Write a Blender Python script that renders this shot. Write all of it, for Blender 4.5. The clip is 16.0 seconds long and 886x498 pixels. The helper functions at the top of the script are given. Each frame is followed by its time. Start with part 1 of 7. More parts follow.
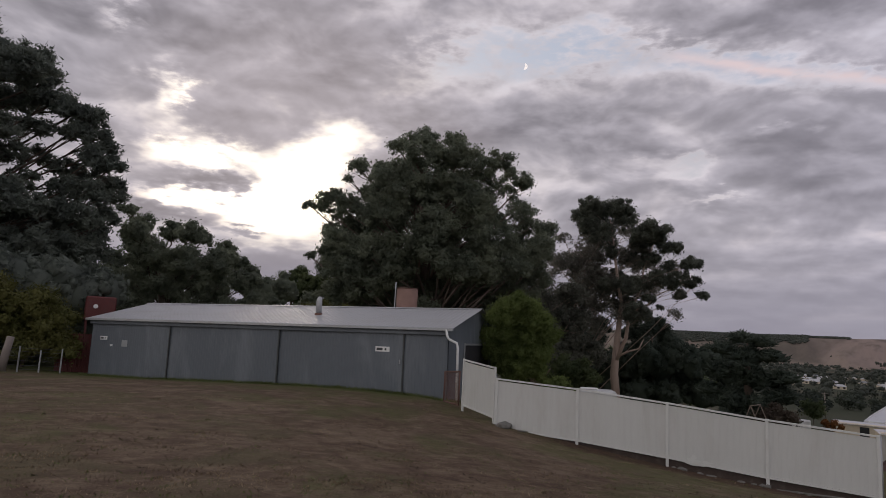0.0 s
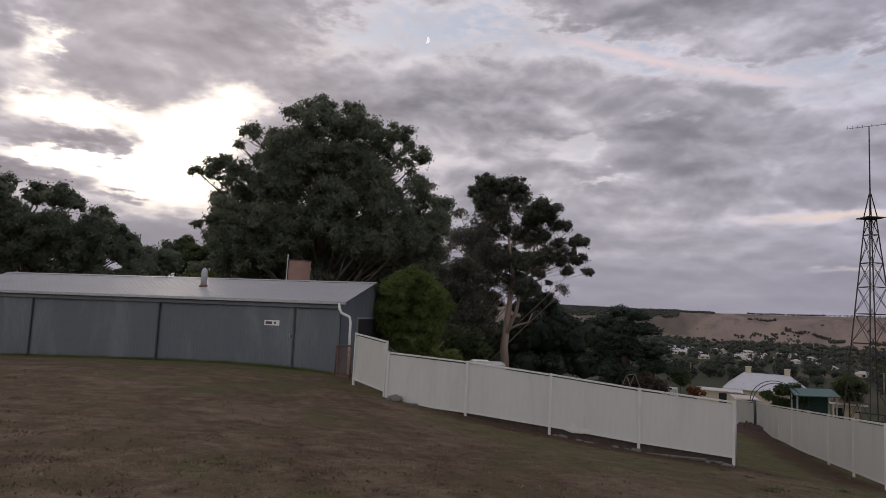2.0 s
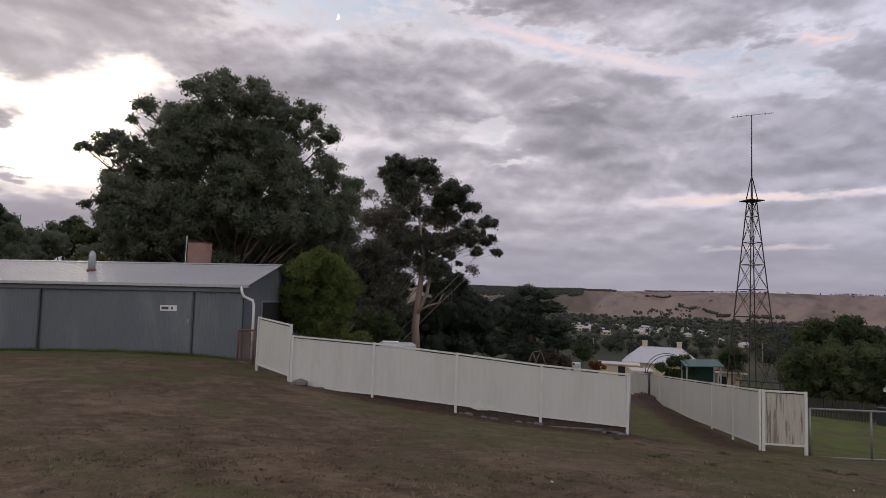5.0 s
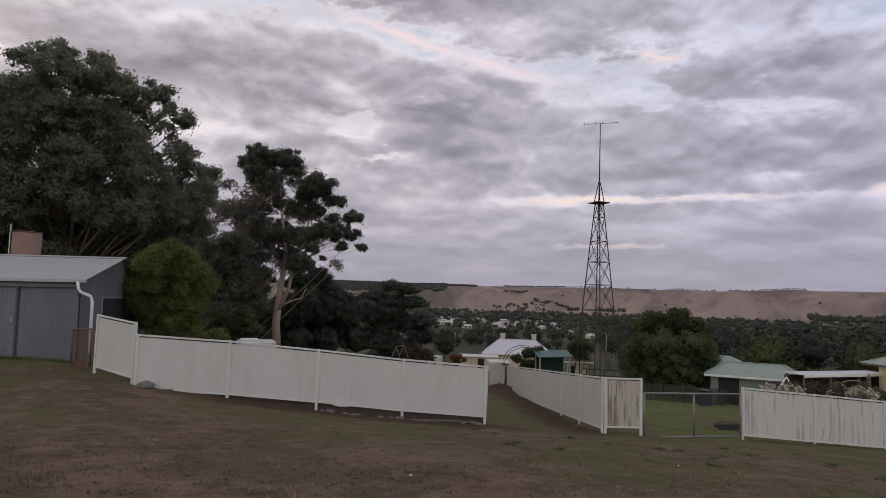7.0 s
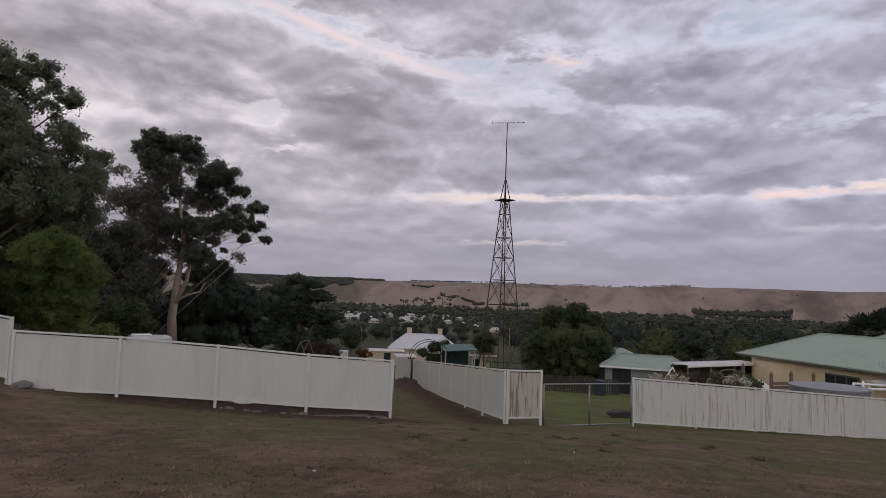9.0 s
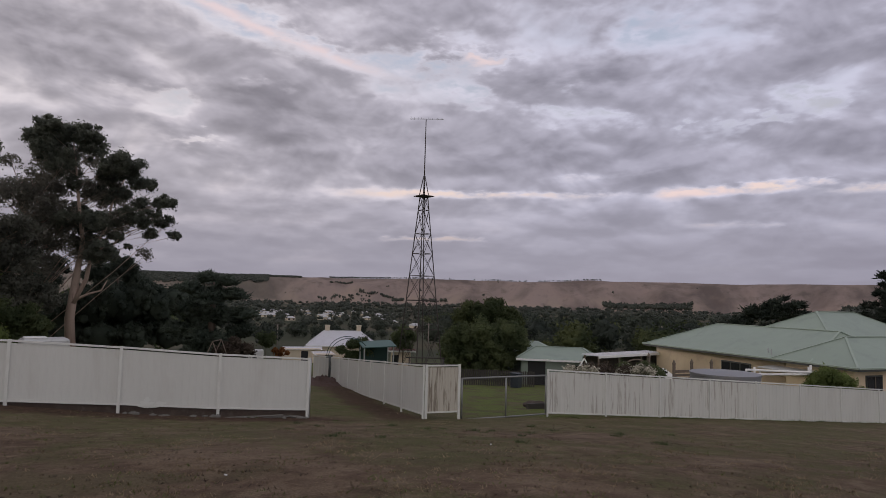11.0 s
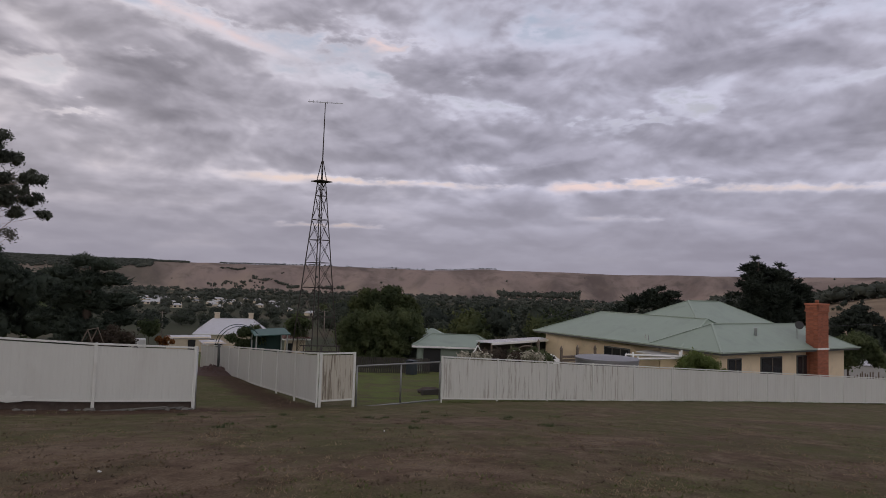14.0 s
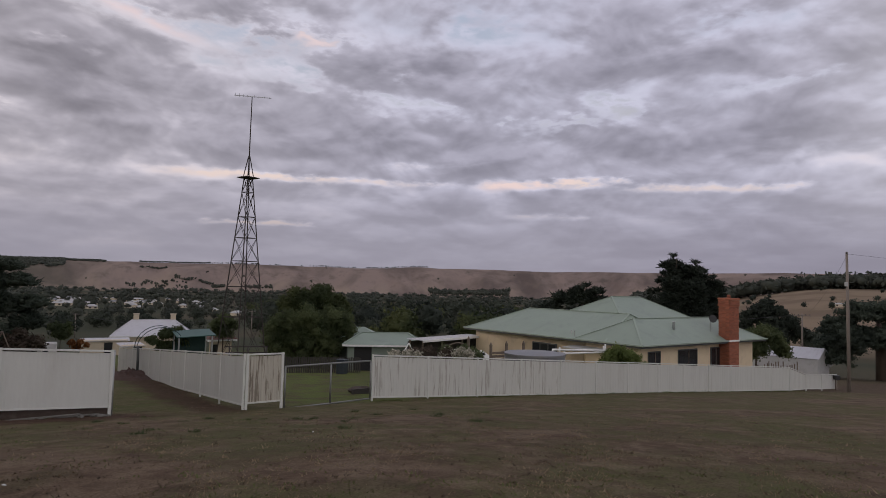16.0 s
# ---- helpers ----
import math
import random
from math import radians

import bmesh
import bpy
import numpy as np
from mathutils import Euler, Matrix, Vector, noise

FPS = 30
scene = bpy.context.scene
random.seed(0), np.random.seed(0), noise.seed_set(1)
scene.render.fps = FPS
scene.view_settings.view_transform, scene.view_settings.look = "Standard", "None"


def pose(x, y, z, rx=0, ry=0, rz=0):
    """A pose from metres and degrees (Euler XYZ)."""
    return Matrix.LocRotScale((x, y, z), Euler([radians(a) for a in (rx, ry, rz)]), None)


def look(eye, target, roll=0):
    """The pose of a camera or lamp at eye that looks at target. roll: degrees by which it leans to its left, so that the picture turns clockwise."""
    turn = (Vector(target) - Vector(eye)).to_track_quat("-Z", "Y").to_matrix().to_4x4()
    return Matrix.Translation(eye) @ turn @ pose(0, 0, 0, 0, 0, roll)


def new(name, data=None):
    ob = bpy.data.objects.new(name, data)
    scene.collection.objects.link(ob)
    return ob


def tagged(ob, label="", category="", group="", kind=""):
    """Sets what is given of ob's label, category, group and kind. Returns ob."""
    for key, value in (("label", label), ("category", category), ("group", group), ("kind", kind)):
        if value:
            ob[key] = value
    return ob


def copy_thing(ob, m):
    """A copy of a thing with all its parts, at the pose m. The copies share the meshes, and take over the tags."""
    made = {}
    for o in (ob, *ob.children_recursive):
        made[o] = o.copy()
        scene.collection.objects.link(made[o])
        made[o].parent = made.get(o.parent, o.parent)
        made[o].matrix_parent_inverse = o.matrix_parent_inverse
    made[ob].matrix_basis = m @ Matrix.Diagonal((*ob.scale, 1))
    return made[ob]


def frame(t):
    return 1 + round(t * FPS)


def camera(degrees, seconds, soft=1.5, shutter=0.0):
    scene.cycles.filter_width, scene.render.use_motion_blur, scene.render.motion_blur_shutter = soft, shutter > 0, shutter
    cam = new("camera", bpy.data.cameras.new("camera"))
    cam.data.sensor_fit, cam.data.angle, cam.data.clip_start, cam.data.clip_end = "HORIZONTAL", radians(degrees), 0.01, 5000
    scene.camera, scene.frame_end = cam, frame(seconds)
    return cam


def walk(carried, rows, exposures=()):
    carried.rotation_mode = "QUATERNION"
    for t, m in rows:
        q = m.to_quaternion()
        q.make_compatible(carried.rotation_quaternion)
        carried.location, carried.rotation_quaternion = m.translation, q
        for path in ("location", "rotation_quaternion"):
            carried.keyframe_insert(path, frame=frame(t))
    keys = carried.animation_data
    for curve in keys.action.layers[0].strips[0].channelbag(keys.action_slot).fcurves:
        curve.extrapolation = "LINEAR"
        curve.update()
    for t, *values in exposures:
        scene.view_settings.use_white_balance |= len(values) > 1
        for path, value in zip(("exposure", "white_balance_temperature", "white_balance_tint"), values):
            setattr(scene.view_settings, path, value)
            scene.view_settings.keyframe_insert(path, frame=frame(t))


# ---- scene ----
# The camera stands on a grassy rise and pans slowly to the right, held by hand.
EYE = 1.6
cam = camera(70.73, 16.0, soft=0.7)
ROWS = [
    (0.0, 0.000, 0.000, 0.000, -6.16, 7.91, -2.78),
    (0.5, 0.019, 0.022, 0.010, -8.57, 7.32, -2.87),
    (1.0, 0.040, 0.051, 0.012, -11.22, 7.10, -2.74),
    (1.5, 0.080, 0.104, 0.014, -13.72, 6.37, -2.76),
    (2.0, 0.127, 0.165, 0.017, -15.64, 5.98, -2.95),
    (2.5, 0.159, 0.207, 0.017, -16.23, 5.66, -2.75),
    (3.0, 0.172, 0.223, 0.016, -17.26, 5.55, -2.52),
    (5.5, 0.366, 0.231, 0.014, -26.75, 4.48, -1.90),
    (6.0, 0.376, 0.234, 0.016, -30.42, 4.79, -1.70),
    (6.5, 0.387, 0.240, 0.020, -32.67, 4.58, -1.59),
    (7.0, 0.386, 0.244, 0.024, -35.94, 4.58, -1.79),
    (7.5, 0.368, 0.235, 0.023, -39.09, 4.30, -1.67),
    (8.0, 0.349, 0.218, 0.019, -41.22, 4.50, -1.68),
    (8.5, 0.353, 0.213, 0.017, -42.79, 4.48, -1.85),
    (9.0, 0.370, 0.221, 0.017, -44.42, 4.36, -2.00),
    (9.5, 0.382, 0.231, 0.017, -46.66, 4.33, -1.75),
    (12.0, 0.407, 0.224, 0.012, -55.57, 3.90, -1.68),
    (12.5, 0.408, 0.220, 0.011, -57.92, 3.67, -1.88),
    (13.0, 0.408, 0.215, 0.011, -59.39, 3.54, -1.87),
    (13.5, 0.409, 0.212, 0.012, -60.18, 3.48, -1.95),
    (14.0, 0.412, 0.208, 0.010, -61.17, 3.36, -1.87),
    (14.5, 0.414, 0.203, 0.008, -62.37, 3.42, -1.71),
    (15.0, 0.414, 0.197, 0.008, -63.81, 3.39, -1.62),
    (15.5, 0.409, 0.190, 0.010, -66.12, 3.23, -1.30),
    (16.0, 0.395, 0.167, 0.020, -67.44, 3.34, -1.44),
]
walk(cam, [(t, pose(x, y, EYE + z, 90 + pitch, roll, yaw)) for t, x, y, z, yaw, pitch, roll in ROWS],
     [(0.0, -0.20), (3.0, -0.08), (6.5, 0.10), (9.0, 0.02), (12.0, -0.10), (16.0, -0.12)])


# ---- node helpers ----
class Nodes:
    """A small writer of node trees: every call adds one node and returns its output."""

    def __init__(self, tree):
        self.tree = tree

    def put(self, socket, value):
        if isinstance(value, bpy.types.NodeSocket):
            self.tree.links.new(value, socket)
        elif isinstance(value, (tuple, list)) and len(value) == 3 and socket.type == "RGBA":
            socket.default_value = (*value, 1)
        else:
            socket.default_value = value

    def math(self, op, a, b=0.0, c=0.0, clamp=False):
        n = self.tree.nodes.new("ShaderNodeMath")
        n.operation, n.use_clamp = op, clamp
        for s, v in zip(n.inputs, (a, b, c)):
            self.put(s, v)
        return n.outputs[0]

    def noise(self, vector, scale, detail=4.0, rough=0.55, distort=0.0):
        n = self.tree.nodes.new("ShaderNodeTexNoise")
        self.put(n.inputs["Vector"], vector)
        self.put(n.inputs["Scale"], scale)
        self.put(n.inputs["Detail"], detail)
        self.put(n.inputs["Roughness"], rough)
        self.put(n.inputs["Distortion"], distort)
        return n.outputs[0]

    def ramp(self, fac, lo, hi, a=0.0, b=1.0):
        n = self.tree.nodes.new("ShaderNodeMapRange")
        n.interpolation_type = "SMOOTHSTEP"
        for s, v in zip(n.inputs, (fac, lo, hi, a, b)):
            self.put(s, v)
        return n.outputs[0]

    def mix(self, fac, a, b, blend="MIX"):
        n = self.tree.nodes.new("ShaderNodeMix")
        n.data_type, n.blend_type = "RGBA", blend
        self.put(n.inputs[0], fac)
        self.put(n.inputs[6], a)
        self.put(n.inputs[7], b)
        return n.outputs[2]

    def scale(self, vector, xyz):
        n = self.tree.nodes.new("ShaderNodeMapping")
        self.put(n.inputs["Vector"], vector)
        n.inputs["Scale"].default_value = xyz
        return n.outputs[0]

    def combine(self, x, y, z):
        n = self.tree.nodes.new("ShaderNodeCombineXYZ")
        for s, v in zip(n.inputs, (x, y, z)):
            self.put(s, v)
        return n.outputs[0]

    def split(self, vector):
        n = self.tree.nodes.new("ShaderNodeSeparateXYZ")
        self.put(n.inputs[0], vector)
        return n.outputs[:3]

    def place(self):
        return self.tree.nodes.new("ShaderNodeNewGeometry").outputs["Position"]

    def local(self):
        return self.tree.nodes.new("ShaderNodeTexCoord").outputs["Object"]

    def island(self):
        return self.tree.nodes.new("ShaderNodeNewGeometry").outputs["Random Per Island"]

    def random(self):
        return self.tree.nodes.new("ShaderNodeObjectInfo").outputs["Random"]


# ---- world: dusk sky, broken cloud, the sun low behind a break ----
SUN_AZ, SUN_EL = -8.0, 12.0


def build_world():
    world = bpy.data.worlds.new("sky")
    scene.world = world
    world.use_nodes = True
    tree = world.node_tree
    tree.nodes.clear()
    n = Nodes(tree)
    way = tree.nodes.new("ShaderNodeTexCoord").outputs["Generated"]
    x, y, z = n.split(way)
    up = n.math("MAXIMUM", z, 0.0)
    az = n.math("MULTIPLY", n.math("ARCTAN2", x, y), 180 / math.pi)
    el = n.math("MULTIPLY", n.math("ARCSINE", z), 180 / math.pi)
    # cloud layer seen in perspective: soft heaps above, flattening into bars towards the horizon
    k = n.math("DIVIDE", 1.0, n.math("ADD", up, 0.25))
    px, py = n.math("MULTIPLY", x, k), n.math("MULTIPLY", y, k)
    deck = n.combine(px, py, 0.0)
    lower = n.combine(n.math("MULTIPLY", px, 1.03), n.math("MULTIPLY", py, 1.03), 0.0)
    aside = n.combine(n.math("ADD", px, 7.3), n.math("ADD", py, 2.1), 4.0)
    big = n.noise(aside, 1.3, 2.0, 0.5)
    puff = n.noise(deck, 3.4, 3.0, 0.42, 0.1)
    under = n.noise(lower, 3.4, 3.0, 0.42, 0.1)
    globe = n.noise(n.combine(n.math("MULTIPLY", az, 0.13), n.math("MULTIPLY", el, 0.25), 6.0), 1.0, 4.0, 0.5, 0.3)
    globe_under = n.noise(n.combine(n.math("MULTIPLY", az, 0.13), n.math("MULTIPLY", n.math("SUBTRACT", el, 0.7), 0.25), 6.0), 1.0, 4.0, 0.5, 0.3)
    curd = n.noise(n.combine(n.math("MULTIPLY", az, 0.45), n.math("MULTIPLY", el, 0.75), 2.0), 1.0, 3.0, 0.5, 0.4)
    dome = n.combine(n.math("MULTIPLY", az, 0.17), n.math("MULTIPLY", el, 0.42), 1.0)
    dome2 = n.combine(n.math("MULTIPLY", az, 0.17), n.math("MULTIPLY", el, 0.42), 9.0)
    wob, wob2 = n.noise(dome, 1.0, 3.0, 0.5), n.noise(dome2, 1.0, 3.0, 0.5)
    fine, wisp = n.noise(dome, 3.2, 4.0, 0.55), n.noise(dome2, 4.0, 4.0, 0.55)
    bars = n.noise(n.combine(n.math("MULTIPLY", az, 0.11), n.math("MULTIPLY", el, 0.55), 3.0), 1.0, 4.0, 0.5, 0.2)
    heaps = n.math("ADD", n.math("ADD", n.math("MULTIPLY", big, 0.22), n.math("MULTIPLY", globe, 0.44)), n.math("ADD", n.math("MULTIPLY", puff, 0.22), n.math("MULTIPLY", curd, 0.13)))
    layers = n.math("ADD", n.math("ADD", n.math("MULTIPLY", bars, 0.34), 0.20), n.math("MULTIPLY", heaps, 0.26))
    low = n.ramp(el, 11.5, 4.5)
    dens = n.math("ADD", n.math("MULTIPLY", heaps, n.math("SUBTRACT", 1.0, low)), n.math("MULTIPLY", layers, low))
    relief = n.math("ADD", n.math("MULTIPLY", n.math("SUBTRACT", under, puff), 0.5), n.math("MULTIPLY", n.math("SUBTRACT", globe_under, globe), 0.6))
    # wobbled angles for the single breaks
    waz = n.math("ADD", az, n.math("ADD", n.math("MULTIPLY", n.math("SUBTRACT", wob, 0.5), 11.0), n.math("MULTIPLY", n.math("SUBTRACT", fine, 0.5), 5.0)))
    wel = n.math("ADD", el, n.math("ADD", n.math("MULTIPLY", n.math("SUBTRACT", wob2, 0.5), 4.0), n.math("MULTIPLY", n.math("SUBTRACT", wisp, 0.5), 1.8)))

    def spot(a, e, sa, se, lean=0.0):
        """A soft elliptic patch at an azimuth and elevation, in degrees."""
        da = n.math("SUBTRACT", waz, a)
        de = n.math("SUBTRACT", n.math("SUBTRACT", wel, e), n.math("MULTIPLY", da, lean))
        q = n.math("ADD", n.math("POWER", n.math("DIVIDE", da, sa), 2.0), n.math("POWER", n.math("DIVIDE", de, se), 2.0))
        return n.math("EXPONENT", n.math("MULTIPLY", q, -1.0))

    def calm(a, e, sa, se, lean=0.0):
        """The same with a steadier edge."""
        da = n.math("SUBTRACT", n.math("MULTIPLY", n.math("ADD", waz, az), 0.5), a)
        de = n.math("SUBTRACT", n.math("SUBTRACT", n.math("MULTIPLY", n.math("ADD", wel, el), 0.5), e), n.math("MULTIPLY", da, lean))
        q = n.math("ADD", n.math("POWER", n.math("DIVIDE", da, sa), 2.0), n.math("POWER", n.math("DIVIDE", de, se), 2.0))
        return n.math("EXPONENT", n.math("MULTIPLY", q, -1.0))

    def band(a, e, sa, se, lean=0.0):
        """A long thin bar near the horizon."""
        da = n.math("SUBTRACT", waz, a)
        de = n.math("SUBTRACT", n.math("SUBTRACT", n.math("ADD", n.math("MULTIPLY", el, 0.75), n.math("MULTIPLY", wel, 0.25)), e), n.math("MULTIPLY", n.math("SUBTRACT", az, a), lean))
        q = n.math("ADD", n.math("POWER", n.math("DIVIDE", da, sa), 4.0), n.math("POWER", n.math("DIVIDE", de, se), 2.0))
        return n.math("EXPONENT", n.math("MULTIPLY", q, -1.0))

    def total(spots):
        out = None
        for s, w in spots:
            s = n.math("MULTIPLY", s, w)
            out = s if out is None else n.math("ADD", out, s)
        return out

    # breaks thin the cloud, banks thicken it
    breaks = total([
        (spot(-17.6, 14.2, 4.4, 1.7), 0.25), (spot(-19.6, 19.1, 1.8, 1.5), 0.25), (spot(-16.6, 10.4, 6.0, 1.3), 0.27), (spot(-24.7, 23.9, 2.2, 1.4), 0.20),
        (spot(26.2, 15.7, 2.6, 0.9), 0.20), (spot(28.8, 12.7, 1.3, 0.45), 0.18), (spot(35.5, 17.8, 1.8, 0.5), 0.10),
        (band(50.3, 9.15, 7.6, 0.42, 0.01), 0.30), (band(62.8, 9.2, 5.0, 0.30), 0.16), (band(76.8, 9.35, 7.0, 0.38, 0.04), 0.34), (band(90.0, 8.8, 6.5, 0.36, -0.03), 0.19),
        (band(49.8, 5.1, 4.6, 0.22, 0.03), 0.30), (band(64.5, 10.7, 5.0, 0.4, 0.05), 0.10), (band(76.5, 6.4, 3.0, 0.3), 0.12),
        (spot(61.6, 16.1, 2.6, 0.8), 0.22), (spot(67.1, 16.0, 1.8, 0.7), 0.18), (spot(73.8, 15.0, 0.8, 0.5), 0.16), (spot(78.1, 14.5, 2.2, 0.5), 0.18), (spot(82.8, 15.8, 2.4, 0.9), 0.25),
        (band(95.5, 16.8, 5.0, 0.5, 0.12), 0.14),
    ])
    upper = total([
        (calm(13.0, 25.2, 9.0, 2.2), 0.24), (calm(31.0, 23.2, 10.0, 1.5, -0.25), 0.24), (calm(42.0, 20.7, 5.0, 0.7, -0.25), 0.14),
        (spot(50.0, 20.6, 5.0, 1.8), 0.22), (spot(53.0, 18.0, 2.4, 0.8), 0.15), (spot(55.6, 21.0, 2.2, 0.8), 0.32), (spot(70.0, 22.6, 5.0, 1.0), 0.14), (calm(62.0, 18.6, 3.0, 0.6), 0.08), (spot(3.0, 24.0, 4.0, 1.5), 0.10), (spot(91.0, 21.8, 5.0, 0.9), 0.08), (spot(46.0, 18.2, 2.5, 0.7), 0.08),
    ])
    breaks = n.math("ADD", breaks, n.math("MULTIPLY", upper, 1.25))
    sunny = total([(calm(-5.6, 15.0, 3.2, 3.0, 0.35), 0.40), (calm(-9.0, 10.2, 4.6, 2.6), 0.40)])
    banks = total([
        (calm(-17.0, 24.0, 16.0, 3.0, 0.1), 0.12), (spot(2.3, 19.2, 4.0, 1.8), 0.12), (spot(16.5, 19.4, 5.5, 1.5), 0.12), (spot(22.0, 17.6, 3.0, 1.0), 0.08), (calm(36.0, 15.3, 7.0, 3.0), 0.08),
        (calm(39.0, 26.6, 10.0, 1.7), 0.20), (spot(-14.6, 12.3, 4.4, 0.75), 0.30), (spot(-19.4, 9.3, 3.0, 0.7), 0.28), (spot(-12.8, 8.5, 1.8, 0.5), 0.24), (calm(-8.0, 5.0, 9.0, 1.2), 0.34),
        (spot(66.0, 19.6, 4.0, 1.3), 0.12), (calm(68.0, 12.6, 16.0, 1.3), 0.08), (spot(88.0, 19.0, 7.0, 1.6), 0.07), (calm(92.0, 12.6, 9.0, 1.6), 0.08), (calm(40.0, 11.5, 8.0, 1.4), 0.06),
    ])
    ragged = n.ramp(n.math("ADD", n.math("MULTIPLY", fine, 0.6), n.math("MULTIPLY", wisp, 0.4)), 0.34, 0.64, 1.35, 0.55)
    cover = n.math("SUBTRACT", n.math("ADD", dens, banks), n.math("ADD", n.math("MULTIPLY", breaks, ragged), sunny))
    # how near the direction lies to the sun
    s = Vector((math.sin(radians(SUN_AZ)) * math.cos(radians(SUN_EL)), math.cos(radians(SUN_AZ)) * math.cos(radians(SUN_EL)), math.sin(radians(SUN_EL))))
    dot = n.math("ADD", n.math("ADD", n.math("MULTIPLY", x, s.x), n.math("MULTIPLY", y, s.y)), n.math("MULTIPLY", z, s.z))
    glow = n.ramp(dot, 0.93, 1.0)
    near = n.ramp(dot, 0.2, 1.0)
    sky = tree.nodes.new("ShaderNodeTexSky")
    sky.sky_type, sky.sun_disc = "NISHITA", False
    sky.sun_elevation, sky.sun_rotation = radians(SUN_EL), radians(SUN_AZ)
    sky.dust_density = 2.0
    clear = n.mix(0.75, n.mix(1.0, sky.outputs[0], (0.1, 0.1, 0.1), "MULTIPLY"), n.mix(n.ramp(el, 24.0, 13.0), (0.56, 0.61, 0.76), (0.66, 0.63, 0.69)))
    warm = n.mix(n.ramp(el, 14.0, 10.0), clear, (0.88, 0.72, 0.67))
    pink = n.math("ADD", spot(55.5, 21.0, 2.6, 1.0), n.math("ADD", band(35.0, 22.3, 11.0, 0.55, -0.26), spot(74.0, 9.0, 8.0, 0.7)), clamp=True)
    warm = n.mix(n.math("MULTIPLY", pink, 0.75), warm, (0.93, 0.72, 0.71))
    lit = n.mix(n.ramp(dot, 0.955, 0.990), warm, (2.2, 1.95, 1.62))
    light = n.mix(near, (0.60, 0.597, 0.735), (0.74, 0.675, 0.71))
    pale = n.mix(near, (0.425, 0.412, 0.505), (0.47, 0.438, 0.486))
    dark = n.mix(near, (0.280, 0.270, 0.338), (0.275, 0.256, 0.290))
    cloud = n.mix(n.ramp(cover, 0.37, 0.53), light, n.mix(n.ramp(cover, 0.47, 0.70), pale, dark))
    # tops of the heaps catch light, their flat undersides are grey
    cloud = n.mix(1.0, cloud, n.combine(*[n.ramp(relief, -0.10, 0.10, 0.86, 1.14)] * 3), "MULTIPLY")
    cloud = n.mix(n.math("MULTIPLY", glow, 0.22), cloud, (0.75, 0.62, 0.58))
    colour = n.mix(n.ramp(cover, 0.17, 0.49), lit, cloud)
    # extra brightness put into the sky behind and far left, lighting fences and tree fronts
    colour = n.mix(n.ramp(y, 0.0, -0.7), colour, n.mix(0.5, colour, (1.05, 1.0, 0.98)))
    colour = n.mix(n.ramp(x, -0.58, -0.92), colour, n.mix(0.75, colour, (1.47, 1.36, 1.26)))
    haze = n.ramp(el, 10.5, 1.5, 0.0, 0.82)
    colour = n.mix(haze, colour, n.mix(n.ramp(az, 70.0, 102.0), (0.330, 0.312, 0.378), (0.268, 0.250, 0.315)))
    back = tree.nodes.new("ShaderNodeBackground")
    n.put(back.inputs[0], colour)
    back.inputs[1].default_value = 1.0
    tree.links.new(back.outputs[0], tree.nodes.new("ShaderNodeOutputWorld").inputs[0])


build_world()
sun = new("sun", bpy.data.lights.new("sun", "SUN"))
sun.data.energy, sun.data.angle, sun.data.color = 0.5, radians(14), (1.0, 0.86, 0.72)
sun.matrix_world = look((0, 0, 0), (-math.sin(radians(SUN_AZ)), -math.cos(radians(SUN_AZ)), -math.tan(radians(SUN_EL))))


# ---- materials ----
def material(name, colour, rough=0.7, metal=0.0, vary=0.25, scale=3.0, grain=40.0, bump=0.15, stain=None, stain_amount=0.0, stain_scale=1.5, stretch=(1, 1, 1), piece=0.0, sheen=0.5, stain_edge=(0.48, 0.72)):
    """A painted, weathered or raw surface: two scales of variation, optional stains, fine relief."""
    m = bpy.data.materials.new(name)
    m.use_nodes = True
    tree = m.node_tree
    n = Nodes(tree)
    b = tree.nodes["Principled BSDF"]
    at = n.scale(n.local(), stretch)
    large = n.noise(at, scale, 4.0, 0.6)
    small = n.noise(at, grain, 5.0, 0.65)
    light = n.math("ADD", n.math("MULTIPLY", n.math("SUBTRACT", large, 0.5), vary * 2), n.math("MULTIPLY", n.math("SUBTRACT", small, 0.5), vary * 1.4))
    if piece:
        light = n.math("ADD", light, n.math("MULTIPLY", n.math("SUBTRACT", n.random(), 0.5), piece))
    col = n.mix(1.0, colour, n.combine(*[n.math("ADD", light, 1.0)] * 3), "MULTIPLY")
    if stain:
        mask = n.math("MULTIPLY", n.ramp(n.noise(at, stain_scale, 6.0, 0.65, 0.4), *stain_edge), stain_amount)
        col = n.mix(mask, col, stain)
    tree.links.new(col, b.inputs["Base Color"])
    n.put(b.inputs["Roughness"], n.math("ADD", n.math("MULTIPLY", n.math("SUBTRACT", small, 0.5), 0.25), rough, clamp=True))
    b.inputs["Metallic"].default_value = metal
    b.inputs["Specular IOR Level"].default_value = sheen
    if bump:
        bp = tree.nodes.new("ShaderNodeBump")
        bp.inputs["Strength"].default_value, bp.inputs["Distance"].default_value = bump, 0.02
        n.put(bp.inputs["Height"], small)
        tree.links.new(bp.outputs[0], b.inputs["Normal"])
    return m


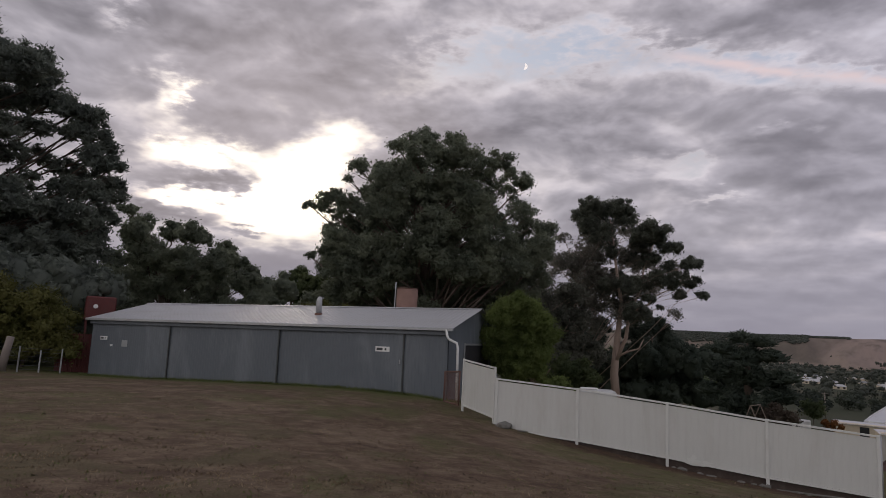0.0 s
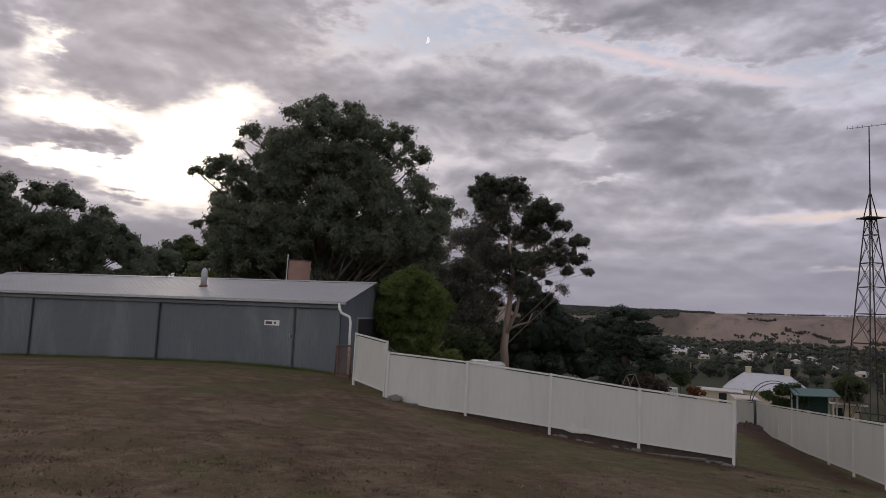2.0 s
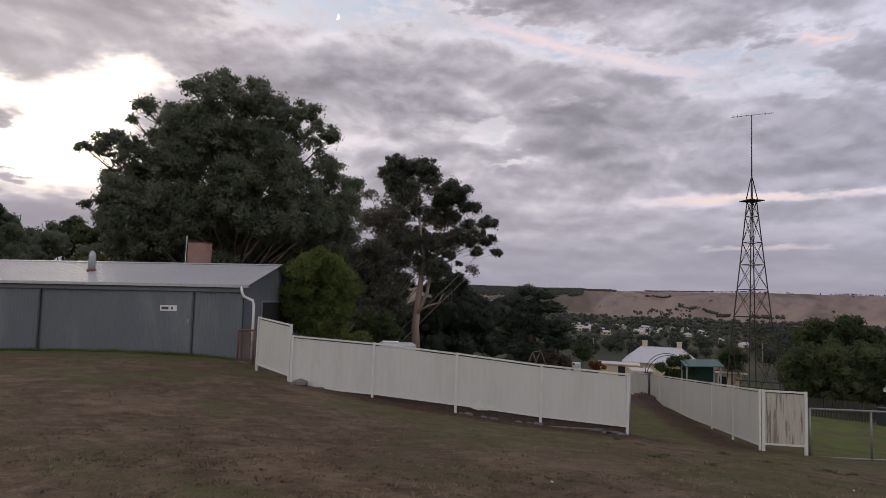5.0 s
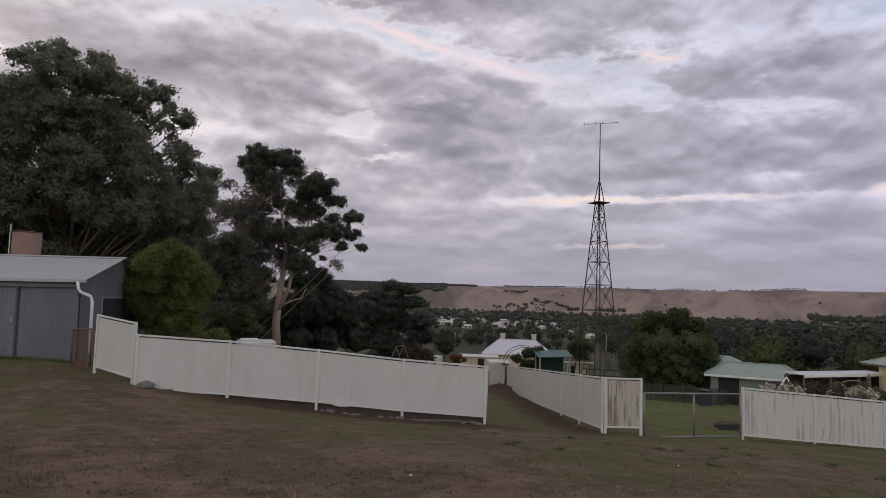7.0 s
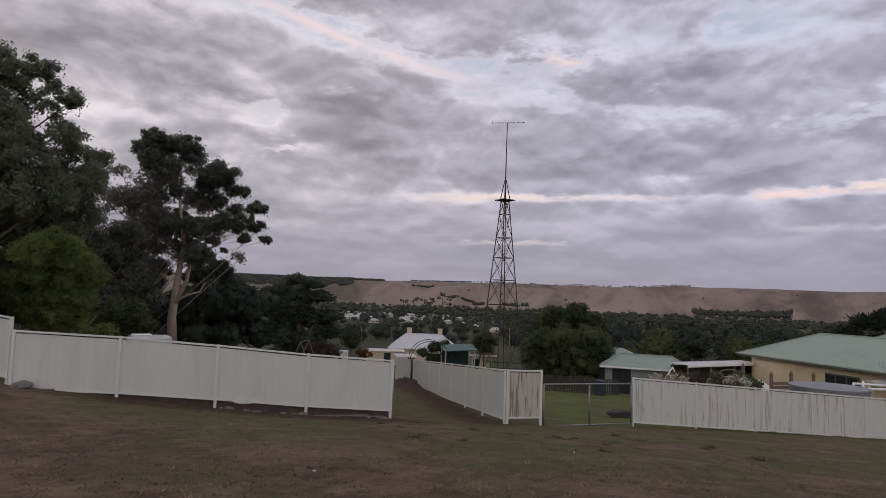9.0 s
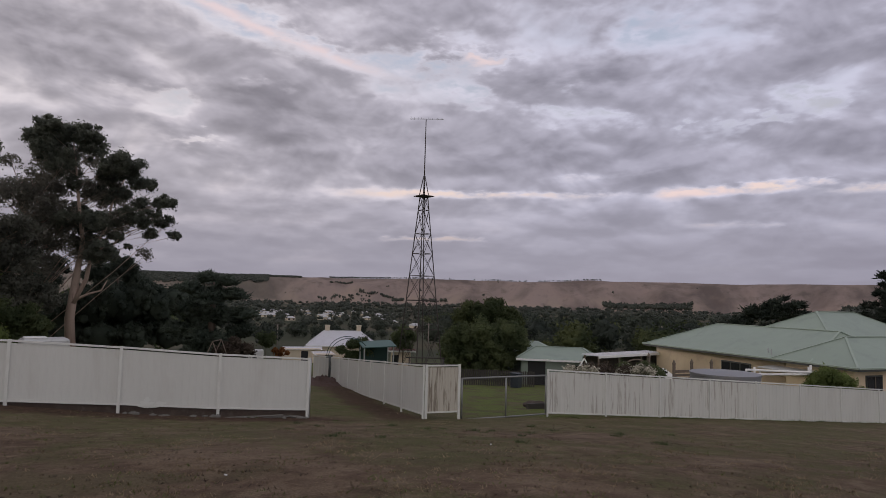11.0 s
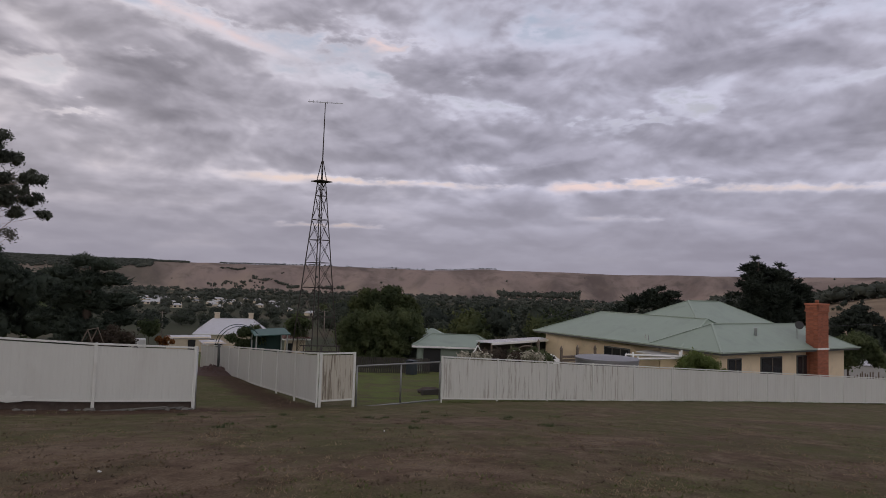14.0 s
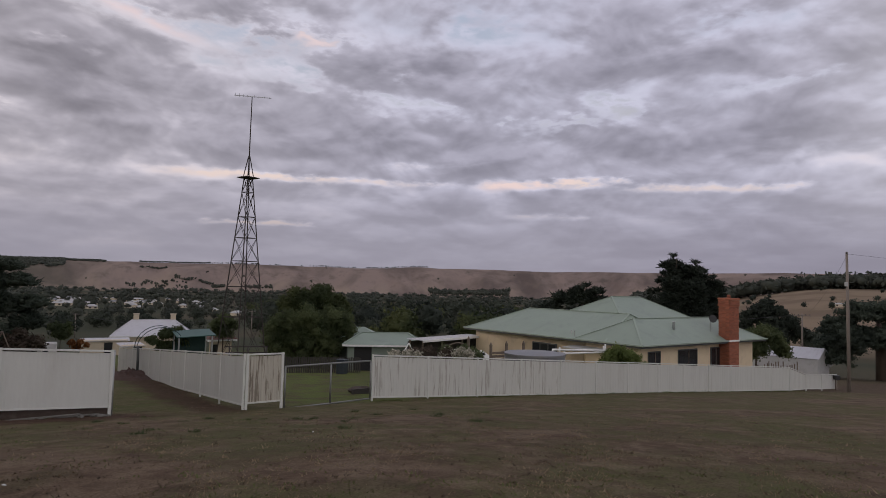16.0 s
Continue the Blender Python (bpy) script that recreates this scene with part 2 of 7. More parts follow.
def foliage(name, dark, light, gloss=0.5, through_light=0.38, blotch=0.5, spark=0.4):
    """Leaves, each a little different, letting some light through."""
    m = bpy.data.materials.new(name)
    m.use_nodes = True
    tree = m.node_tree
    n = Nodes(tree)
    b = tree.nodes["Principled BSDF"]
    f = n.math("ADD", n.math("MULTIPLY", n.island(), spark), n.math("MULTIPLY", n.ramp(n.noise(n.local(), blotch, 3.0), 0.35, 0.65), 1.0 - spark))
    col = n.mix(f, dark, light)
    tree.links.new(col, b.inputs["Base Color"])
    b.inputs["Roughness"].default_value = gloss
    b.inputs["Specular IOR Level"].default_value = 0.12
    tr = tree.nodes.new("ShaderNodeBsdfTranslucent")
    tree.links.new(col, tr.inputs[0])
    mx = tree.nodes.new("ShaderNodeMixShader")
    mx.inputs[0].default_value = through_light
    tree.links.new(b.outputs[0], mx.inputs[1])
    tree.links.new(tr.outputs[0], mx.inputs[2])
    tree.links.new(mx.outputs[0], tree.nodes["Material Output"].inputs[0])
    return m


def ground_material():
    m = bpy.data.materials.new("dry_grass_ground")
    m.use_nodes = True
    tree = m.node_tree
    n = Nodes(tree)
    b = tree.nodes["Principled BSDF"]
    p = n.place()
    x, y, z = n.split(p)
    far = n.math("SQRT", n.math("ADD", n.math("MULTIPLY", x, x), n.math("MULTIPLY", y, y)))
    blade = n.noise(n.scale(p, (1, 1, 0.3)), 34.0, 6.0, 0.75)
    tuft = n.noise(n.scale(p, (1, 1, 0.3)), 6.5, 6.0, 0.7)
    patch = n.noise(n.scale(p, (1, 1, 0.3)), 0.85, 4.0, 0.55, 0.3)
    dry = n.noise(n.scale(p, (1, 1, 0.3)), 1.7, 5.0, 0.6, 0.2)
    broad = n.noise(n.scale(p, (1, 1, 0.3)), 0.22, 3.0, 0.5)
    mottle = n.noise(n.scale(p, (1, 1, 0.3)), 2.4, 3.0, 0.5, 0.4)
    straw = n.mix(n.ramp(blade, 0.25, 0.75), (0.098, 0.071, 0.047), (0.196, 0.145, 0.098))
    earth = n.mix(n.ramp(blade, 0.25, 0.75), (0.056, 0.036, 0.026), (0.104, 0.068, 0.049))
    green = n.mix(n.ramp(blade, 0.3, 0.7), (0.044, 0.058, 0.018), (0.125, 0.140, 0.048))
    clump = n.noise(n.scale(p, (1, 1, 0.3)), 4.2, 5.0, 0.65, 0.3)
    bare = n.math("ADD", n.math("ADD", n.math("MULTIPLY", patch, 0.25), n.math("MULTIPLY", mottle, 0.22)), n.math("ADD", n.math("MULTIPLY", clump, 0.53), n.ramp(n.math("SUBTRACT", x, n.math("MULTIPLY", y, 0.25)), 4.0, -4.0, 0.0, 0.05)))
    col = n.mix(n.ramp(bare, 0.38, 0.64), straw, earth)
    col = n.mix(n.ramp(n.math("ADD", n.math("MULTIPLY", dry, 0.75), n.math("MULTIPLY", blade, 0.25)), 0.50, 0.70, 0.0, 0.6), col, (0.25, 0.195, 0.135))
    blotch = n.noise(n.scale(p, (1, 1, 0.3)), 2.0, 6.0, 0.68, 0.2)
    col = n.mix(n.ramp(blotch, 0.50, 0.64, 0.0, 0.55), col, n.mix(n.ramp(blade, 0.3, 0.7), (0.120, 0.090, 0.062), (0.235, 0.182, 0.128)))
    col = n.mix(n.ramp(blotch, 0.48, 0.37, 0.0, 0.55), col, n.mix(n.ramp(blade, 0.3, 0.7), (0.040, 0.027, 0.019), (0.086, 0.056, 0.040)))
    swathe = n.noise(n.scale(p, (1, 1, 0.3)), 0.42, 4.0, 0.6, 0.5)
    col = n.mix(n.ramp(swathe, 0.50, 0.62, 0.0, 0.6), col, n.mix(n.ramp(blade, 0.3, 0.7), (0.055, 0.050, 0.026), (0.120, 0.104, 0.058)))
    col = n.mix(n.ramp(swathe, 0.46, 0.36, 0.0, 0.45), col, n.mix(n.ramp(blade, 0.3, 0.7), (0.125, 0.092, 0.064), (0.235, 0.178, 0.125)))
    # greener in places, above all near the fences, the shed and behind them
    edge = n.math("ADD", n.math("MULTIPLY", x, 0.462), n.math("MULTIPLY", y, 0.887))
    greener = n.ramp(edge, 12.0, 17.0, 0.0, 0.12)
    lawn = n.ramp(n.math("ADD", n.math("ADD", broad, n.math("MULTIPLY", n.math("ADD", tuft, patch), 0.4)), greener), n.ramp(x, 8.0, 0.0, 0.80, 0.92), n.ramp(x, 8.0, 0.0, 1.00, 1.10), 0.0, 0.6)
    behind = n.math("MULTIPLY", n.ramp(edge, 17.6, 19.5), n.ramp(x, 11.3, 13.0))
    lawn = n.math("MULTIPLY", lawn, n.ramp(n.math("ADD", n.math("MULTIPLY", blotch, 0.5), n.math("MULTIPLY", clump, 0.5)), 0.62, 0.40, 0.25, 1.0))
    lawn = n.math("MAXIMUM", lawn, n.math("MULTIPLY", behind, n.ramp(n.math("ADD", n.math("MULTIPLY", patch, 0.6), n.math("MULTIPLY", clump, 0.4)), 0.35, 0.62, 0.30, 0.85)))
    shedside = n.math("SUBTRACT", n.math("ADD", n.math("MULTIPLY", x, 0.446), n.math("MULTIPLY", y, 0.896)), 22.78)
    lawn = n.math("MAXIMUM", lawn, n.math("MULTIPLY", n.ramp(n.math("ADD", shedside, n.math("MULTIPLY", n.math("SUBTRACT", patch, 0.5), 3.0)), -3.6, -0.8, 0.0, 0.85), n.ramp(x, 3.5, 1.0)))
    col = n.mix(lawn, col, green)
    # bare soil beside the lane fence; under the slope fence also its painted shadow line
    under = n.math("MULTIPLY", n.ramp(n.math("ABSOLUTE", n.math("ADD", n.math("SUBTRACT", edge, 17.75), n.math("MULTIPLY", n.math("SUBTRACT", clump, 0.5), 1.6))), 1.0, 0.45), n.math("MULTIPLY", n.ramp(x, 13.5, 12.2), n.ramp(x, 4.0, 5.5)))
    lane = n.math("SUBTRACT", n.math("MULTIPLY", x, 0.8434), n.math("MULTIPLY", y, 0.5373))
    fresh = n.mix(n.ramp(blade, 0.3, 0.7), (0.075, 0.105, 0.024), (0.165, 0.205, 0.055))
    col = n.mix(n.math("MULTIPLY", n.math("MULTIPLY", n.math("MULTIPLY", behind, n.ramp(lane, 6.0, 7.2)), n.ramp(patch, 0.35, 0.6)), 0.8), col, fresh)
    strip = n.math("MULTIPLY", n.ramp(n.math("ABSOLUTE", n.math("SUBTRACT", lane, n.math("ADD", 5.3, n.math("MULTIPLY", n.math("SUBTRACT", patch, 0.5), 1.5)))), 1.1, 0.3), n.ramp(edge, 16.0, 18.5))
    soil = n.mix(n.ramp(tuft, 0.3, 0.7), (0.040, 0.023, 0.017), (0.098, 0.058, 0.043))
    col = n.mix(n.math("MULTIPLY", n.math("MAXIMUM", under, strip), 0.85), col, soil)
    # bare drive and verge beyond the end of the long fence
    verge = n.math("MULTIPLY", n.ramp(n.math("ADD", x, n.math("MULTIPLY", patch, 3.0)), 48.0, 51.5), n.ramp(y, 4.0, -3.0))
    col = n.mix(n.math("MULTIPLY", verge, 0.85), col, n.mix(n.ramp(clump, 0.35, 0.65), (0.070, 0.048, 0.036), (0.125, 0.092, 0.068)))
    col = n.mix(1.0, col, (0.90, 0.89, 0.88), "MULTIPLY")
    # paddocks and bleached hills far away
    bearing = n.math("ARCTAN2", x, y)
    slope = n.combine(n.math("MULTIPLY", bearing, 2400.0), n.math("MULTIPLY", far, 0.14), 0.0)
    # streaks of tone paint the shading of the hill folds into the colour
    fold_shade = n.noise(slope, 0.005, 5.0, 0.6, 0.5)
    hill = n.mix(n.ramp(fold_shade, 0.35, 0.65), (0.105, 0.080, 0.070), (0.255, 0.195, 0.168))
    hill = n.mix(n.ramp(n.noise(slope, 0.022, 4.0, 0.6), 0.50, 0.78), hill, (0.115, 0.090, 0.076))
    hill = n.mix(n.ramp(n.noise(slope, 0.05, 3.0, 0.6), 0.62, 0.76, 0.0, 0.45), hill, (0.085, 0.078, 0.064))
    hill = n.mix(n.math("MULTIPLY", n.ramp(far, 2300.0, 1800.0), n.ramp(n.noise(slope, 0.008, 3.0, 0.5), 0.42, 0.60)), hill, (0.265, 0.205, 0.165))
    fields = n.ramp(n.math("ARCTAN2", y, x), 0.10, 0.03)
    valley = n.mix(n.ramp(n.noise(p, 0.006, 3.0, 0.5), 0.45, 0.65), (0.040, 0.046, 0.028), (0.080, 0.070, 0.046))
    valley = n.mix(n.math("MULTIPLY", fields, n.ramp(far, 150.0, 320.0)), valley, n.mix(n.ramp(n.noise(p, 0.012, 4.0, 0.6), 0.4, 0.6), (0.155, 0.115, 0.08), (0.215, 0.163, 0.112)))
    hill = n.mix(n.ramp(n.math("ARCTAN2", y, x), 0.84, 1.0, 0.0, 0.6), hill, n.mix(n.ramp(fold_shade, 0.4, 0.6), (0.105, 0.095, 0.070), (0.165, 0.140, 0.105)))
    farcol = n.mix(n.ramp(far, 1350.0, 1650.0), valley, hill)
    col = n.mix(n.ramp(far, 55.0, 130.0), col, farcol)
    tree.links.new(col, b.inputs["Base Color"])
    b.inputs["Roughness"].default_value = 0.95
    b.inputs["Specular IOR Level"].default_value = 0.1
    bp = tree.nodes.new("ShaderNodeBump")
    bp.inputs["Strength"].default_value, bp.inputs["Distance"].default_value = 0.32, 0.05
    n.put(bp.inputs["Height"], n.math("ADD", n.math("ADD", n.math("MULTIPLY", tuft, 0.6), n.math("MULTIPLY", clump, 0.8)), n.math("MULTIPLY", blade, 0.4)))
    tree.links.new(bp.outputs[0], b.inputs["Normal"])
    return m


MAT = dict(
    ground=ground_material(),
    fence=material("cream_white_sheet", (0.56, 0.563, 0.54), 0.45, vary=0.06, scale=0.8, grain=9.0, bump=0.04, stain=(0.42, 0.40, 0.37), stain_amount=0.35, stain_scale=1.3, stretch=(1, 1, 0.25)),
    fence_dirty=material("weathered_white_sheet", (0.56, 0.558, 0.53), 0.55, vary=0.10, scale=1.2, grain=10.0, bump=0.05, stain=(0.19, 0.155, 0.12), stain_amount=0.55, stain_scale=1.0, stretch=(9, 9, 0.55), stain_edge=(0.53, 0.63)),
    fence_filthy=material("filthy_white_sheet", (0.46, 0.43, 0.37), 0.6, vary=0.16, scale=1.2, grain=10.0, bump=0.05, stain=(0.15, 0.12, 0.09), stain_amount=0.85, stain_scale=1.0, stretch=(10, 10, 0.7), stain_edge=(0.50, 0.62)),
    post=material("white_post", (0.61, 0.615, 0.59), 0.45, vary=0.07, scale=2.0, bump=0.03, stain=(0.45, 0.42, 0.38), stain_amount=0.3),
    shed=material("blue_grey_sheet", (0.112, 0.128, 0.146), 0.5, vary=0.12, scale=0.6, grain=7.0, bump=0.04, stain=(0.24, 0.26, 0.28), stain_amount=0.4, stain_scale=0.9, stretch=(1, 1, 0.3)),
    shed_roof=material("galvanised_roof_sheet", (0.42, 0.425, 0.43), 0.42, 0.35, vary=0.10, scale=0.7, grain=12.0, bump=0.04, stain=(0.34, 0.32, 0.30), stain_amount=0.4, stretch=(0.4, 1, 1)),
    galv=material("galvanised_steel", (0.40, 0.41, 0.42), 0.45, 0.6, vary=0.15, scale=4.0, bump=0.05, stain=(0.25, 0.20, 0.16), stain_amount=0.3),
    white=material("white_paint", (0.78, 0.78, 0.77), 0.4, vary=0.06, bump=0.02, stain=(0.5, 0.48, 0.44), stain_amount=0.3),
    rust=material("rusted_steel", (0.12, 0.06, 0.045), 0.8, vary=0.35, scale=3.0, bump=0.3, stain=(0.18, 0.10, 0.075), stain_amount=0.6),
    red=material("faded_red_steel", (0.105, 0.022, 0.020), 0.65, vary=0.25, scale=2.0, bump=0.1, stain=(0.07, 0.03, 0.03), stain_amount=0.6),
    clay=material("rusty_pink_tank", (0.27, 0.165, 0.135), 0.8, vary=0.2, scale=2.5, bump=0.2, stain=(0.23, 0.14, 0.11), stain_amount=0.6),
    dark=material("dark_opening", (0.015, 0.015, 0.017), 0.8, vary=0.2, bump=0.0),
    glass=material("dark_window_glass", (0.02, 0.022, 0.026), 0.08, vary=0.2, bump=0.0),
    wall=material("cream_weatherboard", (0.70, 0.57, 0.40), 0.6, vary=0.08, scale=0.9, grain=14.0, bump=0.05, stain=(0.40, 0.32, 0.23), stain_amount=0.3),
    green_roof=material("pale_green_roof_sheet", (0.240, 0.298, 0.245), 0.5, vary=0.10, scale=0.6, grain=9.0, bump=0.04, stain=(0.17, 0.21, 0.185), stain_amount=0.45, stain_scale=0.8),
    green_ridge=material("pale_green_ridge_cap", (0.275, 0.335, 0.28), 0.5, vary=0.08, bump=0.02),
    fascia=material("dark_fascia", (0.05, 0.055, 0.055), 0.5, vary=0.2, bump=0.02),
    timber=material("weathered_timber", (0.16, 0.125, 0.10), 0.85, vary=0.3, scale=3.0, bump=0.35, stretch=(6, 6, 0.5)),
    pole=material("grey_hardwood_pole", (0.20, 0.17, 0.15), 0.85, vary=0.25, scale=2.0, bump=0.35, stretch=(8, 8, 0.4)),
    mast=material("dark_rusty_angle_steel", (0.045, 0.036, 0.034), 0.7, 0.3, vary=0.3, scale=2.0, bump=0.1),
    bark=material("brown_bark", (0.075, 0.055, 0.042), 0.9, vary=0.4, scale=2.0, bump=0.5, stretch=(4, 4, 0.6)),
    pale_bark=material("pale_gum_bark", (0.36, 0.27, 0.22), 0.75, vary=0.3, scale=0.9, bump=0.3, stain=(0.16, 0.10, 0.08), stain_amount=0.75, stain_scale=0.8, stretch=(3, 3, 0.5)),
    gum_bark=material("grey_brown_gum_bark", (0.16, 0.12, 0.10), 0.85, vary=0.3, scale=0.9, bump=0.3, stain=(0.08, 0.06, 0.05), stain_amount=0.7, stain_scale=0.8, stretch=(3, 3, 0.5)),
    gum=foliage("gum_leaves", (0.140, 0.160, 0.122), (0.220, 0.242, 0.172), spark=0.14, gloss=0.75, through_light=0.54),
    slim=foliage("grey_gum_leaves", (0.098, 0.110, 0.090), (0.168, 0.178, 0.142), spark=0.14, gloss=0.75, through_light=0.54),
    loose=foliage("brownish_gum_leaves", (0.140, 0.138, 0.118), (0.225, 0.212, 0.180), spark=0.2, gloss=0.75, through_light=0.54),
    scrub=foliage("dark_scrub_leaves", (0.090, 0.094, 0.078), (0.160, 0.160, 0.130), spark=0.14, gloss=0.75, through_light=0.45),
    pine=foliage("pine_needles", (0.106, 0.122, 0.108), (0.184, 0.206, 0.170), 0.7, 0.45, spark=0.16),
    cypress=foliage("cypress_sprays", (0.042, 0.055, 0.045), (0.088, 0.107, 0.082), 0.7, 0.3),
    conifer=foliage("conifer_needles", (0.018, 0.025, 0.020), (0.042, 0.052, 0.040), 0.6, 0.1),
    pale_dark=material("dark_weathered_palings", (0.045, 0.04, 0.036), 0.9, vary=0.3, scale=3.0, bump=0.3, stretch=(6, 6, 0.5)),
    bush=foliage("bright_bush_leaves", (0.100, 0.130, 0.044), (0.190, 0.235, 0.078), 0.7, 0.45, spark=0.2),
    yellow=foliage("yellow_green_leaves", (0.070, 0.076, 0.024), (0.150, 0.145, 0.050), 0.5, 0.3),
    mid=foliage("olive_tree_leaves", (0.058, 0.076, 0.038), (0.118, 0.140, 0.066), 0.7, 0.4, spark=0.2),
    woods=foliage("distant_wood_leaves", (0.026, 0.034, 0.029), (0.056, 0.066, 0.050), 0.7, 0.15, 0.02, 0.2),
    # paler than woods: grey gum leaves with distance haze put into the colour
    far_woods=foliage("hazed_wood_leaves", (0.042, 0.049, 0.042), (0.078, 0.086, 0.070), 0.7, 0.15, 0.02, 0.2),
    olive=foliage("olive_wood_leaves", (0.032, 0.045, 0.022), (0.095, 0.108, 0.044), 0.7, 0.2, 0.11, 0.12),
    red_brick=material("red_brick", (0.29, 0.098, 0.056), 0.85, vary=0.2, scale=3.0, bump=0.2, piece=0.4),
    mortar=material("brick_mortar", (0.20, 0.115, 0.085), 0.9, vary=0.2, bump=0.2),
    shade=material("green_shade_cloth", (0.016, 0.044, 0.040), 0.8, vary=0.2, scale=2.0, bump=0.1),
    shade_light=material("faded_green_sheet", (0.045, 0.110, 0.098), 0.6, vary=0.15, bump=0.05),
    cream=material("cream_render", (0.55, 0.47, 0.36), 0.8, vary=0.12, bump=0.1),
    white_roof=material("whitewashed_iron_roof", (0.52, 0.52, 0.555), 0.5, 0.1, vary=0.10, scale=0.6, bump=0.03, stain=(0.42, 0.40, 0.42), stain_amount=0.4),
    town_roof=material("pale_town_roof_sheet", (0.42, 0.42, 0.43), 0.6, vary=0.15, scale=0.3, bump=0.02),
    tank=material("corrugated_tank_steel", (0.22, 0.225, 0.235), 0.5, 0.4, vary=0.15, bump=0.05, stain=(0.2, 0.17, 0.15), stain_amount=0.4),
    rock=material("grey_stone", (0.15, 0.143, 0.13), 0.9, vary=0.3, scale=3.0, bump=0.5),
    dark_soil=material("dark_soil_and_shade", (0.060, 0.043, 0.035), 0.95, vary=0.4, scale=4.0, bump=0.6, stain=(0.10, 0.085, 0.075), stain_amount=0.5, stain_scale=6.0),
    soil=material("red_brown_soil", (0.062, 0.034, 0.026), 0.95, vary=0.35, scale=2.5, bump=0.6),
    black=material("black_plastic", (0.02, 0.02, 0.022), 0.5, vary=0.2, bump=0.0),
    wire=material("dull_wire", (0.07, 0.07, 0.075), 0.6, 0.4, vary=0.1, bump=0.0),
    straw=foliage("dry_grass_blades", (0.13, 0.096, 0.062), (0.29, 0.225, 0.15), 0.8, 0.2),
    grass=foliage("green_grass_blades", (0.060, 0.075, 0.026), (0.135, 0.155, 0.060), 0.8, 0.2),
    withered=foliage("withered_grass_blades", (0.075, 0.056, 0.042), (0.165, 0.128, 0.092), 0.8, 0.2),
    dull_galv=material("dull_galvanised_tube", (0.22, 0.225, 0.22), 0.55, 0.4, vary=0.15, scale=4.0, bump=0.05, stain=(0.14, 0.11, 0.09), stain_amount=0.3),
    bin=material("blue_plastic", (0.025, 0.035, 0.045), 0.5, vary=0.1, bump=0.0),
    flower=foliage("pale_blossom", (0.10, 0.10, 0.06), (0.66, 0.62, 0.52), 0.7, 0.2, spark=0.85),
    orange=foliage("orange_blossom", (0.13, 0.055, 0.022), (0.28, 0.12, 0.04), 0.7, 0.3),
    bark_leaf=foliage("brown_twiggy_leaves", (0.045, 0.034, 0.028), (0.105, 0.085, 0.065), 0.8, 0.2),
    green_wall=material("grey_green_wall_sheet", (0.19, 0.23, 0.20), 0.6, vary=0.12, scale=0.8, bump=0.05, stain=(0.12, 0.14, 0.125), stain_amount=0.4),
    shed_white=material("dull_white_sheet", (0.50, 0.50, 0.50), 0.55, vary=0.1, bump=0.05, stain=(0.3, 0.29, 0.27), stain_amount=0.4),
)


# ---- building helpers ----
def part(name, bm, mat, parent, label=""):
    """Links a bmesh as one mesh object under a thing or a part."""
    me = bpy.data.meshes.new(name)
    bm.to_mesh(me)
    bm.free()
    me.materials.append(mat)
    ob = new(name, me)
    if parent is not None:
        ob.parent = parent
    if label:
        tagged(ob, label)
    return ob


def array_part(name, verts, faces, mat, parent, label="", smooth=False):
    """The same from arrays of corners and quads or triangles, all of one size."""
    me = bpy.data.meshes.new(name)
    verts, faces = np.asarray(verts, np.float32), np.asarray(faces, np.int32)
    k = faces.shape[1]
    me.vertices.add(len(verts))
    me.vertices.foreach_set("co", verts.ravel())
    me.loops.add(faces.size)
    me.loops.foreach_set("vertex_index", faces.ravel())
    me.polygons.add(len(faces))
    me.polygons.foreach_set("loop_start", np.arange(len(faces), dtype=np.int32) * k)
    me.polygons.foreach_set("loop_total", np.full(len(faces), k, np.int32))
    if smooth:
        me.polygons.foreach_set("use_smooth", np.ones(len(faces), bool))
    me.update(calc_edges=True)
    me.validate()
    me.materials.append(mat)
    ob = new(name, me)
    if parent is not None:
        ob.parent = parent
    if label:
        tagged(ob, label)
    return ob


def thing(name, label, category, place, turn=0.0, group="", kind=""):
    """An Empty at a thing's base that carries its parts."""
    ob = new(name)
    ob.empty_display_size = 0.2
    ob.matrix_basis = pose(*place, 0, 0, turn)
    return tagged(ob, label, category, group, kind)


def box(bm, centre, size, turn=None, bevel=0.0):
    m = Matrix.Translation(centre) @ (turn or Matrix.Identity(4)) @ Matrix.Diagonal((*size, 1))
    made = bmesh.ops.create_cube(bm, size=1.0, matrix=m)["verts"]
    if bevel:
        edges = {e for v in made for e in v.link_edges}
        bmesh.ops.bevel(bm, geom=list(edges), offset=bevel, segments=1, affect="EDGES")
    return bm


def beam(bm, a, b, width, height=None, up=(0, 0, 1)):
    """A square bar from a to b."""
    a, b, up = Vector(a), Vector(b), Vector(up)
    d = (b - a).normalized()
    side = d.cross(up)
    side = side.normalized() if side.length > 1e-4 else Vector((1, 0, 0))
    top = side.cross(d).normalized()
    h = (height or width) / 2
    w = width / 2
    ring = []
    for p in (a, b):
        ring.append([bm.verts.new(p + side * i * w + top * j * h) for i, j in ((-1, -1), (1, -1), (1, 1), (-1, 1))])
    for i in range(4):
        j = (i + 1) % 4
        bm.faces.new((ring[0][i], ring[0][j], ring[1][j], ring[1][i]))
    bm.faces.new(ring[0][::-1])
    bm.faces.new(ring[1])
    return bm


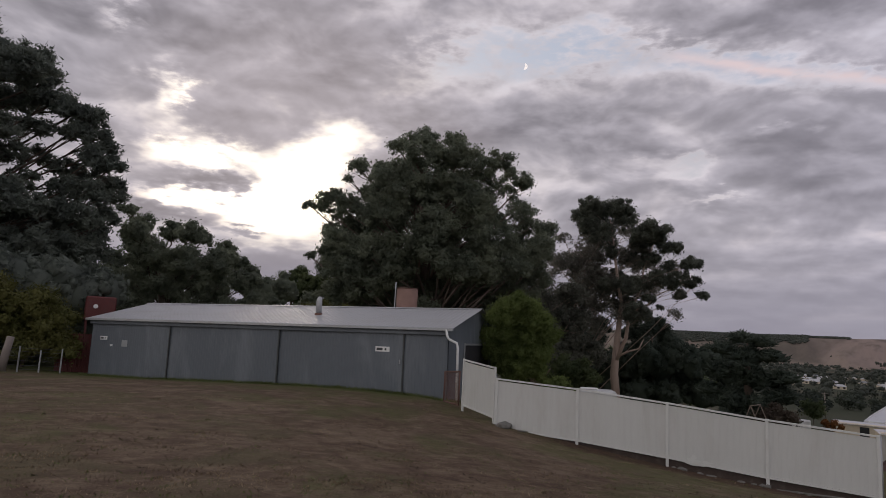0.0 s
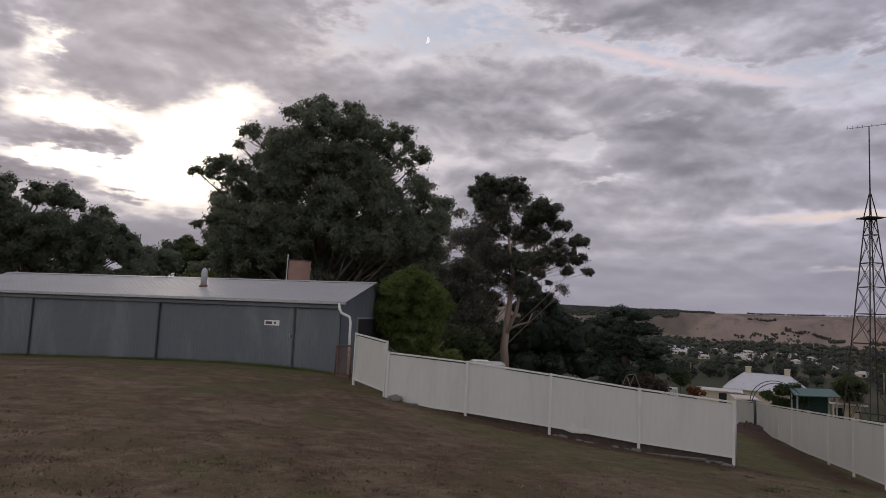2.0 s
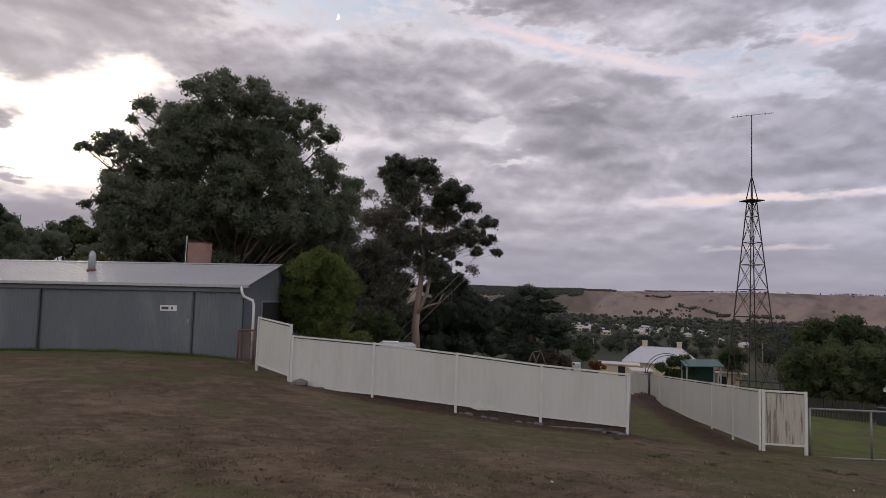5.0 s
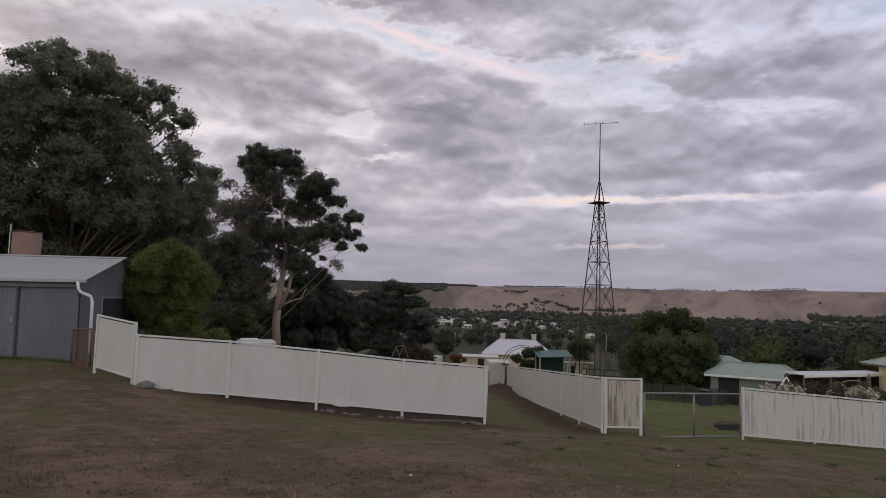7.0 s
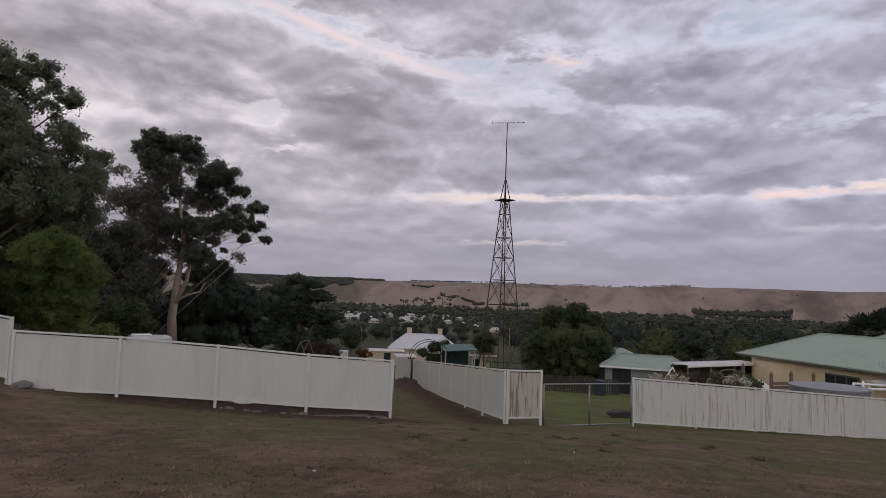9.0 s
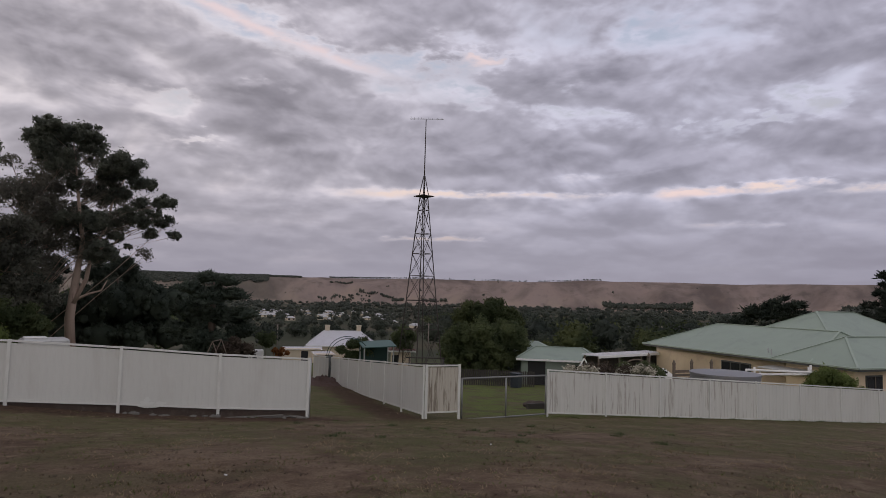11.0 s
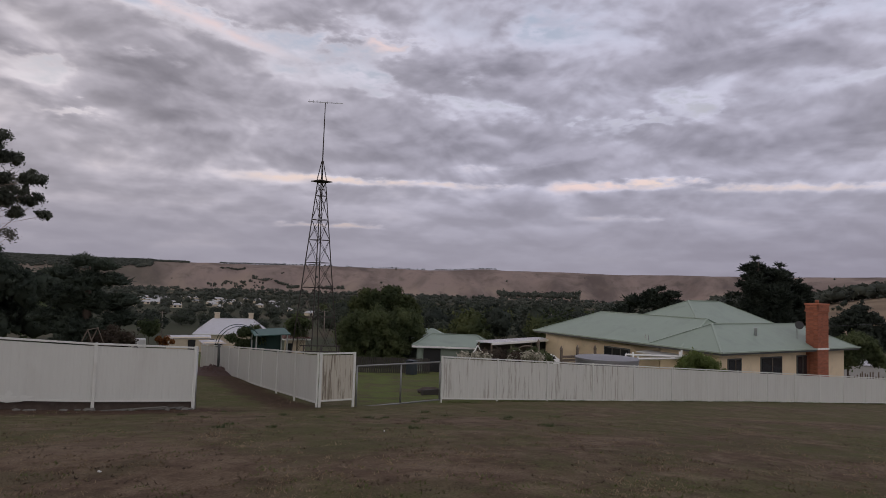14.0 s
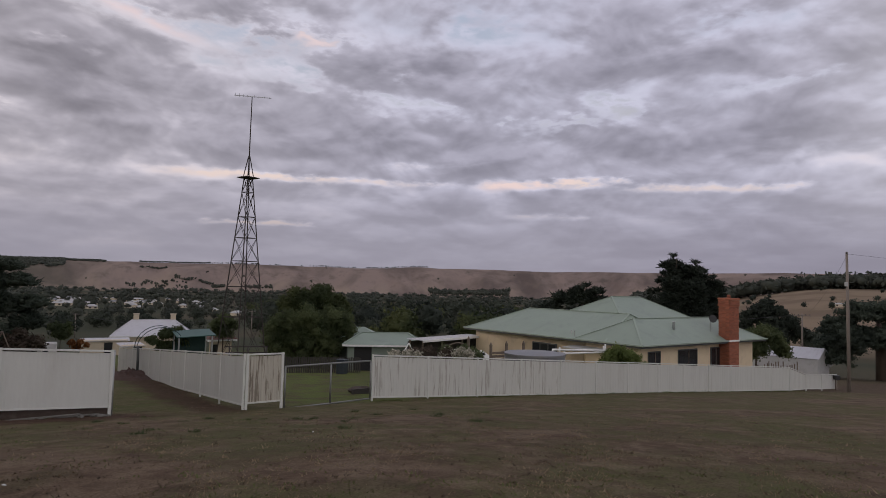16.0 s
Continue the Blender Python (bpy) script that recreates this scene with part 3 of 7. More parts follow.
def tube(bm, points, radii, sides=8, smooth=True):
    """A round bar or limb through points, with a radius at each."""
    points = [Vector(p) for p in points]
    rings = []
    for i, (p, r) in enumerate(zip(points, radii)):
        d = (points[min(i + 1, len(points) - 1)] - points[max(i - 1, 0)]).normalized()
        s = d.cross(Vector((0.13, 0.99, 0.05)))
        s = s.normalized() if s.length > 1e-3 else Vector((1, 0, 0))
        t = d.cross(s).normalized()
        rings.append([bm.verts.new(p + (s * math.cos(a) + t * math.sin(a)) * r) for a in (2 * math.pi * k / sides for k in range(sides))])
    for a, b in zip(rings, rings[1:]):
        for k in range(sides):
            f = bm.faces.new((a[k], a[(k + 1) % sides], b[(k + 1) % sides], b[k]))
            f.smooth = smooth
    bm.faces.new(rings[0][::-1])
    bm.faces.new(rings[-1])
    return bm


def prism(bm, outline, low, high):
    """An upright prism over a plan outline."""
    a = [bm.verts.new((x, y, low)) for x, y in outline]
    b = [bm.verts.new((x, y, high)) for x, y in outline]
    n = len(a)
    for i in range(n):
        bm.faces.new((a[i], a[(i + 1) % n], b[(i + 1) % n], b[i]))
    bm.faces.new(a[::-1])
    bm.faces.new(b)
    return bm


def solid(bm, corners, thick):
    """A flat plate over corners given in order, thickened downwards along its normal."""
    c = [Vector(p) for p in corners]
    nrm = (c[1] - c[0]).cross(c[2] - c[0]).normalized()
    if nrm.z < 0:
        c = c[::-1]
        nrm = -nrm
    a = [bm.verts.new(p) for p in c]
    b = [bm.verts.new(p - nrm * thick) for p in c]
    n = len(a)
    bm.faces.new(a)
    bm.faces.new(b[::-1])
    for i in range(n):
        bm.faces.new((a[(i + 1) % n], a[i], b[i], b[(i + 1) % n]))
    return bm


def ribbed(bm, origin, along, across, count, rib=0.022, thick=0.006, up=None):
    """Roof or wall sheet with trapezoid ribs: origin, the whole edge that the ribs step along, the whole edge they run up, the rib count."""
    origin, along, across = Vector(origin), Vector(along), Vector(across)
    n = along.cross(across).normalized()
    if up is not None and n.dot(Vector(up)) < 0:
        n = -n
    rows = []
    for k in range(count):
        for s, h in ((0.0, 0), (0.30, 0), (0.38, 1), (0.58, 1), (0.66, 0)):
            rows.append(((k + s) / count, h))
    rows.append((1.0, 0))
    loops = [[], [], [], []]
    for s, h in rows:
        p = origin + along * s + n * rib * h
        for loop, q in zip(loops, (p, p + across, p + across - n * thick, p - n * thick)):
            loop.append(bm.verts.new(q))
    for i in range(len(rows) - 1):
        for a in range(4):
            b = (a + 1) % 4
            bm.faces.new((loops[a][i], loops[a][i + 1], loops[b][i + 1], loops[b][i]))
    bm.faces.new([loop[0] for loop in loops])
    bm.faces.new([loop[-1] for loop in loops][::-1])
    return bm


def at_angle(az, dist):
    """Plan place by azimuth (degrees right of the first view's y axis) and distance from the camera."""
    return dist * math.sin(radians(az)), dist * math.cos(radians(az))


# ---- ground: one sheet from the camera's feet to the hills ----
# foot levels of the fences, shed and house yard below the camera's feet
LEVELS = np.array([(0, 0, 0), (2.8, 24, -0.80), (-13.5, 32, -1.05), (3.7, 18.5, -0.90), (7.9, 16.3, -1.52), (12.1, 14.2, -1.92), (15, 12.3, -2.08), (19.6, 10.7, -2.42),
                   (27.8, 5.9, -3.0), (35.9, 1.1, -3.65), (50.2, -7.3, -4.9), (20, 20.3, -2.75), (27.7, 32.3, -3.96), (-18, 29, -0.75), (0, -15, 0.6), (-15, 0, 0.3), (42, 26, -5.0), (18, 50, -3.2), (48, 4, -5.0), (8, 6, -0.75)])
_d = np.hypot(LEVELS[:, None, 0] - LEVELS[None, :, 0], LEVELS[:, None, 1] - LEVELS[None, :, 1])
_a = np.block([[np.sqrt(_d ** 2 + 36) + 0.05 * np.eye(len(LEVELS)), np.c_[np.ones(len(LEVELS)), LEVELS[:, :2]]], [np.r_[[np.ones(len(LEVELS))], LEVELS[:, :2].T], np.zeros((3, 3))]])
_w = np.linalg.solve(_a, np.r_[LEVELS[:, 2], 0, 0, 0])


def smooth(a, lo, hi):
    if lo > hi:
        return 1 - smooth(a, hi, lo)
    t = np.clip((a - lo) / (hi - lo), 0, 1)
    return t * t * (3 - 2 * t)


def swell(x, y, size, seed):
    """Smooth hummocks from a few crossed waves."""
    rng = np.random.RandomState(seed)
    out = 0.0
    for k in range(9):
        a, ph, f = rng.uniform(0, 6.283), rng.uniform(0, 6.283), 2 ** rng.uniform(-0.3, 1.6) / size
        out = out + np.sin((x * np.cos(a) + y * np.sin(a)) * f * 6.283 + ph + 1.3 * np.sin((x * np.sin(a) - y * np.cos(a)) * f * 4.1 + k)) / (f * size) ** 0.9
    return out / 5.0


def ground(x, y):
    """Height of the ground, for numbers or arrays."""
    x, y = np.asarray(x, float), np.asarray(y, float)
    d = np.sqrt((x[..., None] - LEVELS[:, 0]) ** 2 + (y[..., None] - LEVELS[:, 1]) ** 2 + 36)
    near = d @ _w[:len(LEVELS)] + _w[-3] + _w[-2] * x + _w[-1] * y
    near = near + 0.02 * swell(x, y, 2.5, 3) * smooth(np.hypot(x, y), 0, 4)
    r = np.hypot(x, y)
    az = np.degrees(np.arctan2(x, y))
    slope = np.interp(r, [0, 50, 105, 200, 400, 800, 1500, 1700], [0, -5.0, -9.5, -15.0, -21.0, -25.5, -26.5, -25.0])
    slope = slope + 3.0 * smooth(r, 60, 120) * smooth(-az, -25, 15)
    rise = smooth(r, 1500, 3300)
    crest = 112 + 9 * np.sin(np.radians(az) * 3.1 + 0.6) + 5 * swell(az * 50, r * 0.2, 1500, 11)
    crest = crest - 13 * smooth(az, 52, 44) + 8 * smooth(az, 58, 66) + 4 * swell(az * 55, 0 * r, 420, 21)
    crest = crest * (1 - 0.16 * smooth(az, 85, 100)) * (0.9 + 0.1 * smooth(az, 20, 45))
    # spurs and gullies run down towards the valley
    gully = swell(az * 55, r * 0.11, 300, 5)
    hills = rise * crest + (24 * gully + 6 * swell(az * 55, r * 0.06, 110, 8)) * smooth(r, 1550, 2100) * (1 - 0.95 * smooth(r, 2150, 2900))
    # a nearer spur with paddocks stands on the far side of the road
    spur = 38 * smooth(az, 86, 100) * smooth(r, 350, 1150) * (1 - smooth(r, 1500, 1900) * 0.4)
    # behind the camera the rise goes on gently
    back = smooth(-y - 0.35 * x, 20, 200)
    far = slope + hills + spur
    far = far * (1 - back) + back * (1.5 + 2 * swell(x, y, 300, 7))
    k = smooth(r, 48, 105)
    return near * (1 - k) + far * k


def level(x, y):
    return float(ground(np.array(x), np.array(y)))


def build_ground():
    rings = np.r_[0.0, np.geomspace(0.8, 60, 90), np.geomspace(63, 1500, 70), np.linspace(1520, 3500, 100), np.geomspace(3600, 4800, 6)]
    turns = np.radians(np.r_[np.linspace(-55, 125, 330), np.linspace(126.5, 303.5, 60)])
    R, A = np.meshgrid(rings, turns, indexing="ij")
    X, Y = R * np.sin(A), R * np.cos(A)
    Z = ground(X, Y)
    n, m = R.shape
    i, j = np.meshgrid(np.arange(n - 1), np.arange(m), indexing="ij")
    j2 = (j + 1) % m
    faces = np.stack([i * m + j, i * m + j2, (i + 1) * m + j2, (i + 1) * m + j], -1).reshape(-1, 4)[:, ::-1]
    ob = array_part("ground", np.stack([X, Y, Z], -1).reshape(-1, 3), faces, MAT["ground"], None, smooth=True)
    tagged(ob, "dry brown grass slope falling to a valley and bleached hills", "ground", kind="structure")


build_ground()


# ---- fences of white steel sheet ----
def sheet_panel(bm, a, b, low_a, low_b, top_a, top_b, ribs=12, rib=0.018):
    """Ribbed infill between two posts; its foot and top follow the slope."""
    a, b = Vector((*a, 0)), Vector((*b, 0))
    d = (b - a).normalized()
    n = Vector((d.y, -d.x, 0))
    cols = []
    for k in range(ribs):
        for s, h in ((0.0, 0), (0.34, 0), (0.42, 1), (0.66, 1), (0.74, 0)):
            cols.append(((k + s) / ribs, h))
    cols.append((1.0, 0))
    loops = [[], [], [], []]
    for s, h in cols:
        p = a.lerp(b, s) + n * (rib * (h - 0.5))
        lo, hi = low_a + (low_b - low_a) * s, top_a + (top_b - top_a) * s
        for loop, off, z in zip(loops, (0, 0, -0.005, -0.005), (lo, hi, hi, lo)):
            q = p + n * off
            loop.append(bm.verts.new((q.x, q.y, z)))
    for i in range(len(cols) - 1):
        for u in range(4):
            v = (u + 1) % 4
            bm.faces.new((loops[u][i], loops[u][i + 1], loops[v][i + 1], loops[v][i]))
    bm.faces.new([loop[0] for loop in loops])
    bm.faces.new([loop[-1] for loop in loops][::-1])
    return bm


def sheet_fence(label, posts, tops, drop, dirty=None, post_low=0.12, ribs=12, rib=0.018, thick=0.075):
    """posts: plan places; tops: top levels; drop: panel height. Every post, panel and rail is a part."""
    x0, y0 = posts[0]
    z0 = level(x0, y0)
    f = thing("fence", label, "fence", (x0, y0, z0))
    loc = [(x - x0, y - y0) for x, y in posts]
    feet = [level(x, y) - z0 for x, y in posts]
    tops = [t - z0 for t in tops]
    for i, (p, t, g) in enumerate(zip(loc, tops, feet)):
        bm = bmesh.new()
        q = loc[min(i + 1, len(loc) - 1)]
        r = loc[max(i - 1, 0)]
        turn = Matrix.Rotation(math.atan2(q[1] - r[1], q[0] - r[0]), 4, "Z")
        low = g - post_low
        box(bm, (p[0], p[1], (t + 0.015 + low) / 2), (thick, 0.06, t + 0.015 - low), turn, 0.006)
        part("post", bm, MAT["post"], f)
    for i in range(len(loc) - 1):
        a, b = loc[i], loc[i + 1]
        d = (Vector((*b, 0)) - Vector((*a, 0))).normalized() * 0.03
        pa, pb = (a[0] + d.x, a[1] + d.y), (b[0] - d.x, b[1] - d.y)
        da, db = drop if isinstance(drop, tuple) else (drop, drop)
        la, lb = tops[i] - (da if i == 0 else db), tops[i + 1] - db
        mat = MAT[(dirty or {}).get(i, "fence")]
        part("panel", sheet_panel(bmesh.new(), pa, pb, la + 0.01, lb + 0.01, tops[i] - 0.07, tops[i + 1] - 0.07, ribs, rib), mat, f)
        bm = bmesh.new()
        beam(bm, (*pa, tops[i] - 0.016), (*pb, tops[i + 1] - 0.016), 0.06, 0.042)
        part("top_rail", bm, MAT["post"], f)
        bm = bmesh.new()
        beam(bm, (*pa, la + 0.02), (*pb, lb + 0.02), 0.05, 0.045)
        part("bottom_rail", bm, MAT["post"], f)
    return f


def line_of(start, way, step, count):
    return [(start[0] + way[0] * step * k, start[1] + way[1] * step * k) for k in range(count)]


# fence along the slope beside the shed
F_POSTS = line_of((3.67, 18.54), (0.887, -0.4617), 2.37, 5)
F_TOPS = [EYE - 1.17, EYE - 1.29, EYE - 1.48, EYE - 1.70, EYE - 1.86]
sheet_fence("white ribbed sheet steel fence stepping down the slope", F_POSTS, F_TOPS, 1.44, ribs=14, rib=0.0035)
# taller return panel to the shed
sheet_fence("short white sheet steel fence return beside the shed", [(2.95, 20.5), (3.62, 18.62)], [EYE - 0.73, EYE - 0.86], 1.47, rib=0.0035)
# fence that runs away down the yard, with its weathered return
G_POSTS = line_of((14.97, 12.35), (0.5373, 0.8434), 2.37, 11)
G_TOPS = [EYE - 2.10 - 0.204 * k for k in range(11)]
sheet_fence("white sheet steel fence running down beside the lane", G_POSTS, G_TOPS, 1.47, ribs=8, rib=0.003, thick=0.045)
sheet_fence("short stained white sheet steel panel at the gate", [(15.02, 12.28), (15.95, 11.75)], [EYE - 2.10, EYE - 2.11], 1.42, dirty={0: "fence_filthy"}, ribs=6, rib=0.012)
# long fence in front of the house, its last panels sloping to a low end
H_WAY = (0.8616, -0.5075)
H_POSTS = line_of((19.6, 10.7), H_WAY, 2.37, 17)
H_TOPS = [EYE - 2.44 - 0.169 * k for k in range(14)] + [EYE - 5.22, EYE - 5.40, EYE - 5.55]
sheet_fence("long white sheet steel fence with dirt streaks before the house", H_POSTS[:14], H_TOPS[:14], 1.47, dirty={k: "fence_dirty" for k in range(4)}, thick=0.055, rib=0.006)
sheet_fence("low end of the white sheet steel fence", H_POSTS[13:], [H_TOPS[13] - 0.02] + H_TOPS[14:], (1.47, 1.0), rib=0.005)


# ---- the shed ----
def build_shed():
    L, W, H, RISE = 18.4, 7.1, 2.70, 0.88
    sx, sy = 2.86, 24.0
    z0 = EYE - 2.36
    turn = math.degrees(math.atan2(0.446, -0.896))
    s = new("shed")
    s.matrix_basis = pose(sx, sy, z0, 0, 0, turn) @ pose(0, 0, 0, 0, 0.8, 0)
    tagged(s, "long blue-grey corrugated steel shed with a pale low roof", "shed")
    # local x runs along the front to the far end, local -y goes to the back
    low = -0.35
    cuts = [0.0, 1.84, 7.6, 13.5, L]
    bm = bmesh.new()
    ribbed(bm, (0, 0, low), (L, 0, 0), (0, 0, H - 0.05 - low), 150, 0.014, 0.006, up=(0, 1, 0))
    part("front_wall", bm, MAT["shed"], s)
    for name, x in (("end_wall", 0.0), ("end_wall", L)):
        bm = bmesh.new()
        pts = [(0, low), (-W, low), (-W, H - 0.05), (-W / 2, H + RISE - 0.06), (0, H - 0.05)]
        a = [bm.verts.new((x, y, z)) for y, z in pts]
        b = [bm.verts.new((x + (0.04 if x == 0 else -0.04), y, z)) for y, z in pts]
        for i in range(5):
            bm.faces.new((a[i], a[(i + 1) % 5], b[(i + 1) % 5], b[i]))
        bm.faces.new(a)
        bm.faces.new(b[::-1])
        part(name, bm, MAT["shed"], s)
    bm = bmesh.new()
    box(bm, (L / 2, -W, (H + low) / 2), (L, 0.04, H - low))
    part("back_wall", bm, MAT["shed"], s)
    for name, y0, y1 in (("front_roof_slope", 0.18, -W / 2), ("back_roof_slope", -W - 0.18, -W / 2)):
        bm = bmesh.new()
        e = H + RISE * (-0.18 / (W / 2))
        ribbed(bm, (-0.22, y0, e), (L + 0.44, 0, 0), (0, y1 - y0, H + RISE - e), 92, 0.011, 0.008, up=(0, 0, 1))
        part(name, bm, MAT["shed_roof"], s)
    bm = bmesh.new()
    for sgn in (1, -1):
        solid(bm, [(-0.24, -W / 2, H + RISE + 0.035), (L + 0.24, -W / 2, H + RISE + 0.035), (L + 0.24, -W / 2 + sgn * 0.2, H + RISE - 0.02), (-0.24, -W / 2 + sgn * 0.2, H + RISE - 0.02)], 0.006)
    part("ridge_cap", bm, MAT["shed_roof"], s)
    # gutter, door track and fascia along the front
    bm = bmesh.new()
    box(bm, (L / 2, 0.22, H - 0.10), (L + 0.46, 0.12, 0.11), None, 0.01)
    part("gutter", bm, MAT["galv"], s)
    bm = bmesh.new()
    box(bm, (L / 2, 0.09, H - 0.24), (L + 0.05, 0.13, 0.16), None, 0.01)
    part("door_track", bm, MAT["shed"], s)
    # sliding doors hang before the wall
    for a, b, off in ((cuts[0] + 0.03, cuts[1], 0.055), (cuts[1] + 0.02, 4.8, 0.075), (4.75, cuts[2], 0.045), (cuts[2] + 0.04, 10.6, 0.075), (10.55, cuts[3], 0.05), (cuts[3] + 0.04, 15.8, 0.07), (15.75, L - 0.1, 0.045)):
        bm = bmesh.new()
        ribbed(bm, (a, off, low + 0.05), (b - a, 0, 0), (0, 0, H - 0.33 - low), max(6, int((b - a) / 0.13)), 0.006, 0.02, up=(0, 1, 0))
        part("sliding_door", bm, MAT["shed"], s)
    for x in (1.84, 7.62, 13.52):
        bm = bmesh.new()
        box(bm, (x, 0.10, (H - 0.35 + low) / 2 + 0.05), (0.06, 0.06, H - 0.4 - low), None, 0.008)
        part("door_stile", bm, MAT["fascia"], s)
    bm = bmesh.new()
    box(bm, (1.98, 0.12, 1.3), (0.05, 0.05, 0.16), None, 0.01)
    part("door_handle", bm, MAT["galv"], s)
    # downpipe with its elbow
    bm = bmesh.new()
    tube(bm, [(0.02, 0.24, H - 0.1), (0.0, 0.24, H - 0.32), (-0.06, 0.20, H - 0.46), (-0.32, 0.02, H - 0.60), (-0.36, -0.02, H - 0.78), (-0.36, -0.02, -0.05)], [0.05] * 6, 10)
    part("downpipe", bm, MAT["white"], s, "white bent downpipe")
    # signs: unreadable small lettering as bars
    for x, z, w, h in ((2.75, 1.76, 0.62, 0.20), (17.5, 1.72, 0.46, 0.17)):
        bm = bmesh.new()
        box(bm, (x, 0.105, z), (w, 0.012, h), None, 0.003)
        sign = part("sign", bm, MAT["white"], s, "small white metal sign with dark markings")
        bm = bmesh.new()
        box(bm, (x + w * 0.2, 0.114, z), (w * 0.42, 0.006, h * 0.5))
        box(bm, (x - w * 0.22, 0.114, z), (w * 0.12, 0.006, h * 0.45))
        part("marking", bm, MAT["fascia"], sign)
    bm = bmesh.new()
    box(bm, (17.0, 0.09, 1.39), (0.16, 0.012, 0.09))
    part("notice", bm, MAT["white"], s)
    bm = bmesh.new()
    box(bm, (16.2, 0.075, 1.5), (0.35, 0.006, 0.3))
    part("patch", bm, MAT["galv"], s)
    # flue and vent on the roof
    bm = bmesh.new()
    fx, fy, fz = 6.9, -1.75, H + RISE * 0.5
    tube(bm, [(fx, fy, fz - 0.15), (fx, fy, fz + 0.60), (fx, fy, fz + 0.72), (fx, fy, fz + 0.80)], [0.135, 0.135, 0.10, 0.03], 14)
    part("flue", bm, MAT["galv"], s, "dull round roof flue")
    bm = bmesh.new()
    tube(bm, [(fx, fy, fz - 0.1), (fx, fy, fz + 0.05)], [0.2, 0.17], 14)
    part("flue_collar", bm, MAT["rust"], s)
    # side opening under the gable: a dark sheet stands for its shaded inside
    bm = bmesh.new()
    box(bm, (-0.012, -3.6, 1.05), (0.03, 3.4, 1.9))
    part("side_opening", bm, MAT["dark"], s)
    bm = bmesh.new()
    for y, z, w, h in ((-1.85, 1.05, 0.08, 2.1), (-3.6, 2.05, 3.5, 0.07)):
        box(bm, (-0.03, y, z), (0.04, w, h))
    part("opening_trim", bm, MAT["galv"], s)


build_shed()

# rusty water tank standing behind the shed
x, y = at_angle(2.7, 33.0)
t = thing("water_tank", "rusty pink steel tank standing behind the shed", "tank", (x, y, level(x, y)))
bm = bmesh.new()
h = EYE + 33 * math.tan(radians(4.3)) - level(x, y)
prof = []
for k in range(int(h / 0.12)):
    prof += [(k * 0.12, 0.55), (k * 0.12 + 0.06, 0.565)]
tube(bm, [(0, 0, z) for z, r in prof], [r for z, r in prof], 24)
part("tank_body", bm, MAT["clay"], t)
bm = bmesh.new()
tube(bm, [(0, 0, prof[-1][0]), (0, 0, prof[-1][0] + 0.05)], [0.58, 0.57], 24)
part("tank_rim", bm, MAT["rust"], t)
bm = bmesh.new()
tube(bm, [(-0.62, 0, 0), (-0.62, 0, prof[-1][0] + 0.35)], [0.03, 0.03], 6)
part("pipe", bm, MAT["galv"], t)


# ---- trees ----
def hearts(rng, centres, radii, flat, segs=6, rows=4):
    """Lumpy closed hearts, as arrays of corners and triangles."""
    th, ph = np.meshgrid(np.linspace(0.0, 6.2832, segs + 1)[:-1], np.linspace(0.1, 3.04, rows), indexing="ij")
    u = np.stack([np.cos(th) * np.sin(ph), np.sin(th) * np.sin(ph), np.cos(ph)], -1).reshape(-1, 3)
    n = len(radii)
    k = np.arange(n)[:, None]
    lob = 0.92 + 0.16 * np.sin(u[:, 0] * 5 + k * 1.7) * np.sin(u[:, 2] * 5 + k * 0.9) + 0.08 * rng.normal(size=(n, len(u)))
    c = np.asarray(centres)[:, None, :] + u[None] * (lob * np.asarray(radii)[:, None])[..., None] * np.array([1, 1, flat])
    i, j = np.meshgrid(np.arange(segs), np.arange(rows - 1), indexing="ij")
    q = np.stack([i * rows + j, i * rows + j + 1, (i + 1) % segs * rows + j + 1, (i + 1) % segs * rows + j], -1).reshape(-1, 4)
    f = np.concatenate([q[:, [0, 1, 2]], q[:, [0, 2, 3]]])
    return c.reshape(-1, 3), (f[None] + (np.arange(n) * segs * rows)[:, None, None]).reshape(-1, 3)


def heads_of(rng, centres, radii, full, flat, swarm=1.0):
    """Breaks every clump into small domed heads on its upper shell; thin clumps get fewer and looser ones."""
    hc, hr, hf = [], [], []
    for c, r, d in zip(centres, radii, full):
        k = int(np.clip((4 + 9 * r ** 1.5) * swarm * (0.4 + 0.6 * d), 3, 42))
        i = np.arange(k) + 0.5
        up = 1 - 1.62 * i / k + rng.uniform(-0.15, 0.15, k)
        turn = i * 2.39996 + rng.uniform(0, 6.283) + rng.uniform(-0.6, 0.6, k)
        side = np.sqrt(np.clip(1 - up ** 2, 0, 1))
        v = np.stack([np.cos(turn) * side, np.sin(turn) * side, up], -1)
        hc += list(np.asarray(c) + v * r * rng.uniform(0.35, 0.88, (k, 1)) * np.array([1, 1, flat]))
        hr += list(np.minimum(r, r * rng.uniform(0.7, 1.6, k) * 1.15 / math.sqrt(k)) * (0.6 + 0.4 * d))
        hf += [d] * k
    return np.array(hc), np.array(hr), np.array(hf)


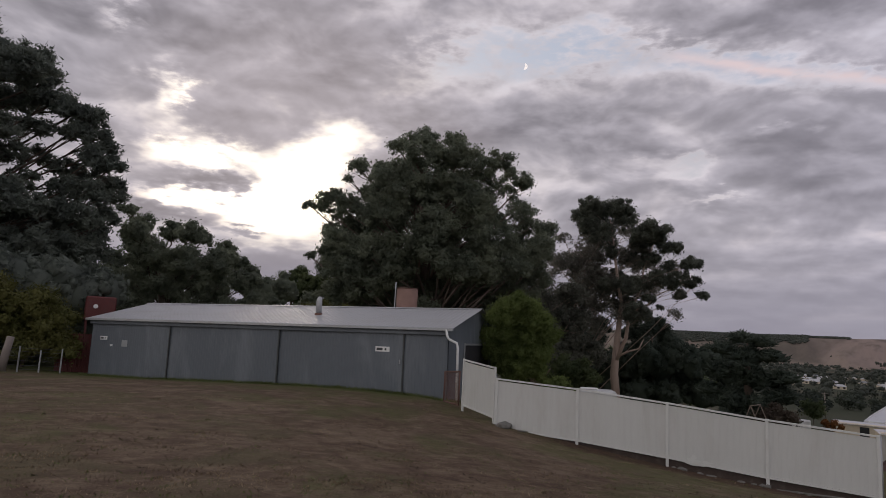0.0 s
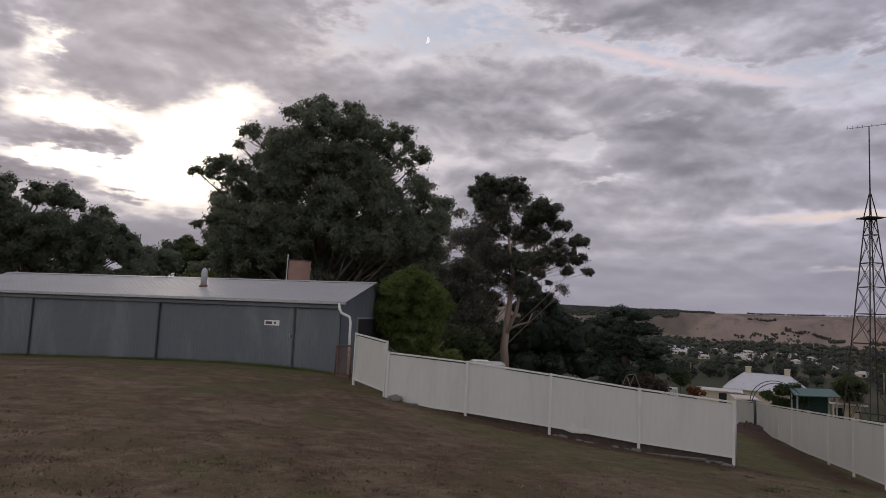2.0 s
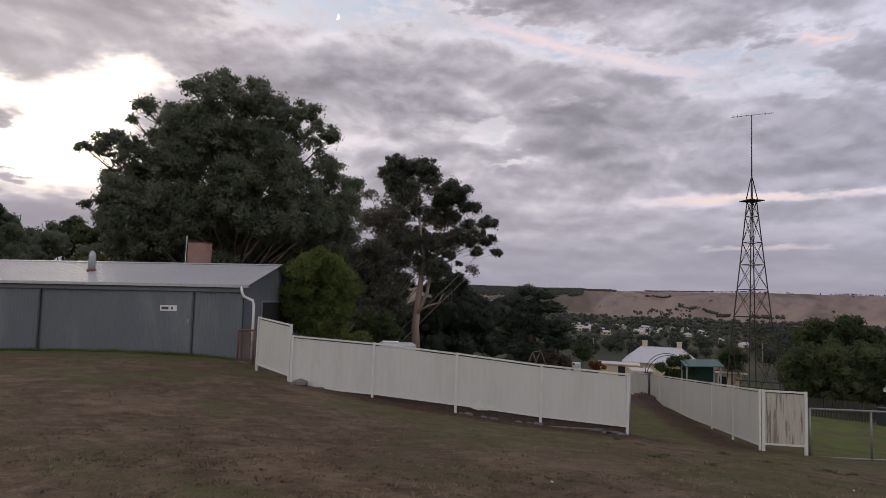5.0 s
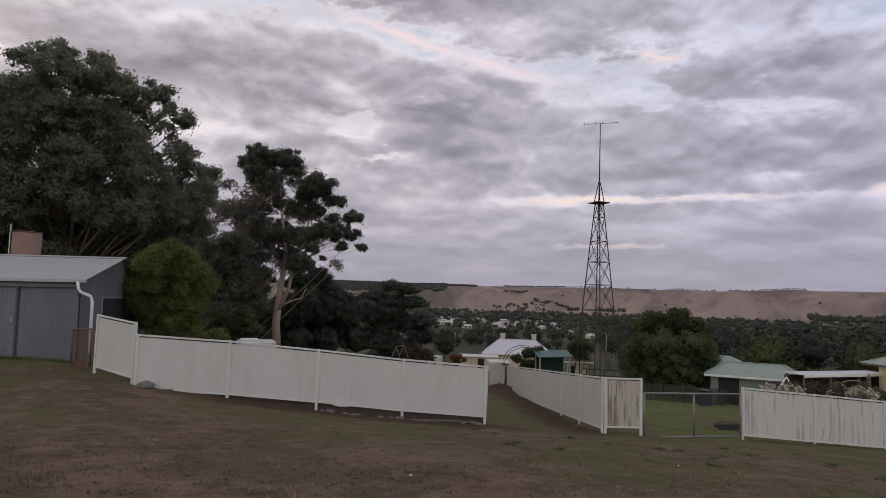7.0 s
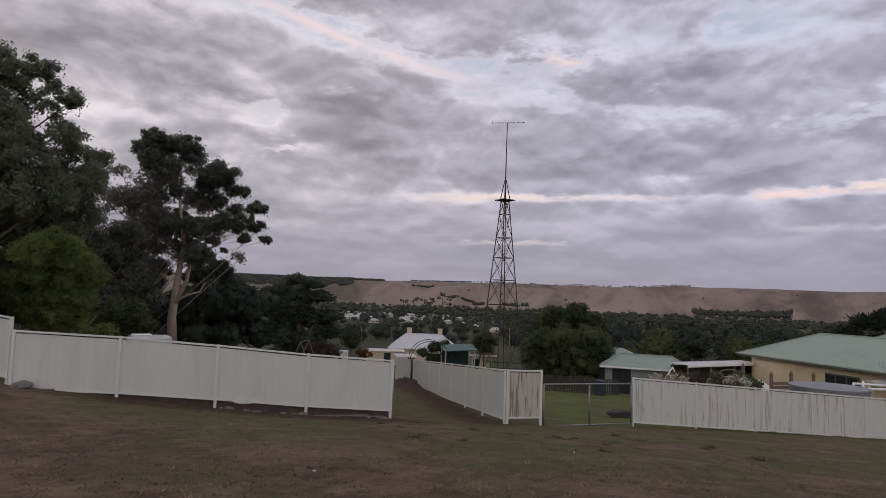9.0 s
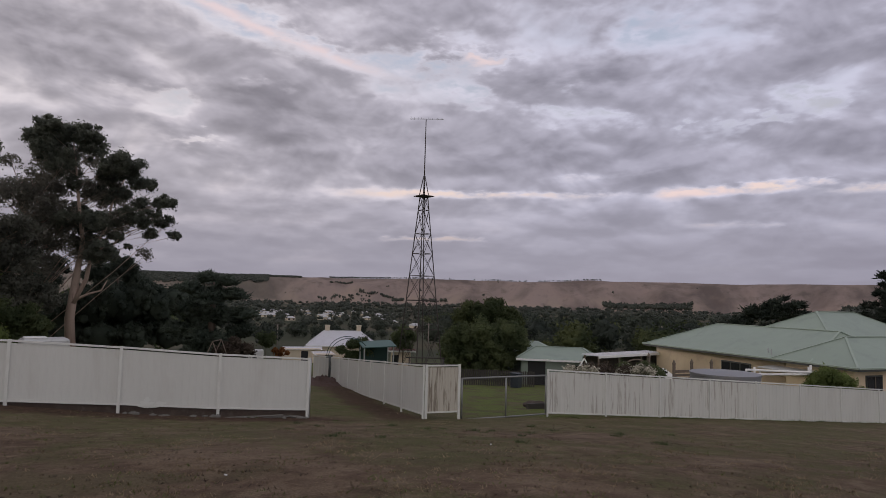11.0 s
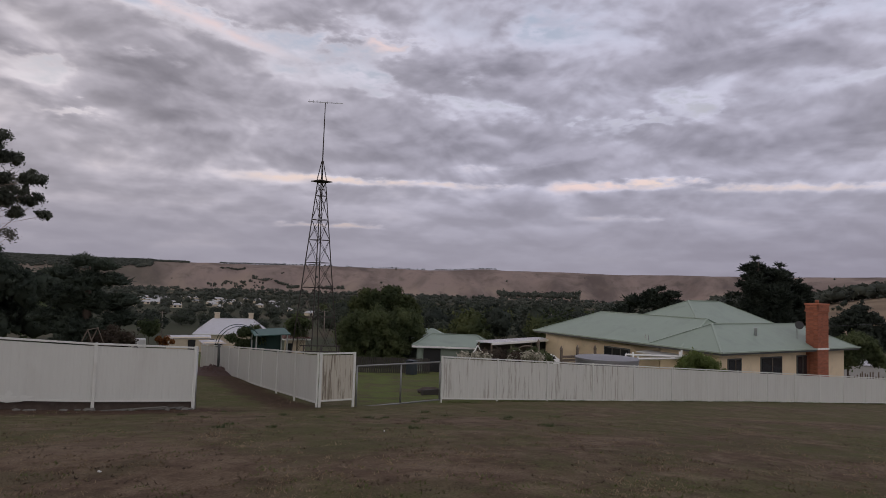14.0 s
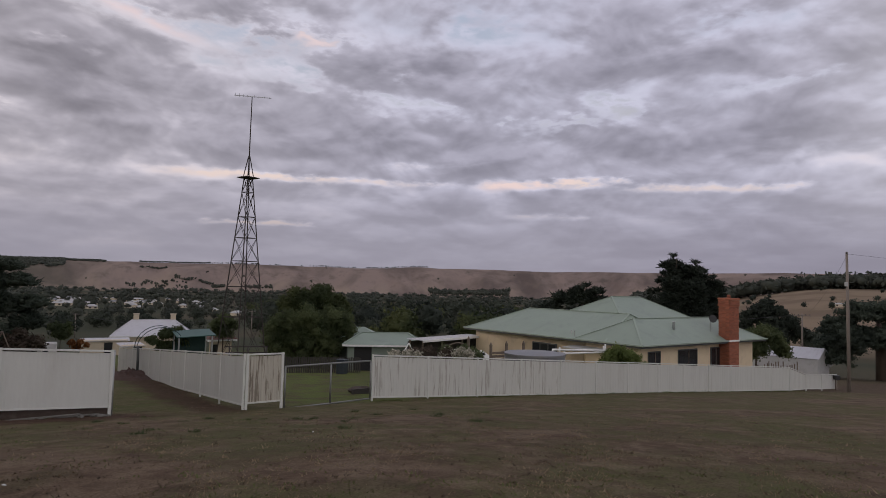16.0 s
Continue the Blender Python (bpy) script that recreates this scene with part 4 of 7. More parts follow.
def leaves_on(rng, centres, radii, size, cover, flat, spiky, loose):
    """Leaf triangles over the shells of heads, lying mostly along them; spiky ones stand out as sprays."""
    n = np.maximum(12, cover * (radii / size) ** 2).astype(int)
    k = np.repeat(np.arange(len(radii)), n)
    u = rng.normal(size=(len(k), 3))
    u /= np.linalg.norm(u, axis=1)[:, None]
    u[:, 2] = np.where((u[:, 2] < -0.35) & (rng.uniform(size=len(k)) < 0.8), -u[:, 2], u[:, 2])
    far = np.where(rng.uniform(size=(len(k), 1)) < loose, rng.uniform(1.0, 1.7, (len(k), 1)), rng.uniform(0.45, 1.12, (len(k), 1)))
    p = centres[k] + u * radii[k][:, None] * far * np.array([1, 1, flat])
    nrm = u + rng.normal(size=u.shape) * 0.5
    nrm /= np.linalg.norm(nrm, axis=1)[:, None]
    a = np.cross(nrm, rng.normal(size=u.shape)) * (1 - spiky) + (u * np.array([1, 1, 0.4]) + np.array([0, 0, 0.25])) * spiky
    a /= np.linalg.norm(a, axis=1)[:, None]
    b = np.cross(a, nrm)
    b /= np.linalg.norm(b, axis=1)[:, None] + 1e-6
    s = size * rng.uniform(0.6, 1.4, (len(k), 1))
    w = 0.62 - 0.34 * spiky
    v = np.stack([p - a * s * 0.8 - b * s * w, p - a * s * 0.8 + b * s * w, p + a * s * (1.1 + 0.5 * spiky)], 1).reshape(-1, 3)
    return v, np.arange(len(v)).reshape(-1, 3)


def tree(name, label, place, az, clumps, trunk, leaf, bark, seed, size=0.11, cover=8.0, depth=0.7, limbs=True, flat=0.9, group="", limb_r=0.05, category="tree", snug=0.86, spiky=0.0, heart=0.62, grow=1.1, rise=1.0, swarm=1.0, loose=0.14, core=0.4):
    """clumps: (across, height, radius); trunk: points (across, height, radius) from the ground up. The tree faces the camera's side."""
    rng = np.random.RandomState(seed)
    x, y = place
    z0 = level(x, y)
    t = thing(name, label, category, (x, y, z0), -az, group)
    r_all = max(abs(c[0]) + c[2] for c in clumps)
    cs, rs, full = [], [], []
    for dx, h, r, *thin in clumps:
        r = r * snug * grow
        room = math.sqrt(max(0.05, 1 - (dx / (r_all + 0.01)) ** 2)) * r_all * depth
        for side in ((-0.75, 0.75) if r > 0.16 * r_all and room > 1.6 * r else (rng.uniform(-0.5, 0.5),)):
            cs.append((dx + rng.uniform(-0.1, 0.1) * r, side * (room - 0.5 * r) + rng.uniform(-0.2, 0.2) * r, h - z0))
            rs.append(r)
            full.append(thin[0] if thin else 1.0)
    hc, hr, hf = heads_of(rng, cs, rs, full, flat, swarm)
    cv, cf = hearts(rng, np.concatenate([hc, np.array(cs)]), np.concatenate([hr * heart * hf, np.array(rs) * core * np.array(full)]), flat)
    v, f = leaves_on(rng, hc, hr, max(size, 0.0017 * math.hypot(x, y)), cover, flat, spiky, loose)
    array_part("crown", np.concatenate([cv, v]), np.concatenate([cf, f + len(cv)]), leaf, t, smooth=True)
    bm = bmesh.new()
    pts = [(dx, 0.0, h - z0) for dx, h, r in trunk]
    pts[0] = (pts[0][0], 0, min(pts[0][2], 0) - 0.3)
    tube(bm, pts, [r for dx, h, r in trunk], 10)
    part("trunk", bm, bark, t)
    stem = [(Vector(p).lerp(Vector(q), u / 4), trunk[i][2] + (trunk[i + 1][2] - trunk[i][2]) * u / 4) for i, (p, q) in enumerate(zip(pts, pts[1:])) for u in range(4)] + [(Vector(pts[-1]), trunk[-1][2])]
    if limbs:
        for c, r in zip(cs, rs):
            bm = bmesh.new()
            c = Vector(c)
            k = min(range(len(stem)), key=lambda i: (stem[i][0] - c).length + 2.0 * max(0.0, stem[i][0].z - c.z + rise * math.hypot(c.x - stem[i][0].x, c.y)))
            a = stem[k][0]
            mid = a.lerp(c, 0.5) + Vector((rng.uniform(-0.12, 0.12), rng.uniform(-0.12, 0.12), 0.06)) * (c - a).length
            w = min(stem[k][1] * 0.7, limb_r * (1 + r * 0.5))
            tube(bm, [a, mid, c, c + (c - mid) * 0.08 + Vector((0, 0, 0.15 * r))], [w, w * 0.7, w * 0.4, w * 0.12], 6)
            for _ in range(3):
                q = c + Vector(rng.normal(size=3)).normalized() * r * 0.55
                tube(bm, [mid.lerp(c, 0.6), (mid.lerp(c, 0.6) + q) / 2 + Vector((0, 0, -0.08 * r)), q], [w * 0.4, w * 0.28, w * 0.08], 5)
            part("limb", bm, bark, t)
    return t


GUM_HIGH = [(-1.3, 17.7, 1.4), (-3.2, 16.9, 0.9), (1.2, 17.4, 0.9), (2.8, 17, 0.7), (4.9, 16, 1.1), (6.1, 15.8, 0.7), (6.9, 14.5, 1), (7.3, 13.1, 0.8), (8.9, 11.1, 1.1), (8.6, 9.6, 1.1), (-6.4, 15, 0.9), (-4.8, 15.1, 1), (-5.5, 13.4, 1.1), (-9.2, 12.9, 0.9), (-10.3, 12.1, 0.6), (-8.4, 13, 0.7), (-9.8, 7.9, 0.4), (-7.3, 8.4, 1.9), (-6.6, 11.8, 1.2), (-3.9, 13.6, 1.8), (-1.1, 15.1, 1.9), (1.4, 15.3, 1.7), (-8.9, 10.6, 0.4), (-8.4, 9.5, 0.7)]
GUM_LOW = [(-8.0, 11.0, 0.9, 0.7), (-7.6, 12.0, 0.8, 0.7), (-9.2, 11.4, 0.7, 0.6), (-8.7, 9.8, 0.8, 0.7), (-7.4, 14.0, 0.5, 0.3), (-7.2, 10.0, 1.3, 0.5), (4.1, 13, 0.9, 0.3), (5.3, 14.1, 0.9, 0.4), (-1.6, 11.9, 2.2), (-4.3, 10.4, 2.1), (0.9, 12.1, 1.9), (2.9, 10.8, 1.7), (4.9, 11.1, 1.3), (6.8, 11.2, 1.2, 0.3), (0.4, 9.5, 2.1), (3.9, 8.6, 2.1), (6.8, 8.8, 1.6), (8.1, 8.1, 1.2), (5.6, 6.9, 1.7), (2.5, 6.3, 1.7), (0.5, 7.4, 1.7), (-1.9, 7.1, 1.4), (-4.2, 7.6, 1.9), (-6.6, 6.3, 2.1), (-8.3, 6.8, 1.4), (-4.9, 4.9, 1.7), (-7.2, 4.4, 1.6), (8.3, 6.5, 1.4), (7.2, 5.1, 1.6), (4.4, 4.9, 1.4), (7.4, 7.4, 1.4)]
tree("gum_tree", "huge dark spreading gum tree behind the shed", at_angle(5.0, 50), 5.0, [(a, h - 0.6, r) for a, h, r in GUM_HIGH] + GUM_LOW + [(3.2, 14.4, 1.5), (5.2, 13.2, 1.3, 0.2), (6.6, 12.4, 1.1, 0.2), (7.6, 10.4, 1.5, 0.4), (-2.6, 15.2, 1.5), (2.6, 12.6, 1.6), (-6.2, 10.2, 1.6), (8.4, 9.0, 1.2), (0.2, 5.2, 1.5), (-2.6, 4.6, 1.5), (2.6, 4.4, 1.4), (-0.6, 3.4, 1.5), (-5.0, 3.2, 1.4), (5.6, 3.4, 1.3), (-1.2, 8.0, 1.8), (1.4, 6.4, 1.7), (-2.8, 6.0, 1.7), (0.0, 9.6, 1.8), (3.4, 6.2, 1.7)],
     [(0.5, -3, 0.75), (0.3, 2.0, 0.6), (-0.5, 5.0, 0.5), (-1.0, 8.0, 0.36), (-1.2, 11.0, 0.25), (-1.4, 15.0, 0.1)], MAT["gum"], MAT["gum_bark"], 1, size=0.10, limb_r=0.06, snug=0.97, core=0.12, heart=0.5, grow=1.10, cover=6.0, loose=0.2, depth=0.6)
SLIM_HEADS = [(-2.7, 13.9, 1.3), (0.2, 13.7, 1.3), (-1.2, 13.9, 1.1), (-3.9, 13.6, 0.8), (-2.9, 12.4, 1.3), (-0.9, 12.5, 0.7), (2.7, 11.5, 1.7), (1.5, 10.7, 1.1), (4.6, 10.3, 1.0), (5.8, 8.9, 1.0), (6.7, 9.0, 0.7), (7.1, 6.2, 0.6), (6.1, 7.2, 0.6), (4.3, 7.2, 1.1), (3.2, 7.8, 0.9), (5.2, 6.2, 0.7), (0.9, 6.8, 1.4), (-0.7, 9.9, 0.7), (-0.4, 8.2, 0.7), (0.3, 5.4, 1.1), (2.6, 5.8, 0.7), (3.5, 5.1, 0.4), (1.6, 4.3, 1.3), (-1.6, 11.2, 1.3, 0.2), (0.6, 12.6, 1.0, 0.2), (1.0, 9.4, 1.2, 0.2), (2.6, 9.4, 1.2, 0.25), (4.4, 8.8, 1.0, 0.2), (-1.2, 7.0, 1.2, 0.2), (5.4, 7.9, 0.8, 0.2), (2.2, 7.0, 1.0, 0.3), (6.6, 7.6, 0.6, 0.2), (-2.2, 13.2, 1.2, 0.3)]
SLIM_LOW = [(-2.2, 7.2, 1.4), (-1.8, 9.0, 0.9), (-3.1, 9.8, 1.1), (-5.3, 11.5, 1), (-5.1, 8.9, 1.9), (-6.5, 9.6, 1.3), (-3.3, 8.2, 1.9), (-2, 5.3, 1.8), (-4.3, 5.9, 2.1), (-5.9, 4.8, 1.9), (-3.3, 10.2, 1.5), (-1.9, 9.7, 1), (-7.2, 7, 1.6), (5.2, 4.5, 0.8), (-3.7, 3.4, 2.1), (-1.5, 7.1, 1.3)]
slim = tree("gum_tree", "tall slender gum tree with pale peeling forked trunk", at_angle(21.8, 60), 21.8, SLIM_HEADS,
     [(-0.2, -4, 0.42), (-0.45, -1.0, 0.36), (-0.25, 1.5, 0.31), (-0.1, 3.1, 0.25), (0.15, 5.2, 0.19), (-0.3, 8.2, 0.13), (-0.7, 11.5, 0.08), (-1.0, 13.5, 0.05)], MAT["slim"], MAT["pale_bark"], 2, size=0.099, limb_r=0.013, depth=0.45, snug=0.98, flat=0.84, grow=1.02, rise=0.45, loose=0.12, heart=0.6, core=0.2, cover=9.0)
for pts in ([(-0.3, 0.2, 0.22), (0.55, 2.2, 0.17), (0.85, 4.4, 0.14), (1.7, 6.4, 0.10), (2.1, 8.6, 0.08), (2.9, 10.8, 0.04)], [(0.9, 4.6, 0.09), (2.2, 5.0, 0.07), (3.2, 6.2, 0.05), (4.9, 7.0, 0.04), (5.8, 8.4, 0.02)], [(-0.35, 0.4, 0.12), (0.8, 1.0, 0.09), (1.7, 1.3, 0.07), (2.1, 2.2, 0.03)]):
    bm = bmesh.new()
    tube(bm, [(a, -0.15, h - slim.location.z) for a, h, r in pts], [r for a, h, r in pts], 8)
    part("limb", bm, MAT["pale_bark"], slim)
tree("gum_tree", "loose brownish gum tree beside the slender one", at_angle(21.8, 63), 21.8, [(a, h, r, 0.28 if h > 6.5 else 0.5) for a, h, r in SLIM_LOW] + [(-1.6, 11.4, 1.6, 0.45), (0.6, 12.6, 1.2, 0.45), (1.0, 9.6, 1.6, 0.45), (2.6, 9.4, 1.5, 0.45), (4.4, 8.8, 1.3, 0.45), (-1.2, 7.0, 1.6, 0.45), (2.4, 7.0, 1.5, 0.45), (5.6, 7.7, 1.0, 0.45), (0.5, 4.5, 1.6, 0.5), (6.6, 7.4, 0.7, 0.4)],
     [(-3.6, -4, 0.36), (-3.8, 1.0, 0.3), (-4.2, 4.0, 0.22), (-4.2, 7.0, 0.16), (-4.6, 10.5, 0.06)], MAT["loose"], MAT["pale_bark"], 22, size=0.10, limb_r=0.03, depth=0.5, snug=0.97, core=0.0, heart=0.12, loose=0.5, cover=4.5)
PINE_RIM = [(1.1, 18.3, 1.3), (1.9, 17.9, 1.3), (2.9, 17.5, 1.2), (3.9, 16.8, 1.2), (4.8, 16.1, 1.1), (5.9, 15.4, 1.1), (6.8, 14.9, 1), (7.6, 14.2, 0.9), (8, 13.2, 0.9), (8.4, 12, 0.9), (9, 11, 0.9), (8.9, 10, 0.9), (8.5, 8.7, 0.9), (2.6, 16.2, 1.6), (4.3, 15.3, 1.2), (0.8, 15.9, 1.8), (6.1, 13.6, 1.1), (7, 12.1, 1.1), (7.8, 11, 1.1)]
PINE_HEART = [(2.2, 13.8, 1.1), (3.7, 13.5, 0.9), (2.6, 11.6, 0.9), (4.4, 12.2, 1.1), (5.9, 11.4, 1.2), (3.5, 10, 1.2), (5.7, 9.7, 1.2), (7.1, 9.7, 1.2), (2.7, 8, 1.6), (4.5, 7.9, 1.5), (6.5, 7.7, 1.5), (7.8, 7.4, 1.2), (7.7, 6, 1.3), (6.1, 5.6, 1.6), (4.4, 5.6, 1.8), (2.8, 5.4, 1.8), (7.3, 4.3, 1.3), (5.8, 3.5, 1.6), (4, 2.9, 1.8), (0.2, 12.4, 2.1), (0.7, 8.1, 2.4), (-1.6, 10.9, 2.9), (-4, 18.5, 2.6), (-1, 18.5, 1.8), (-6, 14, 3), (-6, 8, 3.2), (-2, 5, 2.4), (1, 4, 2)]
tree("pine_tree", "massive dark old pine tree with sagging branches", at_angle(-33.0, 48), -33.0, PINE_RIM + PINE_HEART,
     [(-3, -3, 0.7), (-3, 4, 0.6), (-2.4, 9, 0.45), (-1.6, 14, 0.3), (-1, 17.5, 0.1)], MAT["pine"], MAT["bark"], 3, size=0.132, limb_r=0.07, flat=0.8, snug=0.97, spiky=0.45, depth=0.6, grow=1.2, cover=6.0, core=0.2, heart=0.5)
MID_A = [(-3.6, 10.3, 1.1), (-4.7, 11.2, 0.8), (-3.7, 8.6, 1.5), (-0.9, 9.5, 1.3), (-0.7, 10.2, 0.7), (0.6, 8.9, 1.3), (1.8, 9.4, 1), (3.7, 8.4, 1.2), (4.8, 7, 0.9), (2.8, 6.5, 1.8), (-0, 6.2, 2), (-2.6, 6.6, 1.8), (-4.6, 4.5, 1.7), (-5.2, 6.1, 1.3), (6.3, 5.6, 0.8), (7, 4.5, 0.7), (5.2, 5.1, 1.1), (2.3, 4.6, 1.8), (-1.4, 4.3, 1.8), (-6.4, 2.6, 1.6), (-3.4, 2.4, 1.8), (0.5, 2.3, 1.8), (3.6, 2.5, 1.8), (6.2, 2.8, 1.6), (8.2, 3.2, 1.4)]
tree("gum_tree", "dark grey-green gum trees behind the shed", at_angle(-17.0, 60), -17.0, MID_A,
     [(-1, -3, 0.4), (-1, 2, 0.35), (-1.5, 5, 0.22), (-1.6, 8, 0.1)], MAT["gum"], MAT["bark"], 4, size=0.108, snug=0.95)
tree("tree", "small rounded dark tree far behind the shed", at_angle(-7.6, 80), -7.6, [(0.6, 8, 1.4), (-0.8, 6.8, 1.5), (1.9, 7, 1.5), (-2.6, 5.9, 1.6), (0.7, 5.9, 2.2), (3.6, 6.9, 1.8), (5.4, 6.2, 1.8), (-4.5, 4.5, 1.8), (2, 4, 2.2), (7, 4.8, 1.8)],
     [(0, -3, 0.3), (0, 3, 0.2), (0, 6, 0.08)], MAT["mid"], MAT["bark"], 5, size=0.135)
BUSH = [(1.45 * math.sin(a) * math.cos(b) * (1 - 0.28 * max(0.0, math.sin(b))) * (1.0 if b > -0.3 else 0.9), 1.65 + 1.5 * math.sin(b), 0.5) for b in (-1.0, -0.5, 0.0, 0.5, 1.0) for a in np.linspace(-1.57, 1.57, 6 if abs(b) < 0.8 else 3)] + [(0, 3.2, 0.5), (0, 1.7, 1.25), (0, 0.2, 0.9), (-0.6, 0.2, 0.7), (0.7, 0.2, 0.7)]
tree("bush", "round bright green bushy shrub behind the fence", at_angle(12.9, 29), 12.9, BUSH, [(0, -2, 0.14), (0, 0.2, 0.12), (0, 2.2, 0.04)], MAT["bush"], MAT["bark"], 6, size=0.042, category="shrub", flat=1.0, limbs=False, depth=0.9, grow=1.1, spiky=0.6)
CYP = [(-0.5, 2.5, 0.7), (0.9, 2.2, 0.8), (-1.7, 1.6, 0.9), (1.8, 1.2, 0.8), (0.1, 1, 1.2), (2.4, -0.4, 1), (-1.6, -0.2, 1.3), (0.4, -0.7, 1.6), (2.2, -1.8, 1.2), (-1, -2.2, 1.5), (-2.7, -1.6, 0.9), (0, -3, 2.2)]
tree("cypress_tree", "broad dark cypress tree standing down the slope", at_angle(31.9, 55), 31.9, CYP, [(0, -6, 0.4), (0, -1, 0.3), (0, 2.2, 0.06)], MAT["cypress"], MAT["bark"], 7, size=0.169, flat=0.6, spiky=0.75, limbs=False, snug=0.97, grow=1.2, core=0.65, heart=0.8)
UNDER = [(0.2, 3.1, 1.4), (-1.5, 2.7, 1.3), (1.7, 1.8, 1.3), (-0.7, 0.7, 1.9), (1.7, -0.3, 1.7), (-1.3, -1.7, 1.7), (1.5, -2.7, 1.9), (3.5, -2, 1.4), (-2.7, 0.3, 1.4), (-5.8, 1.9, 1.3), (-4.9, 3.3, 1)]
tree("tree", "dense black-green tree behind the slender gum", at_angle(24.5, 75), 24.5, [(a * 1.13, (h - EYE) * 1.13 + EYE, r * 1.13) for a, h, r in UNDER], [(0, -6, 0.3), (0, 0, 0.2), (0, 3, 0.06)], MAT["cypress"], MAT["bark"], 8, size=0.121, limbs=False, spiky=0.4, snug=0.97)
tree("tree", "dense dark scrub trees below the great gum", at_angle(14.5, 58), 14.5, [(-3, 3.5, 2.4), (0, 3.0, 2.4), (3, 3.2, 2.2, 0.4), (-4, 0.5, 2.6), (-1, 0.4, 2.6), (2, 0.4, 2.4, 0.6), (4.5, 0.6, 2.2, 0.4), (0, 5.3, 1.8, 0.4), (3, 5.6, 1.6, 0.35), (-3, 6, 2, 0.5)],
     [(0, -4, 0.3), (0, 2, 0.2), (0, 5, 0.06)], MAT["scrub"], MAT["pale_bark"], 9, size=0.12, heart=0.4, core=0.3, loose=0.3)
tree("bush", "low yellow-green bush behind the fence", at_angle(16.4, 40), 16.4, [(0.1, -0.95, 0.55), (-0.4, -1.2, 0.5), (0.5, -1.2, 0.5), (0, -1.9, 0.7)], [(0, -3, 0.06), (0, -1.8, 0.04), (0, -1, 0.02)], MAT["bush"], MAT["bark"], 10, size=0.054, category="shrub")
tree("bush", "dark green rounded bush under the gums", at_angle(18.0, 53), 18.0, [(0.4, -0.7, 1.1), (-0.9, -0.6, 1.1), (1.5, -1.3, 0.8), (0.2, -2.0, 1.4), (-1.2, -2.0, 1.2)], [(0, -4, 0.08), (0, -2, 0.05), (0, -1, 0.02)], MAT["mid"], MAT["bark"], 17, size=0.0675, category="shrub", limbs=False)
GARDEN = [(-0.2, -1.3, 1.1), (-1.9, -1.6, 1.1), (1.6, -1.3, 1.1), (-2.8, -2.5, 1.1), (2.5, -2.1, 0.8), (-1, -2.7, 1.4), (0.7, -2.6, 1.4), (-2.3, -3.7, 1), (1.6, -3.4, 1), (-0.5, -4, 1.1), (2.7, -2.7, 0.6), (-3.2, -3.2, 0.5)]
tree("tree", "rounded dark olive garden tree beside the lawn", at_angle(55.9, 52), 55.9, [(a, h - 0.15, r) for a, h, r in GARDEN] + [(0.2, -5, 1.0), (-1.4, -4.9, 0.9), (1.3, -4.6, 0.9)], [(0, -6, 0.22), (0.1, -4.4, 0.18), (0.2, -2.4, 0.1), (0, -1.5, 0.04)], MAT["mid"], MAT["bark"], 11, size=0.0675, snug=0.97)
GARDEN_BACK = [(-2.7, 0, 1.5), (0.5, 0.3, 1.6), (-1.1, -0.4, 1.6), (2.1, -0.3, 1.2), (-4, -1.1, 1.3), (3, -1.5, 1.5)]
tree("tree", "brighter olive-green tree behind the garden tree", at_angle(56.2, 85), 56.2, [(a, h - 0.5, r) for a, h, r in GARDEN_BACK] + [(-1, -2.5, 2.2), (1.2, -3, 2.2), (-3, -3.2, 1.8)], [(0, -9, 0.25), (0, -4, 0.2), (0, -0.5, 0.06)], MAT["olive"], MAT["bark"], 18, size=0.09, snug=0.97, limbs=False)


def spire(cx, top, base, width, seed, step=0.42):
    """Clumps for a jagged conifer: short branches whose tips rise round a stem."""
    rng = random.Random(seed)
    out = [(cx, top - 0.25, 0.32), (cx + 0.1, top - 0.8, 0.45)]
    z = top - 1.2
    while z > base:
        w = width * min(1.0, ((top - z) / (top - base)) ** 0.8) * rng.uniform(0.75, 1.1)
        for s in (-1, -0.45, 0.45, 1):
            out.append((cx + s * w * rng.uniform(0.8, 1.1), z + 0.45 * abs(s) * w * rng.uniform(0.1, 1.0), rng.uniform(0.35, 0.6)))
        out.append((cx, z, 0.5 * w + 0.25))
        z -= step * rng.uniform(1.2, 1.8)
    return out


tree("conifer_tree", "dark jagged conifer standing behind the house", at_angle(88.0, 75), 88.0, spire(-0.6, 5.7, -3.0, 3.9, 4) + spire(1.7, 5.0, -3.0, 3.4, 5), [(0, -8, 0.4), (-0.2, 0, 0.3), (-0.3, 5.2, 0.05)], MAT["conifer"], MAT["bark"], 12, size=0.208, flat=0.8, limbs=False, snug=0.9, spiky=0.8, grow=1.12, heart=0.35, core=0.25, cover=11.0)
tree("conifer_tree", "smaller dark conifer leaning beside the house", at_angle(91.0, 77), 91.0, spire(-0.4, 3.5, -3.0, 2.6, 9), [(0, -8, 0.3), (0, 0, 0.2), (0, 3, 0.05)], MAT["conifer"], MAT["bark"], 16, size=0.208, flat=0.8, limbs=False, snug=0.9, spiky=0.8, grow=1.12, heart=0.35, core=0.25, cover=11.0)
